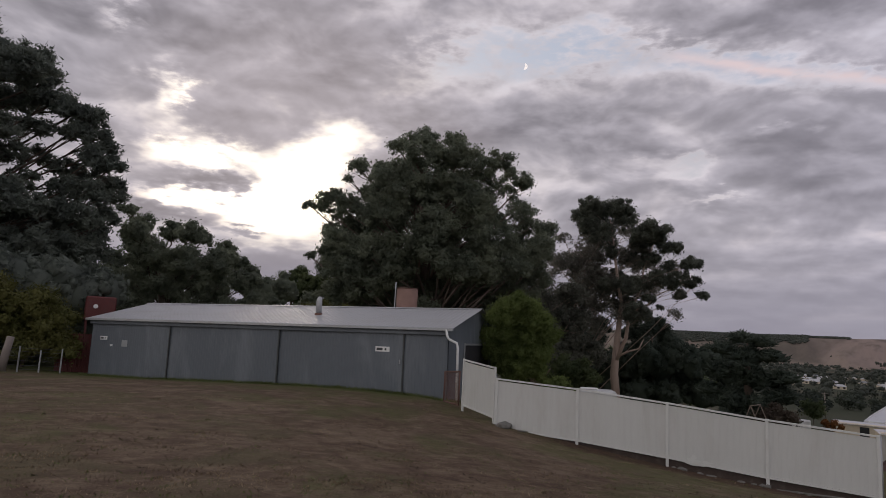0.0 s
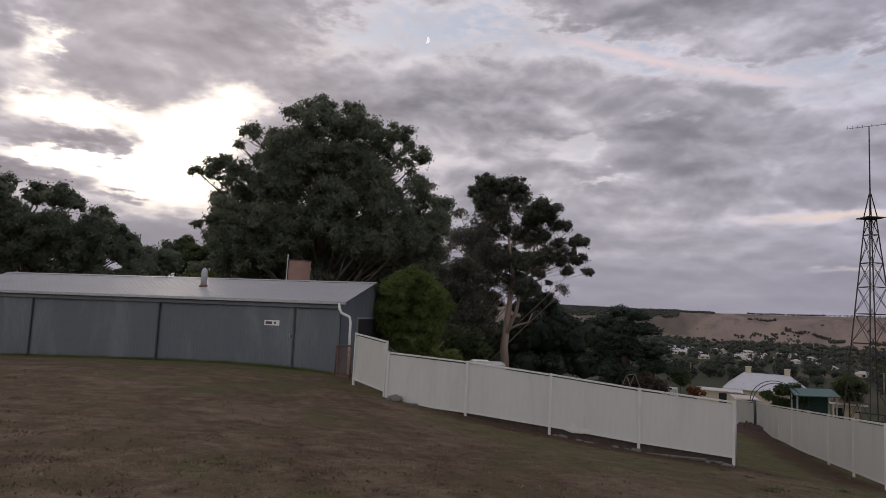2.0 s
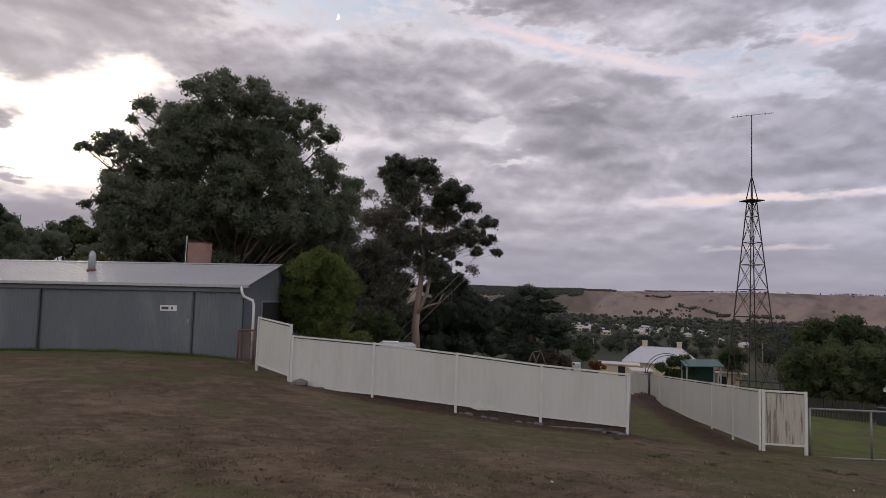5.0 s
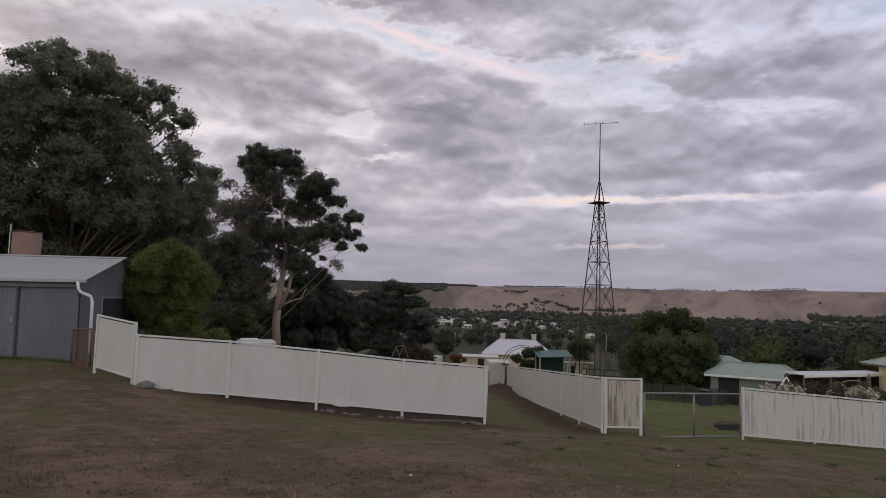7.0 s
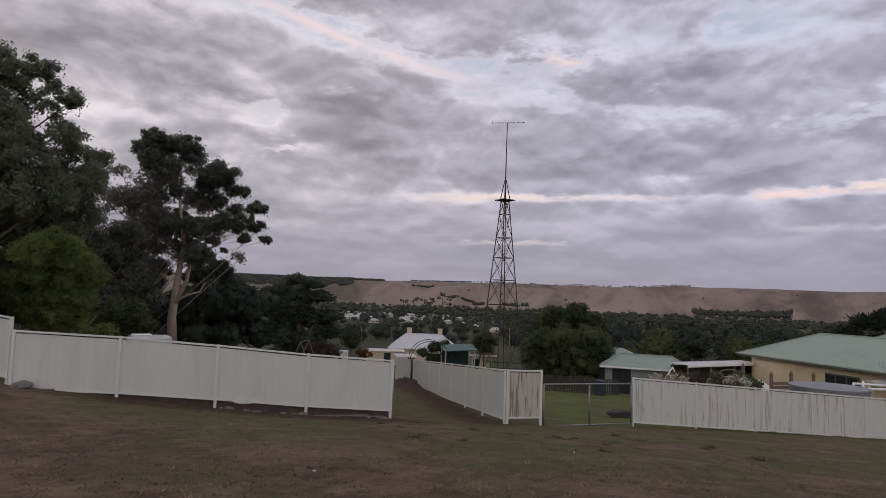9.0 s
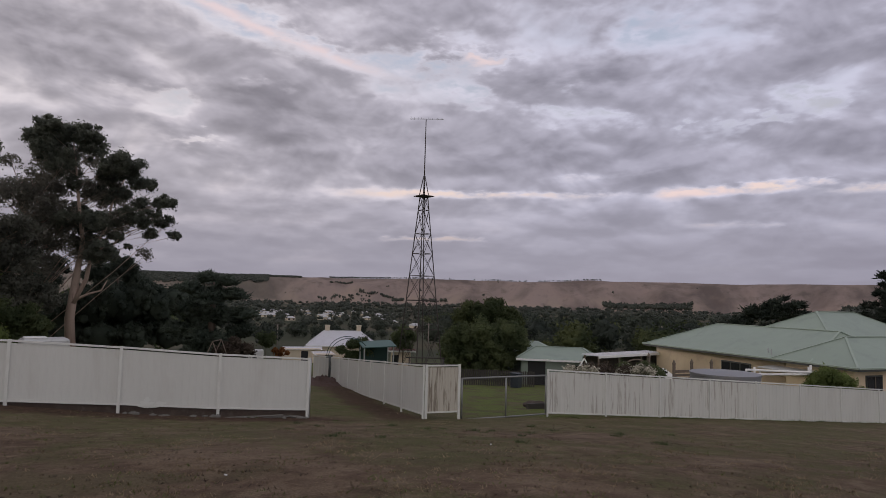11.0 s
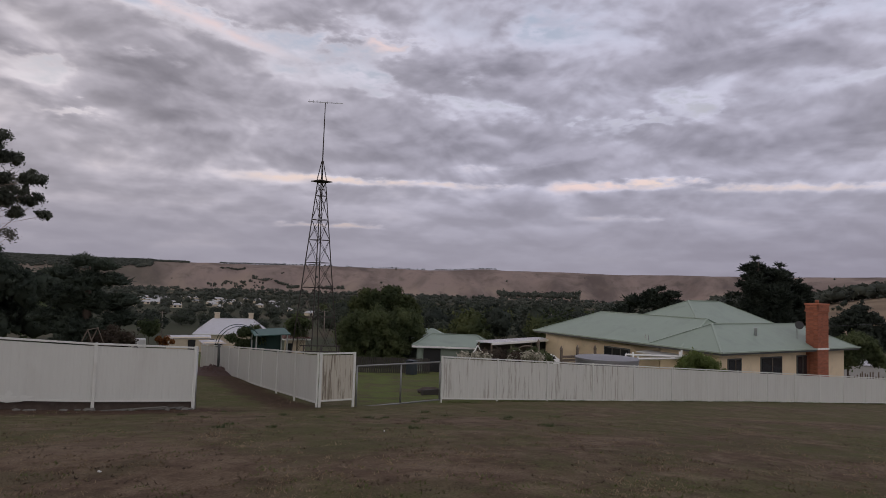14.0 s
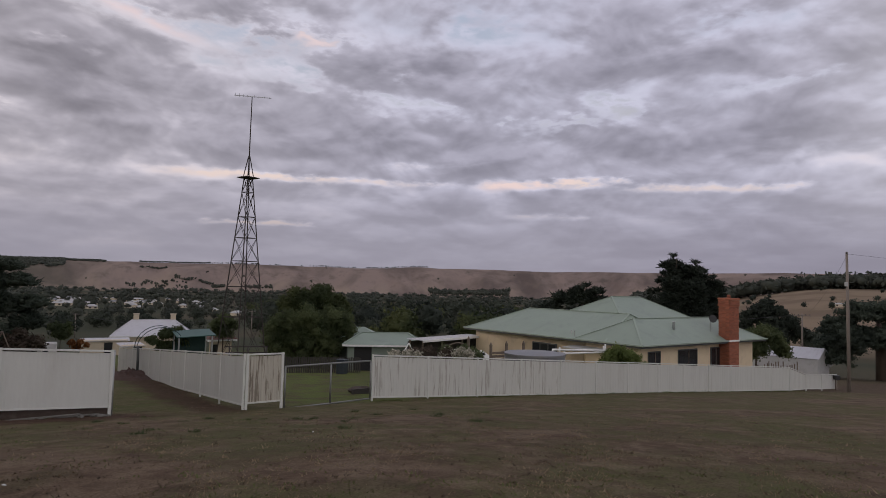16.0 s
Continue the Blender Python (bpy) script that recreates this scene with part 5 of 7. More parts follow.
tree("conifer_tree", "low dark spreading tree behind the roof", at_angle(79.9, 72), 79.9, [(0.5, 2.0, 0.6), (-0.6, 1.4, 0.9), (1.3, 1.3, 0.9), (-2.2, 0.5, 1.2), (0, 0.4, 1.5), (2.4, 0.2, 1.3), (-3.5, -0.6, 1.2), (0, -1.5, 2.2), (3, -1.5, 1.8)], [(0, -8, 0.3), (0, 1.6, 0.05)], MAT["conifer"], MAT["bark"], 13, size=0.208, flat=0.6, limbs=False, spiky=0.8, grow=1.25)
tree("tree", "wide dark cypress beside the road", at_angle(101.8, 82), 101.8, [(-3.4, -1.9, 2.0), (-0.7, -0.4, 2.6), (2.0, 0.0, 2.6), (-1.7, -3.0, 3.0), (1.5, -2.8, 3.0), (-4.2, -3.6, 1.6), (5, -0.5, 2.6), (5, -3, 3.0), (-3, -5, 2)], [(0.6, -8, 0.55), (0.6, -4, 0.5), (0.4, -1, 0.2)], MAT["cypress"], MAT["bark"], 14, size=0.144, flat=0.6, limbs=False)
tree("bush", "rounded yellow-green garden bush beside the wire fence", at_angle(-27.3, 38), -27.3, [(0.4, 2.4, 0.9), (-0.5, 2.0, 1.1), (1.0, 1.3, 1.2), (-0.8, 0.9, 1.3), (0.6, 0.2, 1.4), (-1.8, 2.8, 1.2), (-2.8, 2.2, 1.5), (-2.4, 0.8, 1.6), (1.5, 0.0, 1.0)], [(0, -2, 0.1), (0, 0, 0.08), (0, 2, 0.03)], MAT["yellow"], MAT["bark"], 15, cover=5.0, size=0.07, limbs=False, category="shrub")


# ---- lattice mast with an aerial ----
def build_mast():
    x, y = at_angle(49.93, 44.0)
    z0 = level(x, y)
    m = thing("radio_mast", "tall rusty lattice tower carrying a television aerial", "mast", (x, y, z0), -12)
    top = EYE + 44 * math.tan(radians(8.91)) - z0
    high = EYE + 44 * math.tan(radians(15.79)) - z0
    half = lambda z: 1.18 + (0.19 - 1.18) * z / top
    corners = ((1, 1), (-1, 1), (-1, -1), (1, -1))
    for cx, cy in corners:
        bm = bmesh.new()
        beam(bm, (cx * half(0), cy * half(0), -0.2), (cx * half(top), cy * half(top), top), 0.062)
        part("leg", bm, MAT["mast"], m)
    levels = [0.25] + [top - d for d in (9.3, 7.3, 5.6, 4.05, 2.65, 1.0)] + [top]
    for k, z in enumerate(levels):
        h = half(z)
        for i in range(4):
            a, b = corners[i], corners[(i + 1) % 4]
            bm = bmesh.new()
            beam(bm, (a[0] * h, a[1] * h, z), (b[0] * h, b[1] * h, z), 0.038 if k != 2 else 0.07)
            part("girt", bm, MAT["mast"], m)
    for z, w in zip(levels, levels[1:]):
        for i in range(4):
            a, b = corners[i], corners[(i + 1) % 4]
            for p, q in ((a, b), (b, a)):
                bm = bmesh.new()
                beam(bm, (p[0] * half(z), p[1] * half(z), z), (q[0] * half(w), q[1] * half(w), w), 0.022)
                part("cross_brace", bm, MAT["mast"], m)
    bm = bmesh.new()
    box(bm, (0, 0, top), (1.05, 1.05, 0.06), None, 0.01)
    part("platform", bm, MAT["mast"], m)
    for cx, cy in corners:
        bm = bmesh.new()
        beam(bm, (cx * 0.24, cy * 0.24, top), (cx * 0.03, cy * 0.03, top + 1.45), 0.055)
        part("cap_strut", bm, MAT["mast"], m)
    bm = bmesh.new()
    tube(bm, [(0, 0, top + 0.2), (0, 0, top + 2.2), (0.02, 0, high)], [0.05, 0.04, 0.03], 8)
    part("pole", bm, MAT["mast"], m)
    bm = bmesh.new()
    ang = radians(-38)
    ca, sa = math.cos(ang), math.sin(ang)
    beam(bm, (-1.15 * ca, -1.15 * sa, high - 0.03), (1.25 * ca, 1.25 * sa, high + 0.02), 0.035)
    aerial = part("aerial_boom", bm, MAT["galv"], m)
    for k, s in enumerate((-1.05, -0.8, -0.55, -0.3, 0.15, 0.45, 0.8, 1.15)):
        bm = bmesh.new()
        w = 0.42 - 0.03 * k
        beam(bm, (s * ca + w * sa, s * sa - w * ca, high + 0.01), (s * ca - w * sa, s * sa + w * ca, high + 0.01), 0.016)
        part("aerial_element", bm, MAT["galv"], aerial)


build_mast()


# ---- the cream house with the green roof ----
def hip_roof(bm, x0, x1, y0, y1, eave, ridge, along, thick=0.05, a_end=None, b_end=None):
    """Hipped roof over a plan rectangle; the ridge runs along 'x' or 'y' between a_end and b_end."""
    cx, cy = (x0 + x1) / 2, (y0 + y1) / 2
    p = [(x0, y0, eave), (x1, y0, eave), (x1, y1, eave), (x0, y1, eave)]
    if along == "x":
        a, b = (a_end, cy, ridge), (b_end, cy, ridge)
        for c in ([p[0], p[1], b, a], [p[1], p[2], b], [p[2], p[3], a, b], [p[3], p[0], a]):
            solid(bm, c, thick)
    else:
        a, b = (cx, a_end, ridge), (cx, b_end, ridge)
        for c in ([p[0], p[1], a], [p[1], p[2], b, a], [p[2], p[3], b], [p[3], p[0], a, b]):
            solid(bm, c, thick)
    hips = [(p[0], a), (p[3] if along == "x" else p[1], a), (p[1] if along == "x" else p[2], b), (p[2] if along == "x" else p[3], b), (a, b)]
    return hips


def build_house():
    turn = math.degrees(math.atan2(-0.5075, 0.8616))
    z0 = EYE - 6.15
    h = thing("house", "cream weatherboard house with pale green hipped metal roof", "house", (0, 0, z0), turn)
    e = 2.95
    zz = lambda rel: EYE + rel - z0
    blocks = [("main_roof", 34.0, 46.6, 25.0, 36.0, e, zz(-0.5), "x", 38.9, 42.4), ("front_roof", 31.5, 46.0, 22.5, 27.7, e, zz(-1.80), "x", 34.2, 43.4), ("wing_roof", 31.5, 39.3, 25.2, 38.8, e, zz(-1.58), "y", 26.3, 35.6)]
    for name, x0, x1, y0, y1, ev, rg, al, a, b in blocks:
        bm = bmesh.new()
        hips = hip_roof(bm, x0, x1, y0, y1, ev, rg, al, 0.05, a, b)
        roof = part(name, bm, MAT["green_roof"], h)
        for p, q in hips:
            bm = bmesh.new()
            beam(bm, Vector(p) + Vector((0, 0, 0.02)), Vector(q) + Vector((0, 0, 0.02)), 0.12, 0.04)
            part("ridge_cap", bm, MAT["green_ridge"], roof)
    walls = [(32.1, 27.3, 45.4, 35.4), (32.1, 23.1, 45.4, 27.2), (32.1, 27.3, 38.7, 38.2)]
    for x0, y0, x1, y1 in walls:
        bm = bmesh.new()
        box(bm, ((x0 + x1) / 2, (y0 + y1) / 2, (e - 0.46) / 2), (x1 - x0, y1 - y0, e + 0.34))
        part("wall", bm, MAT["wall"], h)
    bm = bmesh.new()
    for a, b in (((31.45, 22.45), (46.05, 22.45)), ((31.45, 22.45), (31.45, 38.85)), ((46.05, 22.45), (46.05, 36.0))):
        beam(bm, (*a, e - 0.09), (*b, e - 0.09), 0.05, 0.15)
    part("fascia", bm, MAT["fascia"], h)
    bm = bmesh.new()
    for a, b in (((31.40, 22.40), (46.1, 22.40)), ((31.40, 22.40), (31.40, 38.9))):
        beam(bm, (*a, e - 0.01), (*b, e - 0.01), 0.11, 0.08)
    part("gutter", bm, MAT["green_ridge"], h)
    # windows on the front and on the yard side
    for u, w, hh in ((33.5, 1.1, 1.35), (37.1, 2.0, 1.35), (40.35, 0.95, 1.35)):
        bm = bmesh.new()
        box(bm, (u, 23.08, 1.75), (w + 0.16, 0.08, hh + 0.14), None, 0.01)
        win = part("window", bm, MAT["fascia"], h)
        bm = bmesh.new()
        box(bm, (u, 23.03, 1.75), (w, 0.03, hh))
        part("pane", bm, MAT["glass"], win)
        bm = bmesh.new()
        box(bm, (u, 23.01, 1.75), (0.05, 0.04, hh))
        part("mullion", bm, MAT["timber"], win)
    bm = bmesh.new()
    box(bm, (32.06, 30.8, 1.95), (0.08, 2.3, 0.9), None, 0.01)
    win = part("window", bm, MAT["fascia"], h)
    for y0 in (30.05, 30.8, 31.55):
        bm = bmesh.new()
        box(bm, (32.0, y0, 1.95), (0.03, 0.62, 0.74))
        part("pane", bm, MAT["glass"], win)
    # chimney breast and stack of red brick
    ch_u, ch_v, w = 41.5, 22.75, 1.22
    top = zz(-0.37)
    bm = bmesh.new()
    box(bm, (ch_u, ch_v, (top - 0.1) / 2 - 0.2), (w - 0.03, 0.72, top + 0.2))
    chim = part("chimney", bm, MAT["mortar"], h, "red brick chimney with a corbelled top")
    bl, bh = 0.235, 0.078
    me = None
    rng = random.Random(5)
    rows = int((top + 0.2) / 0.086)
    for r in range(rows):
        z = -0.2 + r * 0.086 + 0.043
        grow = 0.05 if r > rows - 5 else 0.0
        for k in range(6):
            lo = max(ch_u - w / 2, ch_u - w / 2 + (k - (0.0 if r % 2 else 0.5)) * 0.245)
            hi = min(ch_u + w / 2, ch_u - w / 2 + (k - (0.0 if r % 2 else 0.5)) * 0.245 + bl)
            if hi - lo < 0.05:
                continue
            if me is None:
                bm = bmesh.new()
                box(bm, (0, 0, 0), (bl, 0.06, bh), None, 0.006)
                ob = part("brick", bm, MAT["red_brick"], chim)
                me = ob.data
            else:
                ob = new("brick", me)
                ob.parent = chim
            ob.location = ((lo + hi) / 2, ch_v - 0.36 - grow - rng.uniform(0, 0.006), z)
            ob.scale = ((hi - lo) / bl, 1, 1)
        for k in range(3):
            ob = new("brick", me)
            ob.parent = chim
            ob.matrix_basis = pose(ch_u - w / 2 - 0.005 - grow - rng.uniform(0, 0.006), ch_v - 0.36 + 0.125 + 0.245 * k - (0.0 if r % 2 else 0.03), z, 0, 0, 90)
    for z, g in ((top - 0.45, 0.08), (top - 0.03, 0.10)):
        bm = bmesh.new()
        box(bm, (ch_u, ch_v, z), (w + g, 0.8 + g, 0.12), None, 0.015)
        part("chimney_band", bm, MAT["red_brick"], chim)
    bm = bmesh.new()
    tube(bm, [(ch_u, ch_v, top), (ch_u, ch_v, top + 0.25)], [0.13, 0.11], 10)
    part("chimney_pot", bm, MAT["red_brick"], chim)
    part("flashing", box(bmesh.new(), (ch_u, ch_v - 0.40, e - 0.02), (w + 0.12, 0.06, 0.11), None, 0.01), MAT["white"], chim, "white flashing band")
    part("air_conditioner", box(bmesh.new(), (45.75, 23.9, 2.15), (0.62, 0.8, 0.55), None, 0.03), MAT["shed_white"], h, "pale box air conditioner")
    part("window_cooler", box(bmesh.new(), (36.35, 22.9, 1.22), (0.75, 0.5, 0.4), None, 0.03), MAT["shed_white"], h, "pale box cooler under the window")
    # flue, satellite dish and pipe on the roof
    bm = bmesh.new()
    tube(bm, [(36.8, 23.9, 3.4), (36.8, 23.9, 4.15), (36.8, 23.9, 4.2)], [0.09, 0.09, 0.11], 10)
    part("roof_vent", bm, MAT["galv"], h)
    bm = bmesh.new()
    beam(bm, (40.4, 23.4, 3.5), (40.2, 23.3, 4.2), 0.05)
    arm = part("dish_arm", bm, MAT["galv"], h)
    bm = bmesh.new()
    tube(bm, [(40.2, 23.25, 4.35), (40.12, 23.15, 4.38), (40.05, 23.05, 4.4)], [0.02, 0.18, 0.27], 16)
    part("dish", bm, MAT["black"], arm)
    bm = bmesh.new()
    for q in ((31.9, 28.0), (32.1, 28.4)):
        beam(bm, (q[0], q[1], 2.9), (q[0], q[1], 3.45), 0.05)
    part("vent_pipe", bm, MAT["galv"], h)
    # lean-to roof over the yard door
    bm = bmesh.new()
    solid(bm, [(31.0, 23.6, 2.42), (32.1, 23.6, 2.5), (32.1, 28.2, 2.5), (31.0, 28.2, 2.42)], 0.06)
    part("lean_to_roof", bm, MAT["shed_white"], h)
    for q in ((31.1, 23.7), (31.1, 28.1)):
        bm = bmesh.new()
        box(bm, (q[0], q[1], 0.9), (0.09, 0.09, 2.65))
        part("veranda_post", bm, MAT["white"], h)


build_house()


# ---- gate across the yard entrance ----
def pipe_gate(label, a, b, low_a, low_b, top_a, top_b, mesh_step=0.12, mat=None, centre=True, wire=0.0014):
    x0, y0 = a
    z0 = level(x0, y0)
    g = thing("gate", label, "gate", (x0, y0, z0))
    mat = mat or MAT["dull_galv"]
    P = lambda s, k: Vector((a[0] + (b[0] - a[0]) * s - x0, a[1] + (b[1] - a[1]) * s - y0, (low_a + (low_b - low_a) * s) * (1 - k) + (top_a + (top_b - top_a) * s) * k - z0))
    for name, p, q in (("top_rail", (0, 1), (1, 1)), ("bottom_rail", (0, 0), (1, 0)), ("stile", (0, 0), (0, 1)), ("stile", (1, 0), (1, 1))) + ((("stile", (0.5, 0), (0.5, 1)),) if centre else ()):
        bm = bmesh.new()
        tube(bm, [P(*p), P(*q)], [0.028, 0.028], 8)
        part(name, bm, mat, g)
    bm = bmesh.new()
    length = (Vector(b) - Vector(a)).length
    height = top_a - low_a
    n = int((length + height) / mesh_step)
    for k in range(n):
        for way in (1, -1):
            s0 = (k * mesh_step) / length
            s1 = s0 - height / length
            k0, k1 = 0.0, 1.0
            if s1 < 0:
                k1 = s0 * length / height
                s1 = 0.0
            if s0 > 1:
                k0 = (s0 - 1) * length / height
                s0 = 1.0
            p, q = (s0, k0), (s1, k1)
            if way < 0:
                p, q = (1 - s0, k0), (1 - s1, k1)
            tube(bm, [P(*p), P(*q)], [wire, wire], 3, False)
    tagged(part("wire_mesh", bm, MAT["wire"] if centre else mat, g), "thin diagonal wire mesh" if centre else "rusty diagonal wire mesh", kind="stuff")
    return g


pipe_gate("galvanised pipe gate with wire mesh, closed across the drive", (16.06, 11.72), (19.50, 10.72), EYE - 3.78, EYE - 3.92, EYE - 2.53, EYE - 2.63)
pipe_gate("rusty red wire mesh gate between shed and fence", (2.52, 22.1), (2.85, 20.7), EYE - 2.25, EYE - 2.22, EYE - 1.24, EYE - 1.15, 0.055, MAT["rust"], False, 0.0035)
# steel post of the opened lane gate at the fence end
x, y = F_POSTS[-1][0] + 0.12, F_POSTS[-1][1] + 0.10
t = thing("gate_post", "galvanised steel gate post at the fence end", "post", (x, y, level(x, y)))
bm = bmesh.new()
tube(bm, [(0, 0, -0.2), (0, 0, EYE - 1.90 - level(x, y))], [0.045, 0.045], 10)
part("tube", bm, MAT["galv"], t)
bm = bmesh.new()
tube(bm, [(0, 0, EYE - 1.90 - level(x, y)), (0, 0, EYE - 1.86 - level(x, y))], [0.05, 0.03], 10)
part("cap", bm, MAT["galv"], t)
# dark timber post standing before the lane fence
x, y = G_POSTS[7][0] - 0.12, G_POSTS[7][1] + 0.05
t = thing("post", "dark old timber post against the lane fence", "post", (x, y, level(x, y)))
bm = bmesh.new()
tube(bm, [(0, 0, -0.2), (0.02, 0, 0.8), (0.0, 0.01, EYE - 3.42 - level(x, y))], [0.07, 0.065, 0.06], 8)
part("shaft", bm, MAT["fascia"], t)


# ---- rough ground details ----
def lump(bm, centre, size, seed, squash=0.6, detail=2):
    rng = random.Random(seed)
    made = bmesh.ops.create_icosphere(bm, subdivisions=detail, radius=1.0)["verts"]
    ph = [rng.uniform(0, 6.28) for _ in range(6)]
    for v in made:
        c = v.co
        k = 1 + 0.18 * math.sin(3.1 * c.x + ph[0]) + 0.14 * math.sin(4.3 * c.y + ph[1]) + 0.12 * math.sin(5.2 * c.z + ph[2]) + rng.uniform(-0.07, 0.07)
        v.co = Vector((c.x * size[0] * k, c.y * size[1] * k, c.z * size[2] * k * squash)) + Vector(centre)
    return bm


def soil_mound(x, y, r, h, seed, stretch=(1, 1), turn=0.0):
    n, m = 26, 14
    t = thing("soil_mound", "low mound of bare red-brown soil in the lane", "mound", (x, y, level(x, y)), turn)
    rng = np.random.RandomState(seed)
    verts, faces = [], []
    for i in range(m):
        rr = i / (m - 1)
        for k in range(n):
            a = 6.2832 * k / n
            lx, ly = rr * r * stretch[0] * math.cos(a), rr * r * stretch[1] * math.sin(a)
            ca, sa = math.cos(radians(turn)), math.sin(radians(turn))
            gz = level(x + lx * ca - ly * sa, y + lx * sa + ly * ca) - level(x, y)
            verts.append((lx, ly, gz + h * (1 - rr * rr) ** 1.3 * (1 + 0.25 * rng.normal()) - 0.03 * rr))
    for i in range(m - 1):
        for k in range(n):
            faces.append((i * n + k, (i + 1) * n + k, (i + 1) * n + (k + 1) % n, i * n + (k + 1) % n))
    array_part("mound_body", verts, faces, MAT["soil"], t, smooth=True)


soil_mound(23.1, 26.0, 1.5, 0.30, 4, (0.9, 2.0), -32)
soil_mound(21.6, 24.6, 1.0, 0.25, 5, (0.8, 1.6), -32)
def soil_bank():
    """Soil banked behind the slope fence, darkened as the shade below its panels."""
    t = thing("soil_bank", "soil and rubble bank, darkened as shade behind the fence foot", "soil", (3.67, 18.54, level(3.67, 18.54)))
    rng = np.random.RandomState(3)
    n = 70
    verts, faces = [], []
    for k in range(n):
        s = 0.3 + 9.2 * k / (n - 1)
        top = np.interp(s, [0, 2.37, 4.74, 7.11, 9.48], F_TOPS) - 1.44
        for off, lift in ((0.06, None), (0.08, -0.03), (0.45, 0.02), (1.1, None)):
            x, y = 3.67 + 0.887 * s + 0.4617 * off, 18.54 - 0.4617 * s + 0.887 * off
            z = level(x, y) - 0.05 if lift is None else top + lift + 0.05 * rng.normal() * (0.3 + off)
            verts.append((x - 3.67, y - 18.54, z - level(3.67, 18.54)))
    for k in range(n - 1):
        for m in range(3):
            faces.append((4 * k + m, 4 * k + m + 1, 4 * k + m + 5, 4 * k + m + 4))
    array_part("bank", verts, [f[::-1] for f in faces], MAT["dark_soil"], t)


soil_bank()
rng = random.Random(8)
# stones and broken concrete along the fence foot
heap = [(0.35, -0.15, 0.24)] + [(rng.uniform(4.6, 9.4), rng.uniform(-0.2, 0.12), rng.uniform(0.03, 0.09)) for _ in range(26)]
for k, (s, off, size) in enumerate(heap):
    x, y = 3.67 + 0.887 * s + 0.4617 * off, 18.54 - 0.4617 * s + 0.887 * off
    t = thing("stone", "rough grey stone lying at the fence foot", "stone", (x, y, level(x, y)), rng.uniform(0, 180), "stones at the fence foot")
    part("stone_body", lump(bmesh.new(), (0, 0, size * 0.2), (size * 1.5, size, size), 30 + k, 0.55), MAT["rock"], t)
for s, off, l, ang in ((8.0, -0.1, 1.6, -30), (8.9, 0.05, 1.3, -20), (0.9, -0.3, 0.3, -25)):
    x, y = 3.67 + 0.887 * s + 0.4617 * off, 18.54 - 0.4617 * s + 0.887 * off
    t = thing("timber_offcut", "grey weathered timber offcut lying on the ground", "timber", (x, y, level(x, y) + 0.03), ang)
    part("plank", box(bmesh.new(), (0, 0, 0), (l, 0.06, 0.035), None, 0.006), MAT["rock"], t)


x, y = F_POSTS[2]
t = thing("paint_smear", "white paint smear low on the fence panel", "smear", (x + 0.887 * 0.75, y - 0.4617 * 0.75, level(x, y) + 0.12), math.degrees(math.atan2(-0.4617, 0.887)))
for k, (u, z, w, h) in enumerate(((0.0, 0.02, 0.55, 0.10), (-0.12, 0.10, 0.30, 0.12), (0.22, 0.09, 0.26, 0.07), (-0.10, 0.20, 0.14, 0.10))):
    bm = bmesh.new()
    prism(bm, [(u + w / 2 * math.cos(a) * (1 + 0.3 * math.sin(3 * a + k)), z + h / 2 * math.sin(a) * (1 + 0.3 * math.cos(2 * a + k))) for a in np.linspace(0, 6.0, 18)], 0.0, 0.002)
    ob = part("smear_patch", bm, MAT["post"], t)
    ob.matrix_basis = pose(0, -0.012 - 0.001 * k, 0, 90, 0, 0)


def grass_stuff(name, label, spots, mat, seed, blade=0.10, per=14, wide=0.006):
    """Many short blades round each spot; one object."""
    rng = np.random.RandomState(seed)
    x, y, r, k = spots
    n = len(x) * per
    i = np.repeat(np.arange(len(x)), per)
    px, py = x[i] + rng.normal(size=n) * r[i], y[i] + rng.normal(size=n) * r[i]
    pz = ground(px, py) - 0.008
    h = blade * k[i] * rng.uniform(0.4, 1.2, n)
    a = rng.uniform(0, 6.283, n)
    w = wide * rng.uniform(0.7, 1.4, n)
    lx, ly = rng.normal(size=n) * 0.8 * h, rng.normal(size=n) * 0.8 * h
    v = np.stack([np.stack([px - np.cos(a) * w, py - np.sin(a) * w, pz], -1), np.stack([px + np.cos(a) * w, py + np.sin(a) * w, pz], -1), np.stack([px + lx, py + ly, pz + h], -1)], 1)
    ob = array_part(name, v.reshape(-1, 3), np.arange(3 * n).reshape(-1, 3), mat, None)
    tagged(ob, label, "grass", kind="stuff")


rg = np.random.RandomState(21)


def scatter(n, az0, az1, d0, d1, size, tall, clump=None):
    """Spots over a fan of ground, gathered in uneven patches."""
    a, d = np.radians(rg.uniform(az0, az1, n)), d0 * (d1 / d0) ** rg.uniform(0, 1, n)
    x, y = d * np.sin(a), d * np.cos(a)
    k = rg.uniform(0.5, 1.3, n) * tall
    if clump:
        keep = swell(x, y, clump[0], clump[1]) + 0.6 * swell(x, y, clump[0] * 0.3, clump[1] + 1) + 0.3 * rg.normal(size=n) > clump[2]
        x, y, k = x[keep], y[keep], k[keep]
    return x, y, np.full(len(x), size) * np.hypot(x, y) / 10, k


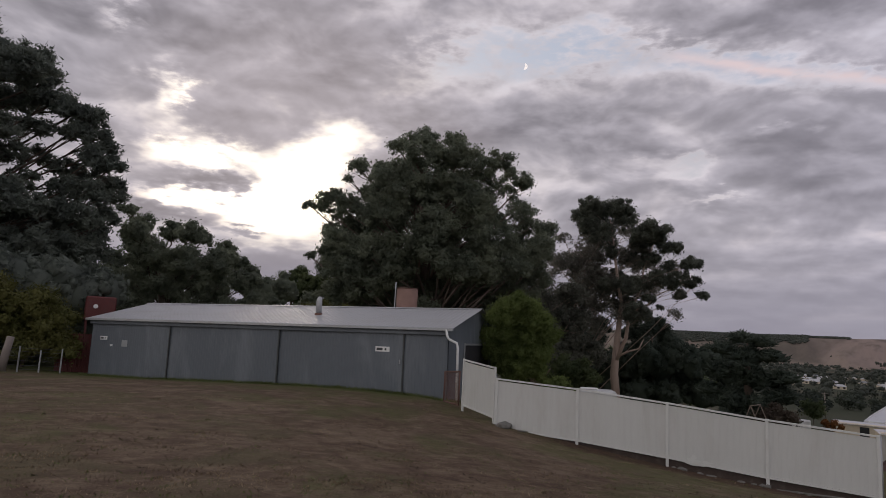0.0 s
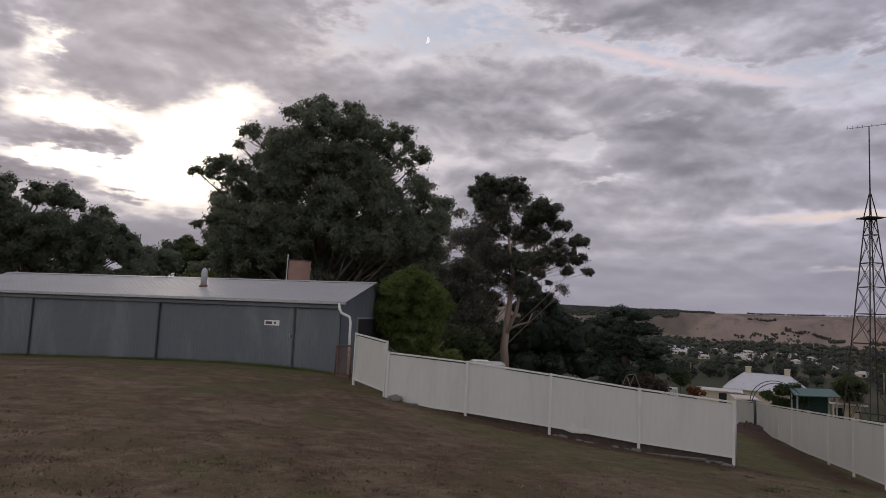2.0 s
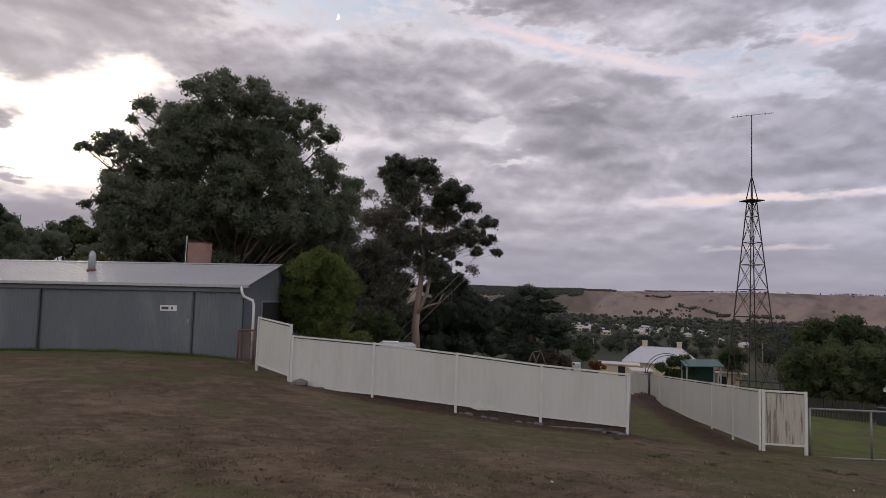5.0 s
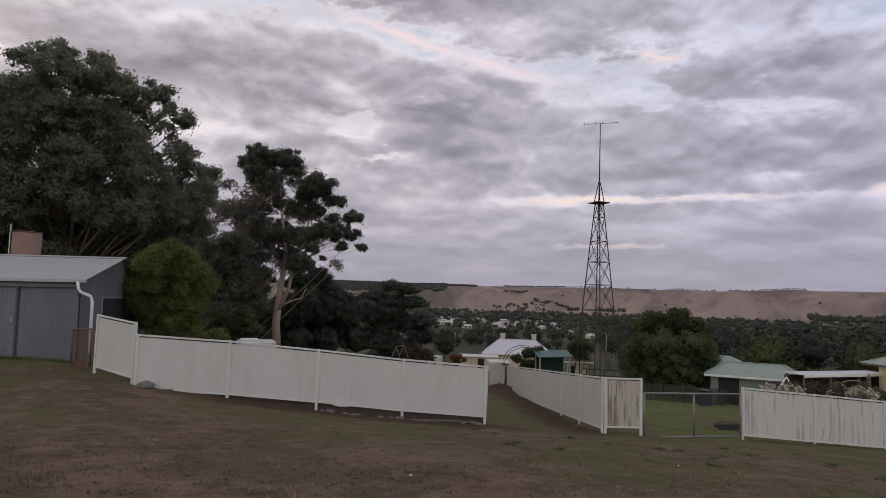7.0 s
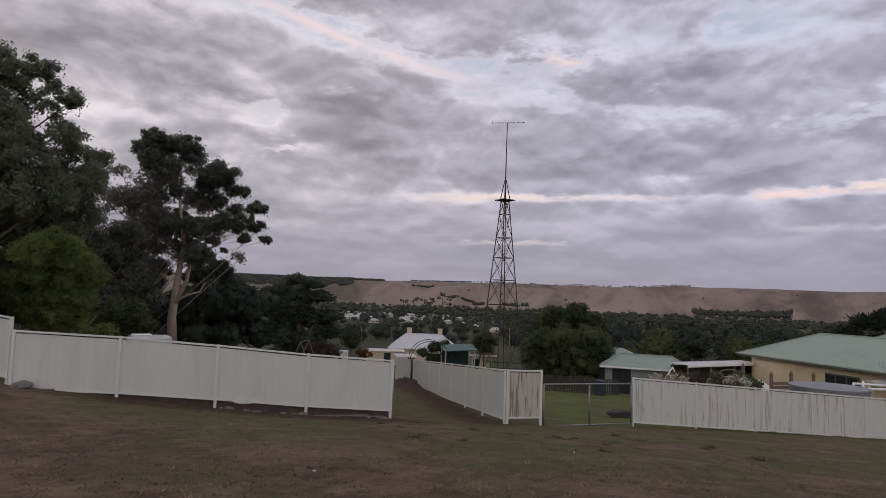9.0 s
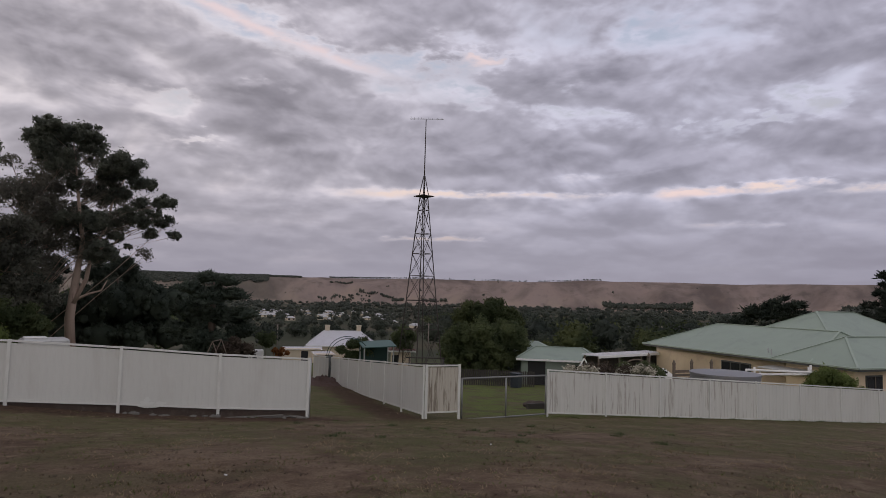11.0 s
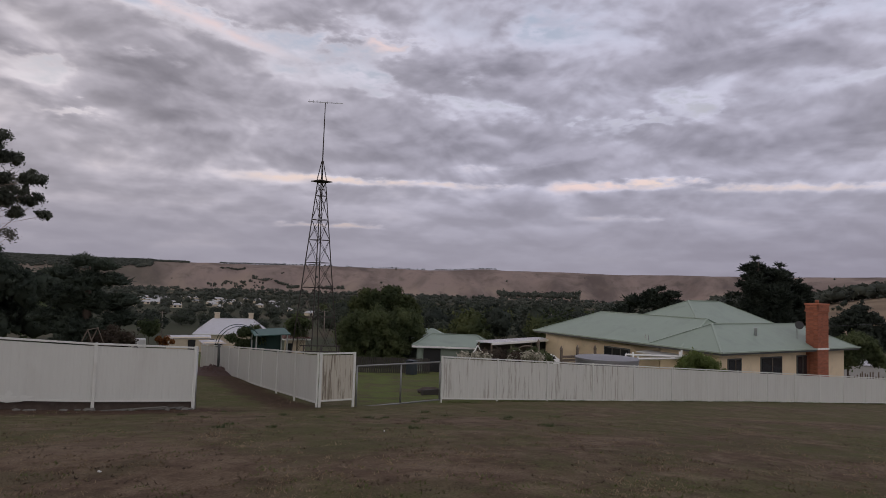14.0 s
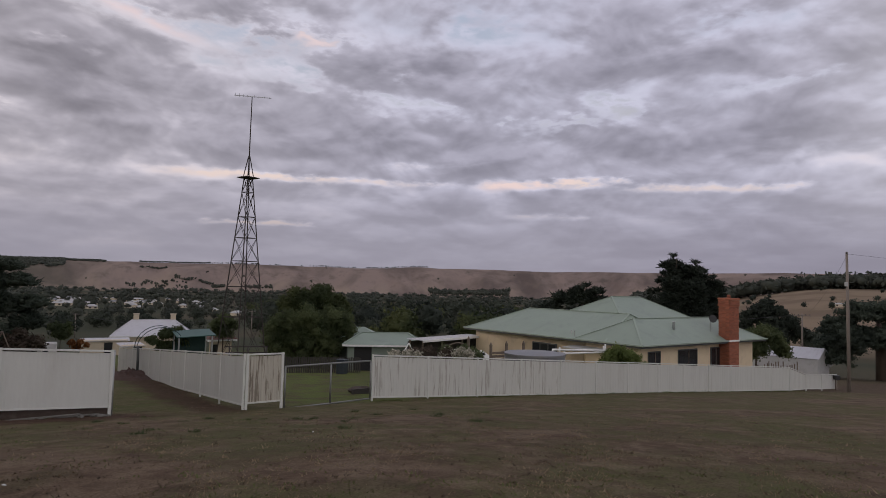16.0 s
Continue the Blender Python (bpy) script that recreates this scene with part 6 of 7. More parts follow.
grass_stuff("dry_grass", "short dry straw-coloured grass over the slope", scatter(13500, -45, 108, 3.5, 22, 0.07, 1.0, (2.6, 40, 0.1)), MAT["straw"], 1, 0.034, 9, 0.011)
grass_stuff("faded_grass", "short grey-brown withered grass over the slope", scatter(5500, -45, 108, 3.5, 22, 0.08, 1.0, (2.2, 50, 0.1)), MAT["withered"], 6, 0.034, 8, 0.011)
grass_stuff("green_grass", "sparse green grass tufts over the slope", scatter(7000, -45, 108, 3.5, 24, 0.08, 1.0, (3.2, 60, 0.15)), MAT["grass"], 2, 0.034, 7, 0.010)
grass_stuff("dark_tufts", "small dark withered tufts over the slope", scatter(2600, -45, 108, 5.0, 22, 0.035, 1.0, (2.0, 70, 0.0)), MAT["bark_leaf"], 8, 0.03, 7, 0.010)
# darker tufts in the lane mouth
a, d = np.radians(rg.uniform(36, 72, 26)), rg.uniform(12, 18.5, 26)
grass_stuff("weed_tufts", "dark green weed tufts in the lane mouth", (d * np.sin(a), d * np.cos(a), np.full(26, 0.07), rg.uniform(0.5, 1.1, 26)), MAT["mid"], 3, 0.08, 50, 0.01)
s = rg.uniform(0, 32, 500)
grass_stuff("fence_grass", "longer green grass along the fence foot", (19.6 + 0.8616 * s - 0.5075 * rg.uniform(-0.1, 0.35, 500), 10.7 - 0.5075 * s - 0.8616 * rg.uniform(-0.1, 0.35, 500), np.full(500, 0.06), rg.uniform(0.4, 1.2, 500)), MAT["grass"], 4, 0.09, 12)
s = rg.uniform(-0.5, 18, 700)
grass_stuff("shed_grass", "longer green grass along the shed foot", (2.86 - 0.896 * s - 0.446 * rg.uniform(0.0, 1.0, 700), 24.0 + 0.446 * s - 0.896 * rg.uniform(0.0, 1.0, 700), np.full(700, 0.09), np.full(700, 1.0)), MAT["grass"], 5, 0.12, 16)
for x, y in ((9.4, 6.2), (4.6, 6.6)):
    t = thing("litter", "small white scrap lying on the grass", "litter", (x, y, level(x, y) + 0.03), rng.uniform(0, 90))
    part("scrap", box(bmesh.new(), (0, 0, 0.0), (0.05, 0.025, 0.012), None, 0.004), MAT["shed_white"], t)

# ---- left of the shed: wire fence, red tank and rusty screen ----
def wire_fence():
    x, y = at_angle(-28.4, 33.5)
    w = thing("wire_fence", "old post and wire mesh fence with a leaning strainer post", "fence", (x, y, level(x, y)))
    P = lambda az, d: Vector((at_angle(az, d)[0] - x, at_angle(az, d)[1] - y, level(*at_angle(az, d)) - level(x, y)))
    bm = bmesh.new()
    a = P(-28.42, 33.5)
    tube(bm, [a + Vector((-0.1, 0, -0.2)), a + Vector((0, 0, 0.8)), a + Vector((0.12, 0, 1.5))], [0.17, 0.16, 0.15], 9)
    part("strainer_post", bm, MAT["pole"], w)
    spots = [(-27.57, 33.7), (-26.2, 34.0), (-24.8, 34.4)]
    for az, d in spots:
        bm = bmesh.new()
        p = P(az, d)
        box(bm, p + Vector((0, 0, 0.5)), (0.05, 0.05, 1.25 if az != -26.2 else 1.0))
        part("post", bm, MAT["galv"], w)
    for z in (0.12, 0.3, 0.5, 0.7, 0.9, 1.05):
        bm = bmesh.new()
        for p, q in zip([(-36, 33.0), (-28.42, 33.5)] + spots, [(-28.42, 33.5)] + spots):
            tube(bm, [P(*p) + Vector((0, 0, z)), P(*q) + Vector((0, 0, z))], [0.006, 0.006], 4, False)
        part("wire", bm, MAT["wire"], w)


wire_fence()
x, y = at_angle(-22.6, 40)
t = thing("water_tank", "faded red steel tank on a stand behind the shed", "tank", (x, y, level(x, y)), 25)
ztop = EYE + 40 * math.tan(radians(1.75)) - level(x, y)
bm = bmesh.new()
box(bm, (0, 0, ztop - 0.65), (1.5, 1.3, 1.3), None, 0.06)
part("tank_body", bm, MAT["red"], t)
for sx, sy in ((1, 1), (-1, 1), (1, -1), (-1, -1)):
    bm = bmesh.new()
    box(bm, (sx * 0.62, sy * 0.5, (ztop - 1.3) / 2 - 0.1), (0.1, 0.1, ztop - 1.1))
    part("leg", bm, MAT["red"], t)
bm = bmesh.new()
tube(bm, [(-0.25, -0.66, ztop - 0.55), (-0.25, -0.70, ztop - 0.55)], [0.12, 0.11], 14)
part("gauge", bm, MAT["white"], t)
x, y = at_angle(-24.0, 36.5)
t = thing("screen", "dark rusty red sheet screen beside the shed", "screen", (x, y, level(x, y)), 24)
bm = bmesh.new()
ribbed(bm, (-0.75, 0, -0.2), (1.5, 0, 0), (0, 0, 2.1), 9, 0.02, 0.02, up=(0, -1, 0))
part("sheet", bm, MAT["red"], t)
bm = bmesh.new()
box(bm, (-0.75, 0.05, 0.9), (0.08, 0.08, 2.3))
part("post", bm, MAT["red"], t)

# dark undergrowth that closes the view between the trees behind the shed
SCRUB = [(-9, 3.4, 1.8), (-7, 4.8, 1.8), (-5, 4.0, 1.9), (-3, 5.2, 1.9), (-1, 4.4, 1.9), (1, 5.6, 1.9), (3, 4.8, 1.9), (5, 5.4, 1.9), (7, 4.4, 1.9), (9, 4.8, 1.9), (-8, 1, 1.8), (-4, 1, 1.8), (0, 1, 1.8), (4, 1, 1.8), (8, 1, 1.8)]
tree("scrub", "dense dark scrub growing behind the shed", at_angle(3.5, 56), 3.5, SCRUB, [(0, -3, 0.12), (0, 1, 0.08), (0, 3, 0.03)], MAT["gum"], MAT["bark"], 31, size=0.143, limbs=False, category="scrub", cover=4.0, heart=0.8, core=0.85)
tree("scrub", "dense dark scrub growing under the pine", at_angle(-17.0, 66), -17.0, [(a * 1.15, h + 0.6, r * 1.1) for a, h, r in SCRUB], [(0, -3, 0.12), (0, 1, 0.08), (0, 3, 0.03)], MAT["gum"], MAT["bark"], 32, size=0.156, limbs=False, category="scrub", cover=4.0, heart=0.8, core=0.85)
tree("scrub", "dark shrubs at the foot of the pine", at_angle(-30.0, 44), -30.0, [(a * 0.6, h * 0.7 - 0.2, r) for a, h, r in SCRUB], [(0, -3, 0.12), (0, 1, 0.08), (0, 2, 0.03)], MAT["pine"], MAT["bark"], 33, size=0.13, limbs=False, category="scrub", cover=4.0, heart=0.8, core=0.85)
tree("bush", "yellow-green garden bush beyond the shed roof", at_angle(-4.6, 42), -4.6, [(-1.2, 2.5, 0.8), (0, 2.8, 0.8), (1.2, 2.5, 0.8), (-2.2, 2.0, 0.8), (0, 1.4, 1.4), (2.0, 1.8, 0.8)], [(0, -2, 0.1), (0, 1, 0.06), (0, 2, 0.03)], MAT["yellow"], MAT["bark"], 34, size=0.0675, limbs=False, category="shrub")
tree("scrub", "dark low trees down the slope behind the fence", at_angle(26.0, 72), 26.0, [(a * 0.72, h * 0.8 - 3.9, r * 1.1) for a, h, r in SCRUB], [(0, -6, 0.12), (0, -2, 0.08), (0, 0, 0.03)], MAT["cypress"], MAT["bark"], 35, size=0.143, limbs=False, category="scrub", cover=4.0, heart=0.8, core=0.85)
tree("bush", "bare brown bush behind the fence", at_angle(33.8, 52), 33.8, [(0, -2.7, 0.8), (-0.8, -3.3, 0.8), (0.8, -3.2, 0.9), (0, -3.8, 1.2)], [(0, -6, 0.06), (0, -3, 0.03)], MAT["bark_leaf"], MAT["bark"], 36, size=0.054, limbs=False, category="shrub")

# ---- behind the first fence: caravan, swing frame ----
x, y = at_angle(19.9, 46)
t = thing("caravan", "white caravan with a rounded roof behind the fence", "caravan", (x, y, level(x, y)), -12)
bm = bmesh.new()
zt = EYE - 3.22 - level(x, y)
box(bm, (0, 0, (zt + 0.4) / 2), (2.5, 1.9, zt - 0.4), None, 0.12)
part("body", bm, MAT["shed_white"], t)
bm = bmesh.new()
box(bm, (-0.5, 0, EYE - 3.16 - level(x, y)), (1.2, 0.7, 0.12), None, 0.05)
part("roof_hatch", bm, MAT["white"], t)
for sx in (-0.4, 0.4):
    bm = bmesh.new()
    tube(bm, [(sx, -0.97, 0.3), (sx, -0.75, 0.3)], [0.3, 0.3], 14)
    part("wheel", bm, MAT["black"], t)
bm = bmesh.new()
box(bm, (0.2, -0.953, 0.62), (1.1, 0.02, 0.22))
part("window", bm, MAT["glass"], t)

x, y = at_angle(32.4, 50)
t = thing("swing_frame", "bare metal swing frame standing on the lawn", "swing", (x, y, level(x, y)), 40)
zt = EYE - 50 * math.tan(radians(4.3)) - level(x, y)
for s in (-1.0, 1.0):
    for w in (-0.75, 0.75):
        bm = bmesh.new()
        tube(bm, [(s, w, -0.05), (s, 0, zt)], [0.035, 0.035], 6)
        part("leg", bm, MAT["timber"], t)
bm = bmesh.new()
tube(bm, [(-1.1, 0, zt), (1.1, 0, zt)], [0.035, 0.035], 6)
part("top_bar", bm, MAT["timber"], t)

# ---- down the lane: white-roofed cottage, lean-tos, shade house ----
def gable_or_hip(label, az, dist, width, depth, turn, eave_rel, ridge_rel, inset, wall_mat, roof_mat, chimneys=(), windows=(), name="house", category="house"):
    x, y = at_angle(az, dist)
    z0 = level(x, y)
    h = thing(name, label, category, (x, y, z0), turn)
    e, r = EYE + eave_rel - z0, EYE + ridge_rel - z0
    bm = bmesh.new()
    box(bm, (0, 0, e / 2 - 0.25), (width - 0.7, depth - 0.7, e + 0.5))
    part("wall", bm, wall_mat, h)
    bm = bmesh.new()
    hips = hip_roof(bm, -width / 2, width / 2, -depth / 2, depth / 2, e, r, "x", 0.06, -width / 2 + inset, width / 2 - inset)
    roof = part("roof", bm, roof_mat, h)
    for p, q in hips:
        bm = bmesh.new()
        beam(bm, Vector(p) + Vector((0, 0, 0.02)), Vector(q) + Vector((0, 0, 0.02)), 0.16, 0.05)
        part("ridge_cap", bm, roof_mat, roof)
    bm = bmesh.new()
    for a, b in (((-width / 2, -depth / 2), (width / 2, -depth / 2)), ((-width / 2, -depth / 2), (-width / 2, depth / 2)), ((width / 2, -depth / 2), (width / 2, depth / 2))):
        beam(bm, (*a, e - 0.08), (*b, e - 0.08), 0.06, 0.14)
    part("fascia", bm, MAT["white"], h)
    for cx in chimneys:
        bm = bmesh.new()
        box(bm, (cx, 0.2, r + 0.25), (0.75, 0.55, 1.3), None, 0.02)
        box(bm, (cx, 0.2, r + 0.84), (0.88, 0.66, 0.14), None, 0.02)
        part("chimney", bm, MAT["cream"], h, "cream rendered chimney")
    for wx, ww in windows:
        bm = bmesh.new()
        box(bm, (wx, -depth / 2 + 0.34, e * 0.5), (ww, 0.05, 1.2))
        part("window", bm, MAT["glass"], h)
    return h


gable_or_hip("old cottage with whitewashed hipped iron roof and two cream chimneys", 42.85, 105, 11.0, 9.0, -44, -8.35, -6.25, 2.6, MAT["cream"], MAT["white_roof"], (-2.4, 2.7), ((-3, 1.1), (2.5, 1.1)))
for label, az, d, w, dp, turn, zr in (("low outbuilding with a pale skillion roof", 39.4, 88, 5.4, 3.0, -40, -7.55), ("low shed with a pale blue-white roof", 41.3, 80, 2.6, 3.2, -30, -7.45)):
    x, y = at_angle(az, d)
    z0 = level(x, y)
    t = thing("outbuilding", label, "shed", (x, y, z0), turn)
    e = EYE + zr - z0
    part("wall", box(bmesh.new(), (0, 0, e / 2 - 0.3), (w - 0.3, dp - 0.3, e + 0.4)), MAT["cream"], t)
    bm = bmesh.new()
    ribbed(bm, (-w / 2, -dp / 2, e - 0.18), (w, 0, 0), (0, dp, 0.16), 24, 0.03, 0.02, up=(0, 0, 1))
    part("roof", bm, MAT["white_roof"], t)
    part("door", box(bmesh.new(), (0.4, -dp / 2 + 0.13, e * 0.42), (0.9, 0.05, e * 0.8)), MAT["dark"], t)
x, y = at_angle(35.0, 62)
t = thing("trailer", "white box trailer parked beyond the fence", "trailer", (x, y, level(x, y)), -35)
part("box_body", box(bmesh.new(), (0, 0, 0.75), (2.6, 1.5, 0.8), None, 0.05), MAT["white"], t)
for sx in (-0.5, 0.5):
    bm = bmesh.new()
    tube(bm, [(sx, -0.8, 0.3), (sx, -0.6, 0.3)], [0.3, 0.3], 12)
    part("wheel", bm, MAT["black"], t)
tree("bush", "orange-flowering shrub by the lane", at_angle(37.5, 60), 37.5, [(-0.4, -3.85, 0.28), (0.3, -3.85, 0.28), (0, -4.2, 0.5), (0.7, -4.1, 0.25)], [(0, -6, 0.05), (0, -3.4, 0.02)], MAT["orange"], MAT["bark"], 41, size=0.045, limbs=False, category="shrub")
tree("bush", "white-flowering dark shrub by the lane", at_angle(36.4, 62), 36.4, [(-0.5, -2.8, 0.6), (0.5, -2.8, 0.6), (0, -3.4, 0.9)], [(0, -6, 0.05), (0, -3.4, 0.02)], MAT["mid"], MAT["bark"], 42, size=0.054, limbs=False, category="shrub")


def shade_house():
    x, y = at_angle(45.4, 46)
    z0 = level(x, y)
    turn = -38
    s = thing("shade_house", "garden shade house with green cloth roof and arched hoop", "shelter", (x, y, z0), turn)
    e = EYE - 3.66 - z0
    for px, py in ((-0.5, -1.3), (1.55, -1.3), (-0.5, 1.3), (1.55, 1.3)):
        bm = bmesh.new()
        box(bm, (px, py, e / 2 - 0.1), (0.09, 0.09, e + 0.2), None, 0.01)
        part("post", bm, MAT["galv"], s)
    bm = bmesh.new()
    solid(bm, [(-0.65, -1.5, e - 0.10), (1.75, -1.5, e + 0.02), (1.75, 1.5, e + 0.22), (-0.65, 1.5, e + 0.1)], 0.05)
    part("cloth_roof", bm, MAT["shade_light"], s, "faded green sheet roof")
    bm = bmesh.new()
    box(bm, (0.5, 1.35, e / 2), (2.2, 0.04, e))
    part("cloth_wall", bm, MAT["shade"], s)
    for k, dy in enumerate((-0.9, 0.9)):
        bm = bmesh.new()
        pts = [(-1.5 + 1.45 * math.cos(a), dy, e - 0.90 + 1.4 * math.sin(a)) for a in np.linspace(math.pi, 0.1, 14)]
        tube(bm, pts, [0.022] * 14, 6)
        part("hoop", bm, MAT["shade"], s)


shade_house()
tree("bush", "dark plants growing under the shade house hoop", at_angle(43.7, 48), 43.7, [(-0.6, -2.7, 0.4), (0.1, -2.3, 0.42), (0.8, -2.2, 0.45), (1.2, -2.8, 0.5), (0.2, -3.2, 0.8)], [(0, -5, 0.05), (0, -2, 0.02)], MAT["mid"], MAT["bark"], 43, size=0.045, limbs=False, category="shrub")
gable_or_hip("small cream garden shed near the mast", 48.2, 55, 2.2, 2.4, -40, -4.75, -4.35, 0.6, MAT["cream"], MAT["rust"], name="garden_shed", category="shed", windows=((-0.6, 0.5),))
tree("tree", "small brown-green bushy tree by the mast", at_angle(48.4, 53), 48.4, [(0, -1.6, 0.6), (-0.6, -2.0, 0.7), (0.6, -2.0, 0.7), (0, -2.6, 0.9)], [(0, -6, 0.07), (0, -3, 0.05), (0, -2, 0.02)], MAT["mid"], MAT["bark"], 44, size=0.054)
# low rusty pipe frame and a covered stack beside the mast
x, y = at_angle(51.4, 34)
t = thing("stock_rack", "low dark pipe rack behind the lane fence", "rack", (x, y, level(x, y)), -50)
zt = EYE - 34 * math.tan(radians(5.62)) - level(x, y)
for sx in (-1.4, -0.5, 0.4):
    bm = bmesh.new()
    tube(bm, [(sx, 0, -0.1), (sx, 0, zt)], [0.035, 0.035], 6)
    part("upright", bm, MAT["mast"], t)
for z in (zt, zt - 0.3):
    bm = bmesh.new()
    tube(bm, [(-1.6, 0, z), (0.5, 0, z)], [0.03, 0.03], 6)
    part("rail", bm, MAT["mast"], t)
# ---- the yard: green shed, carport, car, plants behind the long fence ----
def green_shed():
    h = gable_or_hip("pale green shed with two-level metal roof", 62.3, 50, 6.2, 4.4, -62.3, -4.55, -3.80, 1.3, MAT["green_wall"], MAT["green_roof"], name="green_shed", category="shed")
    z0 = level(*at_angle(62.3, 50))
    e = EYE - 4.35 - z0
    bm = bmesh.new()
    hip_roof(bm, -4.6, -0.4, 1.9, 5.3, e, EYE - 3.62 - z0, "x", 0.06, -4.2, -1.7)
    part("upper_roof", bm, MAT["green_roof"], h)
    part("upper_wall", box(bmesh.new(), (-2.5, 3.6, e / 2 - 0.25), (3.6, 2.9, e + 0.5)), MAT["green_wall"], h)
    # the doorway is a dark sheet in place of the shade inside
    part("doorway", box(bmesh.new(), (-1.6, -1.87, 0.95), (1.3, 0.04, 2.0)), MAT["dark"], h)
    part("window", box(bmesh.new(), (1.5, -1.87, 1.35), (0.9, 0.05, 0.8)), MAT["glass"], h)


green_shed()
x, y = 43.7, 17.3
z0 = level(x, y)
t = thing("carport", "open carport with a flat pale metal roof", "carport", (x, y, z0), -16)
e = EYE - 3.86 - z0
bm = bmesh.new()
ribbed(bm, (-3.4, 0.0, e), (7.3, 0, 0), (0, 1.5, 0.02), 38, 0.025, 0.02, up=(0, 0, 1))
part("roof", bm, MAT["white_roof"], t)
part("fascia", box(bmesh.new(), (0.25, -0.03, e - 0.07), (7.3, 0.04, 0.17), None, 0.008), MAT["white"], t)
for px, py in ((-3.2, 0.15), (-1.0, 0.15), (1.4, 0.15), (3.7, 0.15), (-3.2, 1.35), (3.7, 1.35)):
    part("post", box(bmesh.new(), (px, py, e / 2 - 0.1), (0.09, 0.09, e + 0.1)), MAT["timber"], t)
# dark back and side sheets added for the shade under the roof
part("back_wall", box(bmesh.new(), (0.25, 1.45, e / 2 - 0.1), (7.1, 0.05, e - 0.1)), MAT["pale_dark"], t)
part("side_wall", box(bmesh.new(), (3.84, 0.75, e / 2 - 0.1), (0.05, 1.3, e - 0.1)), MAT["pale_dark"], t)


def parked_car(label, place, turn, paint, scale=1.0):
    x, y = place
    c = thing("car", label, "car", (x, y, level(x, y)), turn)
    prof = [(-2.1, 0.35), (-2.15, 0.75), (-1.9, 0.95), (-1.15, 1.0), (-0.6, 1.42), (0.75, 1.45), (1.35, 1.02), (2.05, 0.9), (2.15, 0.6), (2.1, 0.35)]
    bm = bmesh.new()
    rows = []
    for s in (-0.82, 0.82):
        rows.append([bm.verts.new((px, s * (0.86 if pz > 1.1 else 1.0), pz)) for px, pz in prof])
    n = len(prof)
    for i in range(n):
        bm.faces.new((rows[0][i], rows[0][(i + 1) % n], rows[1][(i + 1) % n], rows[1][i]))
    bm.faces.new(rows[0][::-1])
    bm.faces.new(rows[1])
    bmesh.ops.bevel(bm, geom=bm.edges[:], offset=0.05, segments=2, affect="EDGES")
    part("body", bm, paint, c)
    for s in (-1, 1):
        for a, b in (((-1.0, 1.02), (-0.05, 1.36)), ((0.05, 1.36), (1.15, 1.02))):
            bm = bmesh.new()
            lo, hi = min(a[1], b[1]), max(a[1], b[1])
            x_lo, x_hi = (a[0], b[0])
            y_s = s * 0.80
            pts = [(x_lo, y_s, lo), (x_hi, y_s, lo), (x_hi if a[1] < b[1] else x_hi - 0.45, s * 0.735, hi), (x_lo + 0.45 if a[1] < b[1] else x_lo, s * 0.735, hi)]
            solid(bm, pts, 0.02)
            part("side_window", bm, MAT["glass"], c)
        for wx in (-1.35, 1.35):
            bm = bmesh.new()
            tube(bm, [(wx, s * 0.62, 0.31), (wx, s * 0.86, 0.31)], [0.31, 0.31], 16)
            wheel = part("wheel", bm, MAT["black"], c)
            bm = bmesh.new()
            tube(bm, [(wx, s * 0.85, 0.31), (wx, s * 0.875, 0.31)], [0.2, 0.19], 12)
            part("rim", bm, MAT["galv"], wheel)
    for px, nm in ((2.12, "headlight"), (-2.13, "tail_light")):
        for s in (-1, 1):
            part(nm, box(bmesh.new(), (px, s * 0.6, 0.72), (0.06, 0.3, 0.14), None, 0.01), MAT["white"] if px > 0 else MAT["red"], c)
    return c


car = parked_car("white four-wheel-drive car parked beside the carport", at_angle(69.4, 40), -20, MAT["white"])
car.scale = (1.27, 1.27, 1.27)
# white gabled climbing frame
x, y = at_angle(64.5, 33)
z0 = level(x, y)
zt = EYE - 33 * math.tan(radians(5.2)) - z0
t = thing("climbing_frame", "white A-shaped garden frame behind the fence", "frame", (x, y, z0), -35)
for sx in (-1, 1):
    bm = bmesh.new()
    beam(bm, (sx * 1.35, 0, 0.0), (0, 0, zt), 0.05)
    part("leg", bm, MAT["white"], t)
bm = bmesh.new()
beam(bm, (-0.8, 0, zt * 0.55), (0.8, 0, zt * 0.55), 0.05)
part("cross_bar", bm, MAT["white"], t)
tree("bush", "pale-flowering rose bush behind the fence", at_angle(64.2, 27.5), 64.2, [(-0.45, -1.48, 0.26), (0.1, -1.42, 0.24), (0.5, -1.5, 0.24), (0, -1.95, 0.5)], [(0, -4, 0.03), (0, -2, 0.02)], MAT["flower"], MAT["bark"], 51, size=0.027, limbs=False, category="shrub")
tree("bush", "grey-brown clipped bush behind the fence", at_angle(66.5, 28.5), 66.5, [(-0.7, -1.55, 0.34), (0, -1.5, 0.36), (0.7, -1.48, 0.36), (0, -2.0, 0.6)], [(0, -4, 0.04), (0, -2, 0.02)], MAT["bark_leaf"], MAT["bark"], 52, size=0.027, limbs=False, category="shrub")
tree("bush", "cream and green flowering rose bush behind the fence", at_angle(68.8, 28.5), 68.8, [(-0.45, -1.5, 0.26), (0.1, -1.42, 0.28), (0.55, -1.48, 0.26), (0, -1.9, 0.5)], [(0, -4, 0.03), (0, -2, 0.02)], MAT["flower"], MAT["bark"], 53, size=0.0248, limbs=False, category="shrub")
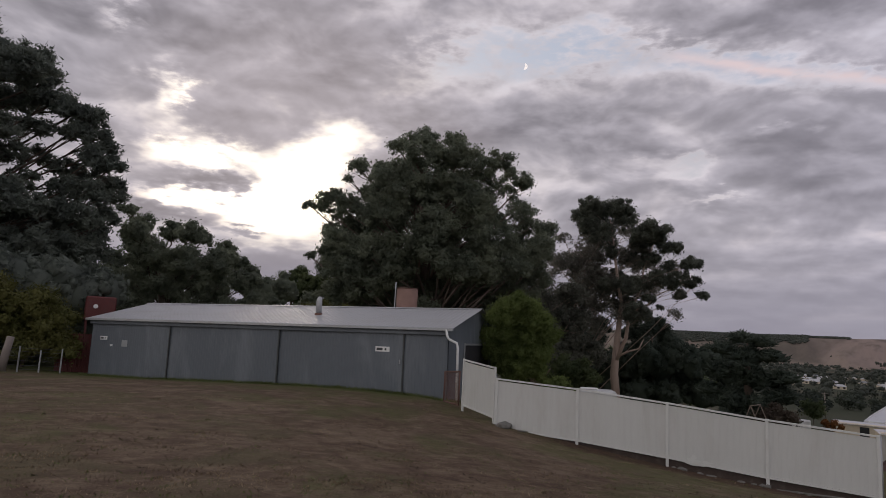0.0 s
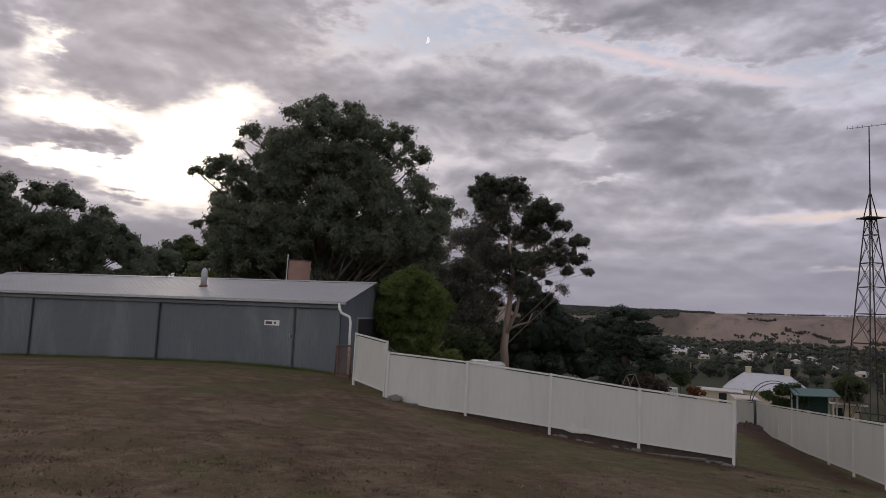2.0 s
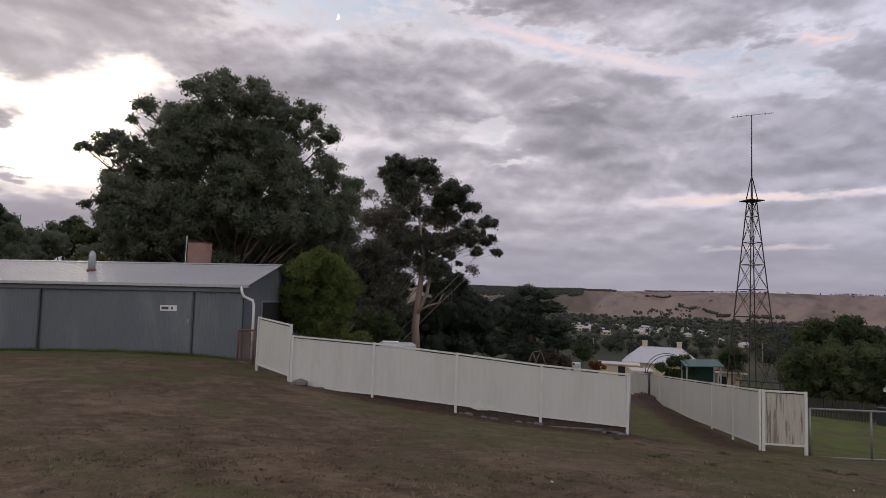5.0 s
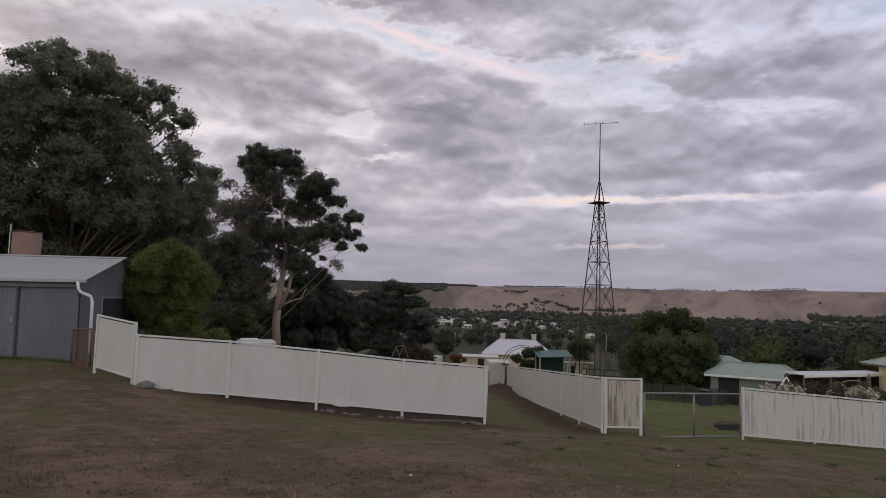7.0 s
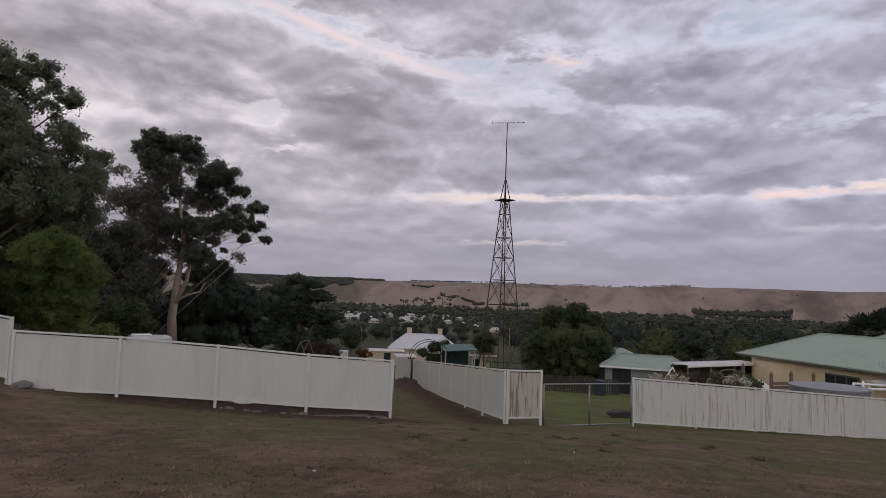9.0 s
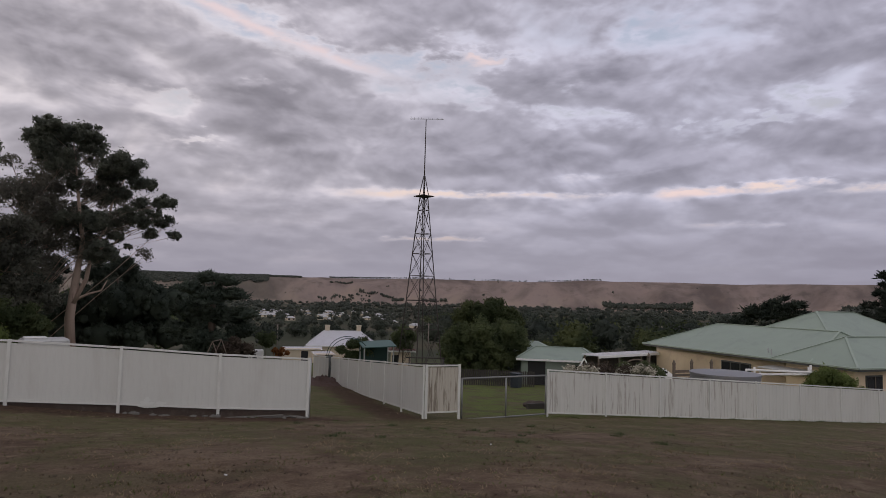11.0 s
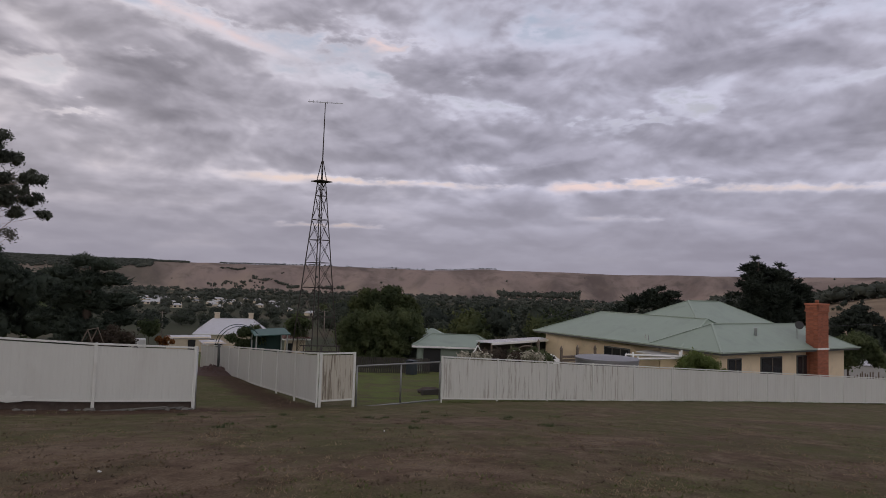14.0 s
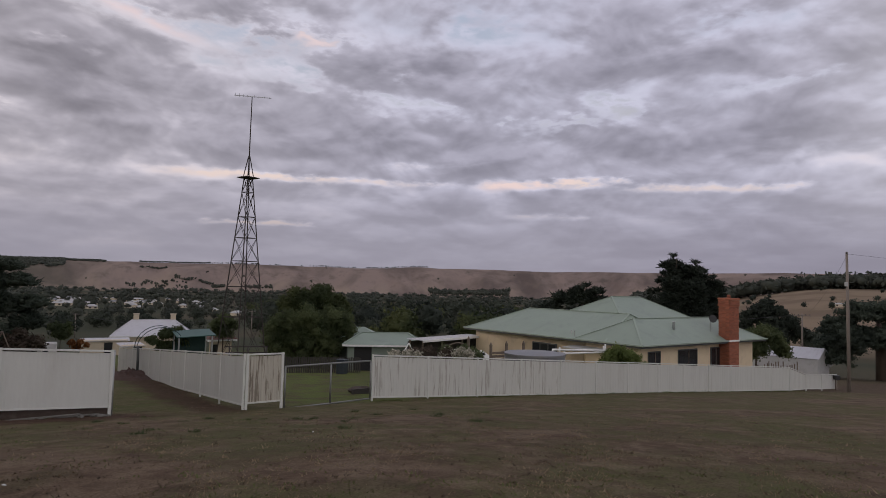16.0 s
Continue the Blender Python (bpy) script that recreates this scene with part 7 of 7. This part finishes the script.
tree("bush", "green leafy rose bush behind the fence", at_angle(69.0, 29.2), 69.0, [(-0.5, -1.55, 0.36), (0.3, -1.5, 0.36), (0.7, -1.6, 0.34), (0, -1.95, 0.7)], [(0, -4, 0.03), (0, -2, 0.02)], MAT["mid"], MAT["bark"], 54, size=0.0315, limbs=False, category="shrub")
tree("bush", "dark green round shrub before the house", at_angle(83.2, 36.2), 83.2, [(0, -1.95, 0.55), (-0.6, -2.2, 0.5), (0.6, -2.2, 0.5), (0, -2.7, 0.9), (1.0, -2.6, 0.4), (-0.9, -2.6, 0.4)], [(0, -5, 0.05), (0, -2.6, 0.02)], MAT["bush"], MAT["bark"], 55, size=0.0315, limbs=False, category="shrub")


def trellis():
    x, y = at_angle(70.0, 31)
    z0 = level(x, y)
    t = thing("trellis_screen", "brown timber garden screen with an arch and pointed posts", "screen", (x, y, z0), -30.5)
    z = lambda el: EYE - 31 * math.tan(radians(el)) - z0
    for s, top in ((-1.5, 5.2), (-0.1, 4.5), (1.35, 5.15), (2.4, 5.1), (3.6, 5.15)):
        bm = bmesh.new()
        zt = z(top)
        box(bm, (s, 0, zt / 2 - 0.25), (0.1, 0.1, zt + 0.1))
        tube(bm, [(s, 0, zt - 0.2), (s, 0, zt - 0.12), (s, 0, zt + 0.05)], [0.07, 0.085, 0.01], 8)
        part("post", bm, MAT["timber"], t)
    bm = bmesh.new()
    pts = [(-0.8 + 0.72 * math.cos(a), 0, z(5.75) + 0.42 * math.sin(a)) for a in np.linspace(math.pi, 0, 12)]
    tube(bm, pts, [0.03] * 12, 6)
    part("arch", bm, MAT["timber"], t)
    for a, b in ((1.4, 2.35), (2.45, 3.55)):
        for k in range(9):
            bm = bmesh.new()
            zz = 0.25 + k * (z(5.75) - 0.25) / 9
            box(bm, ((a + b) / 2, 0, zz), (b - a, 0.03, 0.12))
            part("slat", bm, MAT["timber"], t)


trellis()
x, y = at_angle(75.75, 30.3)
z0 = level(x, y)
t = thing("water_tank", "low round corrugated water tank with a pale lid", "tank", (x, y, z0))
zt = EYE - 30.3 * math.tan(radians(5.6)) - z0
bm = bmesh.new()
prof = []
for k in range(int((zt - 0.1) / 0.076)):
    prof += [(k * 0.076, 1.385), (k * 0.076 + 0.038, 1.415)]
tube(bm, [(0, 0, a) for a, r in prof], [r for a, r in prof], 36)
part("tank_wall", bm, MAT["tank"], t)
bm = bmesh.new()
tube(bm, [(0, 0, prof[-1][0]), (0, 0, zt - 0.06), (0, 0, zt + 0.0)], [1.44, 1.44, 0.1], 36, False)
part("lid", bm, MAT["tank"], t)
bm = bmesh.new()
tube(bm, [(1.3, -0.9, zt + 0.15), (1.3, -0.9, zt - 0.1), (1.36, -0.92, zt - 1.2)], [0.045] * 3, 8)
part("inlet_pipe", bm, MAT["white"], t)
for (a, ea), (b, eb), da, db in (((77.33, -5.37), (81.86, -5.26), 31.5, 36.0), ((78.13, -5.68), (81.72, -5.42), 31.0, 36.0)):
    p, q = Vector((*at_angle(a, da), EYE + da * math.tan(radians(ea)))), Vector((*at_angle(b, db), EYE + db * math.tan(radians(eb))))
    t = thing("water_pipe", "white plastic water pipe running from roof to tank", "pipe", p)
    bm = bmesh.new()
    tube(bm, [(0, 0, -0.5), (0, 0, 0), q - p, q - p + Vector((0, 0, 0.35))], [0.05] * 4, 8)
    part("pipe_run", bm, MAT["white"], t)
for k, (px, py) in enumerate(((58.6, 43),)):
    x, y = at_angle(px, py)
    t = thing("wheelie_bin", "dark blue plastic bin by the shed", "bin", (x, y, level(x, y)), 20 * k)
    part("body", box(bmesh.new(), (0, 0, 0.45), (0.55, 0.6, 0.9), None, 0.05), MAT["bin"], t)
    part("lid", box(bmesh.new(), (0, 0, 0.94), (0.6, 0.66, 0.07), None, 0.02), MAT["bin"], t)
# dark paling fence across the end of the lawn
x, y = at_angle(53.5, 43)
t = thing("paling_fence", "dark weathered paling fence at the end of the lawn", "fence", (x, y, level(x, y)))
for k in range(36):
    ax, ay = x + 0.16 * k * 0.83, y - 0.16 * k * 0.55
    part("paling", box(bmesh.new(), (ax - x, ay - y, level(ax, ay) - level(x, y) + 0.5), (0.03, 0.11, 1.1 + 0.05 * math.sin(k * 2.3)), Matrix.Rotation(radians(57), 4, "Z")), MAT["pale_dark"], t)
x, y = at_angle(60.6, 26)
t = thing("garden_bed", "low dark garden bed edged with an old timber sleeper", "garden bed", (x, y, level(x, y)), -20)
part("soil_heap", lump(bmesh.new(), (0.1, 0.25, 0.02), (0.55, 0.38, 0.42), 71, 0.6, 3), MAT["dark_soil"], t)
bm = bmesh.new()
beam(bm, (-0.75, -0.2, 0.16), (1.0, -0.25, 0.12), 0.12, 0.22)
part("sleeper", bm, MAT["pale_dark"], t)

# ---- right: power poles, white shed, road verge ----
def power_pole(label, az, dist, top_el, arm, lean=0.0, r=0.10):
    x, y = at_angle(az, dist)
    z0 = level(x, y)
    p = thing("power_pole", label, "pole", (x, y, z0), -az)
    zt = EYE + dist * math.tan(radians(top_el)) - z0
    bm = bmesh.new()
    tube(bm, [(0, 0, -0.3), (lean * 0.5, 0, zt / 2), (lean, 0, zt)], [r * 1.15, r, r * 0.75], 12)
    part("shaft", bm, MAT["pole"], p)
    if arm:
        bm = bmesh.new()
        box(bm, (lean, -0.12, zt - 0.25), (arm, 0.1, 0.12))
        part("cross_arm", bm, MAT["pole"], p)
        for s in (-0.45, -0.2, 0.2, 0.45):
            bm = bmesh.new()
            tube(bm, [(lean + s * arm, -0.12, zt - 0.19), (lean + s * arm, -0.12, zt - 0.06)], [0.035, 0.05], 8)
            part("insulator", bm, MAT["black"], p)
    else:
        bm = bmesh.new()
        box(bm, (lean - 0.05, -0.16, zt - 2.2), (0.2, 0.12, 0.3), None, 0.02)
        part("fuse_box", bm, MAT["galv"], p)
        bm = bmesh.new()
        tube(bm, [(lean, -0.15, zt - 0.1), (lean, -0.25, zt - 0.1)], [0.06, 0.05], 8)
        part("insulator", bm, MAT["black"], p)
    return Vector((x, y, z0 + zt - 0.15))


pa = power_pole("tall grey timber power pole at the fence end", 100.1, 50.6, 3.37, 0, -0.05)
pb = power_pole("timber power pole with a cross-arm beyond the house", 97.15, 92, -1.5, 1.9)
pc = power_pole("thin timber power pole among the trees", 71.05, 150, -1.9, 1.6, r=0.14)
pd = power_pole("thin timber power pole down in the town", 37.2, 190, -2.9, 1.6, r=0.14)
pe = power_pole("thin timber power pole behind the lane", 50.6, 170, -2.6, 1.6, r=0.14)


def cable(label, a, b, sag, r=0.012):
    c = thing("power_line", label, "cable", a)
    bm = bmesh.new()
    pts = [Vector(a).lerp(Vector(b), s) - Vector((0, 0, sag * 4 * s * (1 - s))) - Vector(a) for s in np.linspace(0, 1, 17)]
    tube(bm, pts, [r] * 17, 4, False)
    part("conductor", bm, MAT["wire"], c)


cable("thin overhead power cable from the pole", pa, pb, 0.9, 0.007)
cable("thin overhead power cable over the road", pa, Vector((80, -60, 6)), 1.5, 0.007)
cable("thin overhead power cable across the trees", pc, pe, 3.0, 0.03)
cable("thin overhead power cable over the gardens", pe, pd, 3.0, 0.03)
cable("thin overhead power cable behind the house", pc, pb, 2.0, 0.02)


def white_shed():
    x, y = at_angle(96.2, 78)
    z0 = level(x, y)
    s = thing("shed", "white gabled metal shed near the road", "shed", (x, y, z0), -20)
    e, r = EYE - 78 * math.tan(radians(4.75)) - z0, EYE - 78 * math.tan(radians(4.1)) - z0
    w, d = 5.4, 6.5
    bm = bmesh.new()
    pts = [(-w / 2, -0.4), (w / 2, -0.4), (w / 2, e), (0, r), (-w / 2, e)]
    a = [bm.verts.new((px, -d / 2, pz)) for px, pz in pts]
    b = [bm.verts.new((px, d / 2, pz)) for px, pz in pts]
    for i in range(5):
        bm.faces.new((a[i], a[(i + 1) % 5], b[(i + 1) % 5], b[i]))
    bm.faces.new(a[::-1])
    bm.faces.new(b)
    part("wall", bm, MAT["shed_white"], s)
    for sg in (-1, 1):
        bm = bmesh.new()
        ribbed(bm, (sg * (w / 2 + 0.15), -d / 2 - 0.15, e - 0.02), (0, d + 0.3, 0), (-sg * (w / 2 + 0.15), 0, r - e + 0.06), 20, 0.025, 0.02, up=(0, 0, 1))
        part("roof_slope", bm, MAT["white_roof"], s)
    for k in range(3):
        part("paling_rail", box(bmesh.new(), (w / 2 + 1.2, -d / 2 + 0.1, 1.1 + 0.35 * k), (2.2, 0.05, 0.14)), MAT["white"], s)


white_shed()
x, y = at_angle(95.6, 72)
t = thing("paling_fence", "row of dark uneven timber stakes", "fence", (x, y, level(x, y)))
rng = random.Random(3)
for k in range(18):
    ax, ay = at_angle(94.0 + 0.16 * k + rng.uniform(-0.04, 0.04), 72 + rng.uniform(-0.3, 0.3))
    h = rng.uniform(0.9, 1.7)
    part("stake", box(bmesh.new(), (ax - x, ay - y, level(ax, ay) - level(x, y) + h / 2 - 0.1), (0.10, 0.10, h)), MAT["timber"], t)
x, y = at_angle(99.25, 52.5)
t = thing("letterbox", "black letterbox on a post by the drive", "letterbox", (x, y, level(x, y)), -60)
part("post", box(bmesh.new(), (0, 0, 0.35), (0.08, 0.08, 0.9)), MAT["timber"], t)
part("box_body", box(bmesh.new(), (0, 0, 0.9), (0.35, 0.5, 0.3), None, 0.03), MAT["black"], t)
tree("tree", "dark rounded trees beyond the white shed", at_angle(94.9, 120), 94.9, [(-0.5, -0.6, 1.5), (-2, -1.4, 1.6), (1.4, -1.6, 1.6), (-3.2, -3, 1.8), (0, -3.2, 2.4), (3, -3.4, 1.8), (-4, -5, 2), (1, -5.5, 2.4), (4.5, -5.2, 2)], [(0, -12, 0.2), (0, -3, 0.1), (0, -1, 0.04)], MAT["woods"], MAT["bark"], 61, size=0.135, limbs=False)
tree("tree", "olive-green shrubby trees beside the house end", at_angle(92.9, 62), 92.9, [(1.5, -1.9, 0.8), (2.4, -2.4, 0.9), (0.6, -2.3, 0.9), (2.8, -3.3, 1.0), (1.2, -3.2, 1.1), (0, -3.4, 1.1)], [(1, -8, 0.1), (1, -3, 0.06), (1, -2, 0.03)], MAT["mid"], MAT["bark"], 62, size=0.072, limbs=False)


# ---- the valley: town, woods and hill trees ----
def far_house(label, w, d, hgt, roof, group):
    h = thing("far_house", label, "house", (0, 0, -200), 0, group)
    part("wall", box(bmesh.new(), (0, 0, hgt / 2 - 0.5), (w - 0.6, d - 0.6, hgt + 1.0)), MAT["cream"], h)
    bm = bmesh.new()
    hip_roof(bm, -w / 2, w / 2, -d / 2, d / 2, hgt, hgt + d * 0.27, "x", 0.08, -w / 2 + d * 0.3, w / 2 - d * 0.3)
    part("roof", bm, roof, h)
    for sx in (-0.25, 0.25):
        part("window", box(bmesh.new(), (sx * w, -d / 2 + 0.3, hgt * 0.55), (1.6, 0.06, 1.2)), MAT["glass"], h)
    return h


TOWN = "houses of the valley town"
kinds = [("small town house with a white metal roof", 7.8, 5.6, 2.1, MAT["town_roof"]), ("small town house with a grey metal roof", 8, 5.8, 2.1, MAT["tank"]), ("long white town building", 12, 5, 2.2, MAT["town_roof"])]
rng = random.Random(17)
spots = [(rng.uniform(33.5, 47.5), rng.uniform(520, 860), rng.choice((0, 0, 0, 0, 1, 2))) for _ in range(60)]
spots += [(47.3, 480, 0), (49.3, 420, 0), (59.3, 420, 0), (70.3, 900, 0), (52.5, 520, 0), (56, 640, 1), (71.0, 1000, 2), (99.8, 700, 2), (101.2, 640, 0), (102.6, 660, 0), (97.4, 330, 1), (88.0, 900, 0)]
base = {}
for az, d, k in spots:
    x, y = at_angle(az, d)
    m = pose(x, y, level(x, y), 0, 0, rng.uniform(-90, 90) if k != 2 else -az + rng.uniform(-25, 25))
    if k not in base:
        label, w, dp, hg, roof = kinds[k]
        base[k] = far_house(label, w, dp, hg, roof, TOWN)
        base[k].matrix_basis = m
    else:
        copy_thing(base[k], m)


def woods(label, x, y, height, seed, leaves, size, mat, wide=0.42, segs=9, rows=6):
    """A wood of many crowns in one object: tufts of leaves over each stem's place."""
    rng = np.random.RandomState(seed)
    n = len(x)
    z = ground(x, y)
    k = np.repeat(np.arange(n), leaves)
    v = rng.normal(size=(len(k), 3))
    v /= np.linalg.norm(v, axis=1)[:, None]
    r = rng.uniform(0.55, 1.0, len(k)) ** 0.5
    lob = 1 + 0.28 * np.sin(v[:, 0] * 5 + k * 1.7) * np.sin(v[:, 2] * 4 + k * 0.9)
    h = height[k]
    p = np.stack([x[k] + v[:, 0] * r * lob * h * wide, y[k] + v[:, 1] * r * lob * h * wide, z[k] + h * 0.56 + v[:, 2] * r * lob * h * 0.46], -1)
    a = rng.normal(size=p.shape)
    a /= np.linalg.norm(a, axis=1)[:, None]
    b = np.cross(a, rng.normal(size=p.shape))
    b /= np.linalg.norm(b, axis=1)[:, None]
    s = (size * h * rng.uniform(0.6, 1.3, len(k)))[:, None]
    q = np.stack([p - a * s, p + b * s * 0.6, p + a * s, p - b * s * 0.6], 1).reshape(-1, 3)
    # a lumpy heart under each crown
    th, ph = np.meshgrid(np.linspace(0.0, 6.2832, segs + 1)[:-1], np.linspace(0.12, 2.75, rows), indexing="ij")
    u = np.stack([np.cos(th) * np.sin(ph), np.sin(th) * np.sin(ph), np.cos(ph)], -1).reshape(-1, 3)
    ks = np.arange(n)[:, None]
    lob = 0.64 + 0.20 * np.sin(u[:, 0] * 5 + ks * 1.7) * np.sin(u[:, 2] * 5 + ks * 0.9) + 0.05 * rng.normal(size=(n, len(u)))
    hv = height[:, None]
    c = np.stack([x[:, None] + u[:, 0] * lob * hv * wide, y[:, None] + u[:, 1] * lob * hv * wide, z[:, None] + hv * 0.56 + u[:, 2] * lob * hv * 0.46], -1).reshape(-1, 3)
    i, j = np.meshgrid(np.arange(segs), np.arange(rows - 1), indexing="ij")
    f = np.stack([i * rows + j, i * rows + j + 1, (i + 1) % segs * rows + j + 1, (i + 1) % segs * rows + j], -1).reshape(-1, 4)
    f = (f[None] + (np.arange(n) * segs * rows)[:, None, None]).reshape(-1, 4)
    ob = array_part("woods", np.concatenate([c, q]), np.concatenate([f, np.arange(4 * len(k)).reshape(-1, 4) + len(c)]), mat, None, smooth=True)
    tagged(ob, label, "woods", kind="stuff")


rg = np.random.RandomState(5)


def belt(n, az0, az1, d0, d1):
    a, d = np.radians(rg.uniform(az0, az1, n)), rg.uniform(d0, d1, n)
    return d * np.sin(a), d * np.cos(a)


def woods_in(label, n, az0, az1, d0, d1, h0, h1, leaves, size, mat, thin=None, segs=9, rows=6, wide=0.47):
    x, y = belt(n, az0, az1, d0, d1)
    keep = np.ones(n, bool)
    if thin:
        keep = swell(x, y, thin[0], thin[1]) > thin[2]
    x, y = x[keep], y[keep]
    woods(label, x, y, rg.uniform(h0, h1, len(x)), int(n + az0 * 7) % 997, leaves, size, mat, wide, segs, rows)


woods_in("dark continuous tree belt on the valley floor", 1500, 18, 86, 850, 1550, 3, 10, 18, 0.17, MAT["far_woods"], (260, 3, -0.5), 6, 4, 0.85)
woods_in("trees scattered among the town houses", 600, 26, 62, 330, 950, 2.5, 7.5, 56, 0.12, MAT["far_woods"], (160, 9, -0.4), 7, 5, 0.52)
woods_in("olive-green trees below the gardens", 70, 51, 84, 105, 280, 3, 8, 520, 0.05, MAT["olive"], (90, 5, -0.2), 14, 9)
woods_in("dark rounded trees below the gardens", 66, 51, 86, 130, 330, 4, 11, 520, 0.05, MAT["woods"], (90, 8, -0.1), 14, 9)
woods_in("dark trees beyond the gardens", 330, 50, 86, 260, 850, 4, 11, 90, 0.09, MAT["woods"], (150, 2, -0.3), 9, 6, 0.55)
woods_in("olive trees beyond the gardens", 130, 50, 85, 240, 650, 4, 10, 90, 0.09, MAT["olive"], (150, 12, -0.2), 9, 6, 0.55)
woods_in("dark garden trees before the town", 40, 33, 47, 170, 330, 3, 7, 330, 0.06, MAT["woods"], None, 12, 8)
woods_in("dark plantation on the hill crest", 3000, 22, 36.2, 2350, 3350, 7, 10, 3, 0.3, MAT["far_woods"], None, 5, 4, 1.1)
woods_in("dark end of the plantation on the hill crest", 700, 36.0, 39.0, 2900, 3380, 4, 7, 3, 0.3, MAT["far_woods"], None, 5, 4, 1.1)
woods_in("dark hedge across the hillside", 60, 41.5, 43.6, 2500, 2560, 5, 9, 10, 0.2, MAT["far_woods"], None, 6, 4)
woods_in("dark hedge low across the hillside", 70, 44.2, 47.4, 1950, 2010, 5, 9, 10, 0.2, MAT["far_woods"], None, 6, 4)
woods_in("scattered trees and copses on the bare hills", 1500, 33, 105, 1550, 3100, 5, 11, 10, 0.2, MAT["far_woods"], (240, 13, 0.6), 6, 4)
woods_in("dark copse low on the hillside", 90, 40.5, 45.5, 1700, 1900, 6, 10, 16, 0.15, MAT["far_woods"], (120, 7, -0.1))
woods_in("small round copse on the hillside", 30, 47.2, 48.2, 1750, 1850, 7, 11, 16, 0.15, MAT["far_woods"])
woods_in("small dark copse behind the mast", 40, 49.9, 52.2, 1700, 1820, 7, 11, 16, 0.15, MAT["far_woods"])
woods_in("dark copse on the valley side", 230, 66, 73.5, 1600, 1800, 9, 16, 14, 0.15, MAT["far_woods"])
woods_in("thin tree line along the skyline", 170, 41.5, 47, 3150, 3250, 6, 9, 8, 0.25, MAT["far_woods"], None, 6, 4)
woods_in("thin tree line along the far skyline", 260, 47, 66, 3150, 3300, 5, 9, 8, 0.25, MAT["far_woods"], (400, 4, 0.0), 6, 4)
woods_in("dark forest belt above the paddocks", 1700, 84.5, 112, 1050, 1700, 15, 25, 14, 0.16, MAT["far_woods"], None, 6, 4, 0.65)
woods_in("scattered paddock trees and hedges", 90, 92, 108, 500, 1150, 4, 9, 60, 0.09, MAT["woods"], (150, 6, 0.2))
woods_in("dark trees beyond the road", 40, 94, 112, 150, 330, 4, 7, 260, 0.045, MAT["woods"], None, 12, 8)
woods_in("woods behind the gums on the slope", 140, -45, 29, 95, 240, 8, 13, 110, 0.08, MAT["mid"], None, 10, 7)


# ---- the half moon ----
def build_moon():
    m = bpy.data.materials.new("moonlit_disc")
    m.use_nodes = True
    n = Nodes(m.node_tree)
    b = m.node_tree.nodes["Principled BSDF"]
    b.inputs["Base Color"].default_value = (0.6, 0.57, 0.55, 1)
    n.put(b.inputs["Emission Color"], n.mix(n.ramp(n.noise(n.local(), 0.08, 3.0), 0.4, 0.6), (1.0, 0.9, 0.86), (0.8, 0.74, 0.72)))
    b.inputs["Emission Strength"].default_value = 1.0
    az, el, d, r = 12.73, 24.36, 4300.0, 21.0
    x, y = at_angle(az, d * math.cos(radians(el)))
    t = new("moon")
    t.matrix_basis = look((x, y, EYE + d * math.sin(radians(el))), (0, 0, EYE), 12)
    tagged(t, "small pale half moon high in the sky", "moon", kind="structure")
    bm = bmesh.new()
    rim = [(r * math.cos(a), r * math.sin(a)) for a in np.linspace(math.pi / 2, 3 * math.pi / 2, 20)]
    inner = [(-0.12 * r * math.cos(a), r * math.sin(a)) for a in np.linspace(-math.pi / 2, math.pi / 2, 12)][1:-1]
    prism(bm, rim + inner, -1.0, 1.0)
    part("lit_half", bm, m, t)


build_moon()
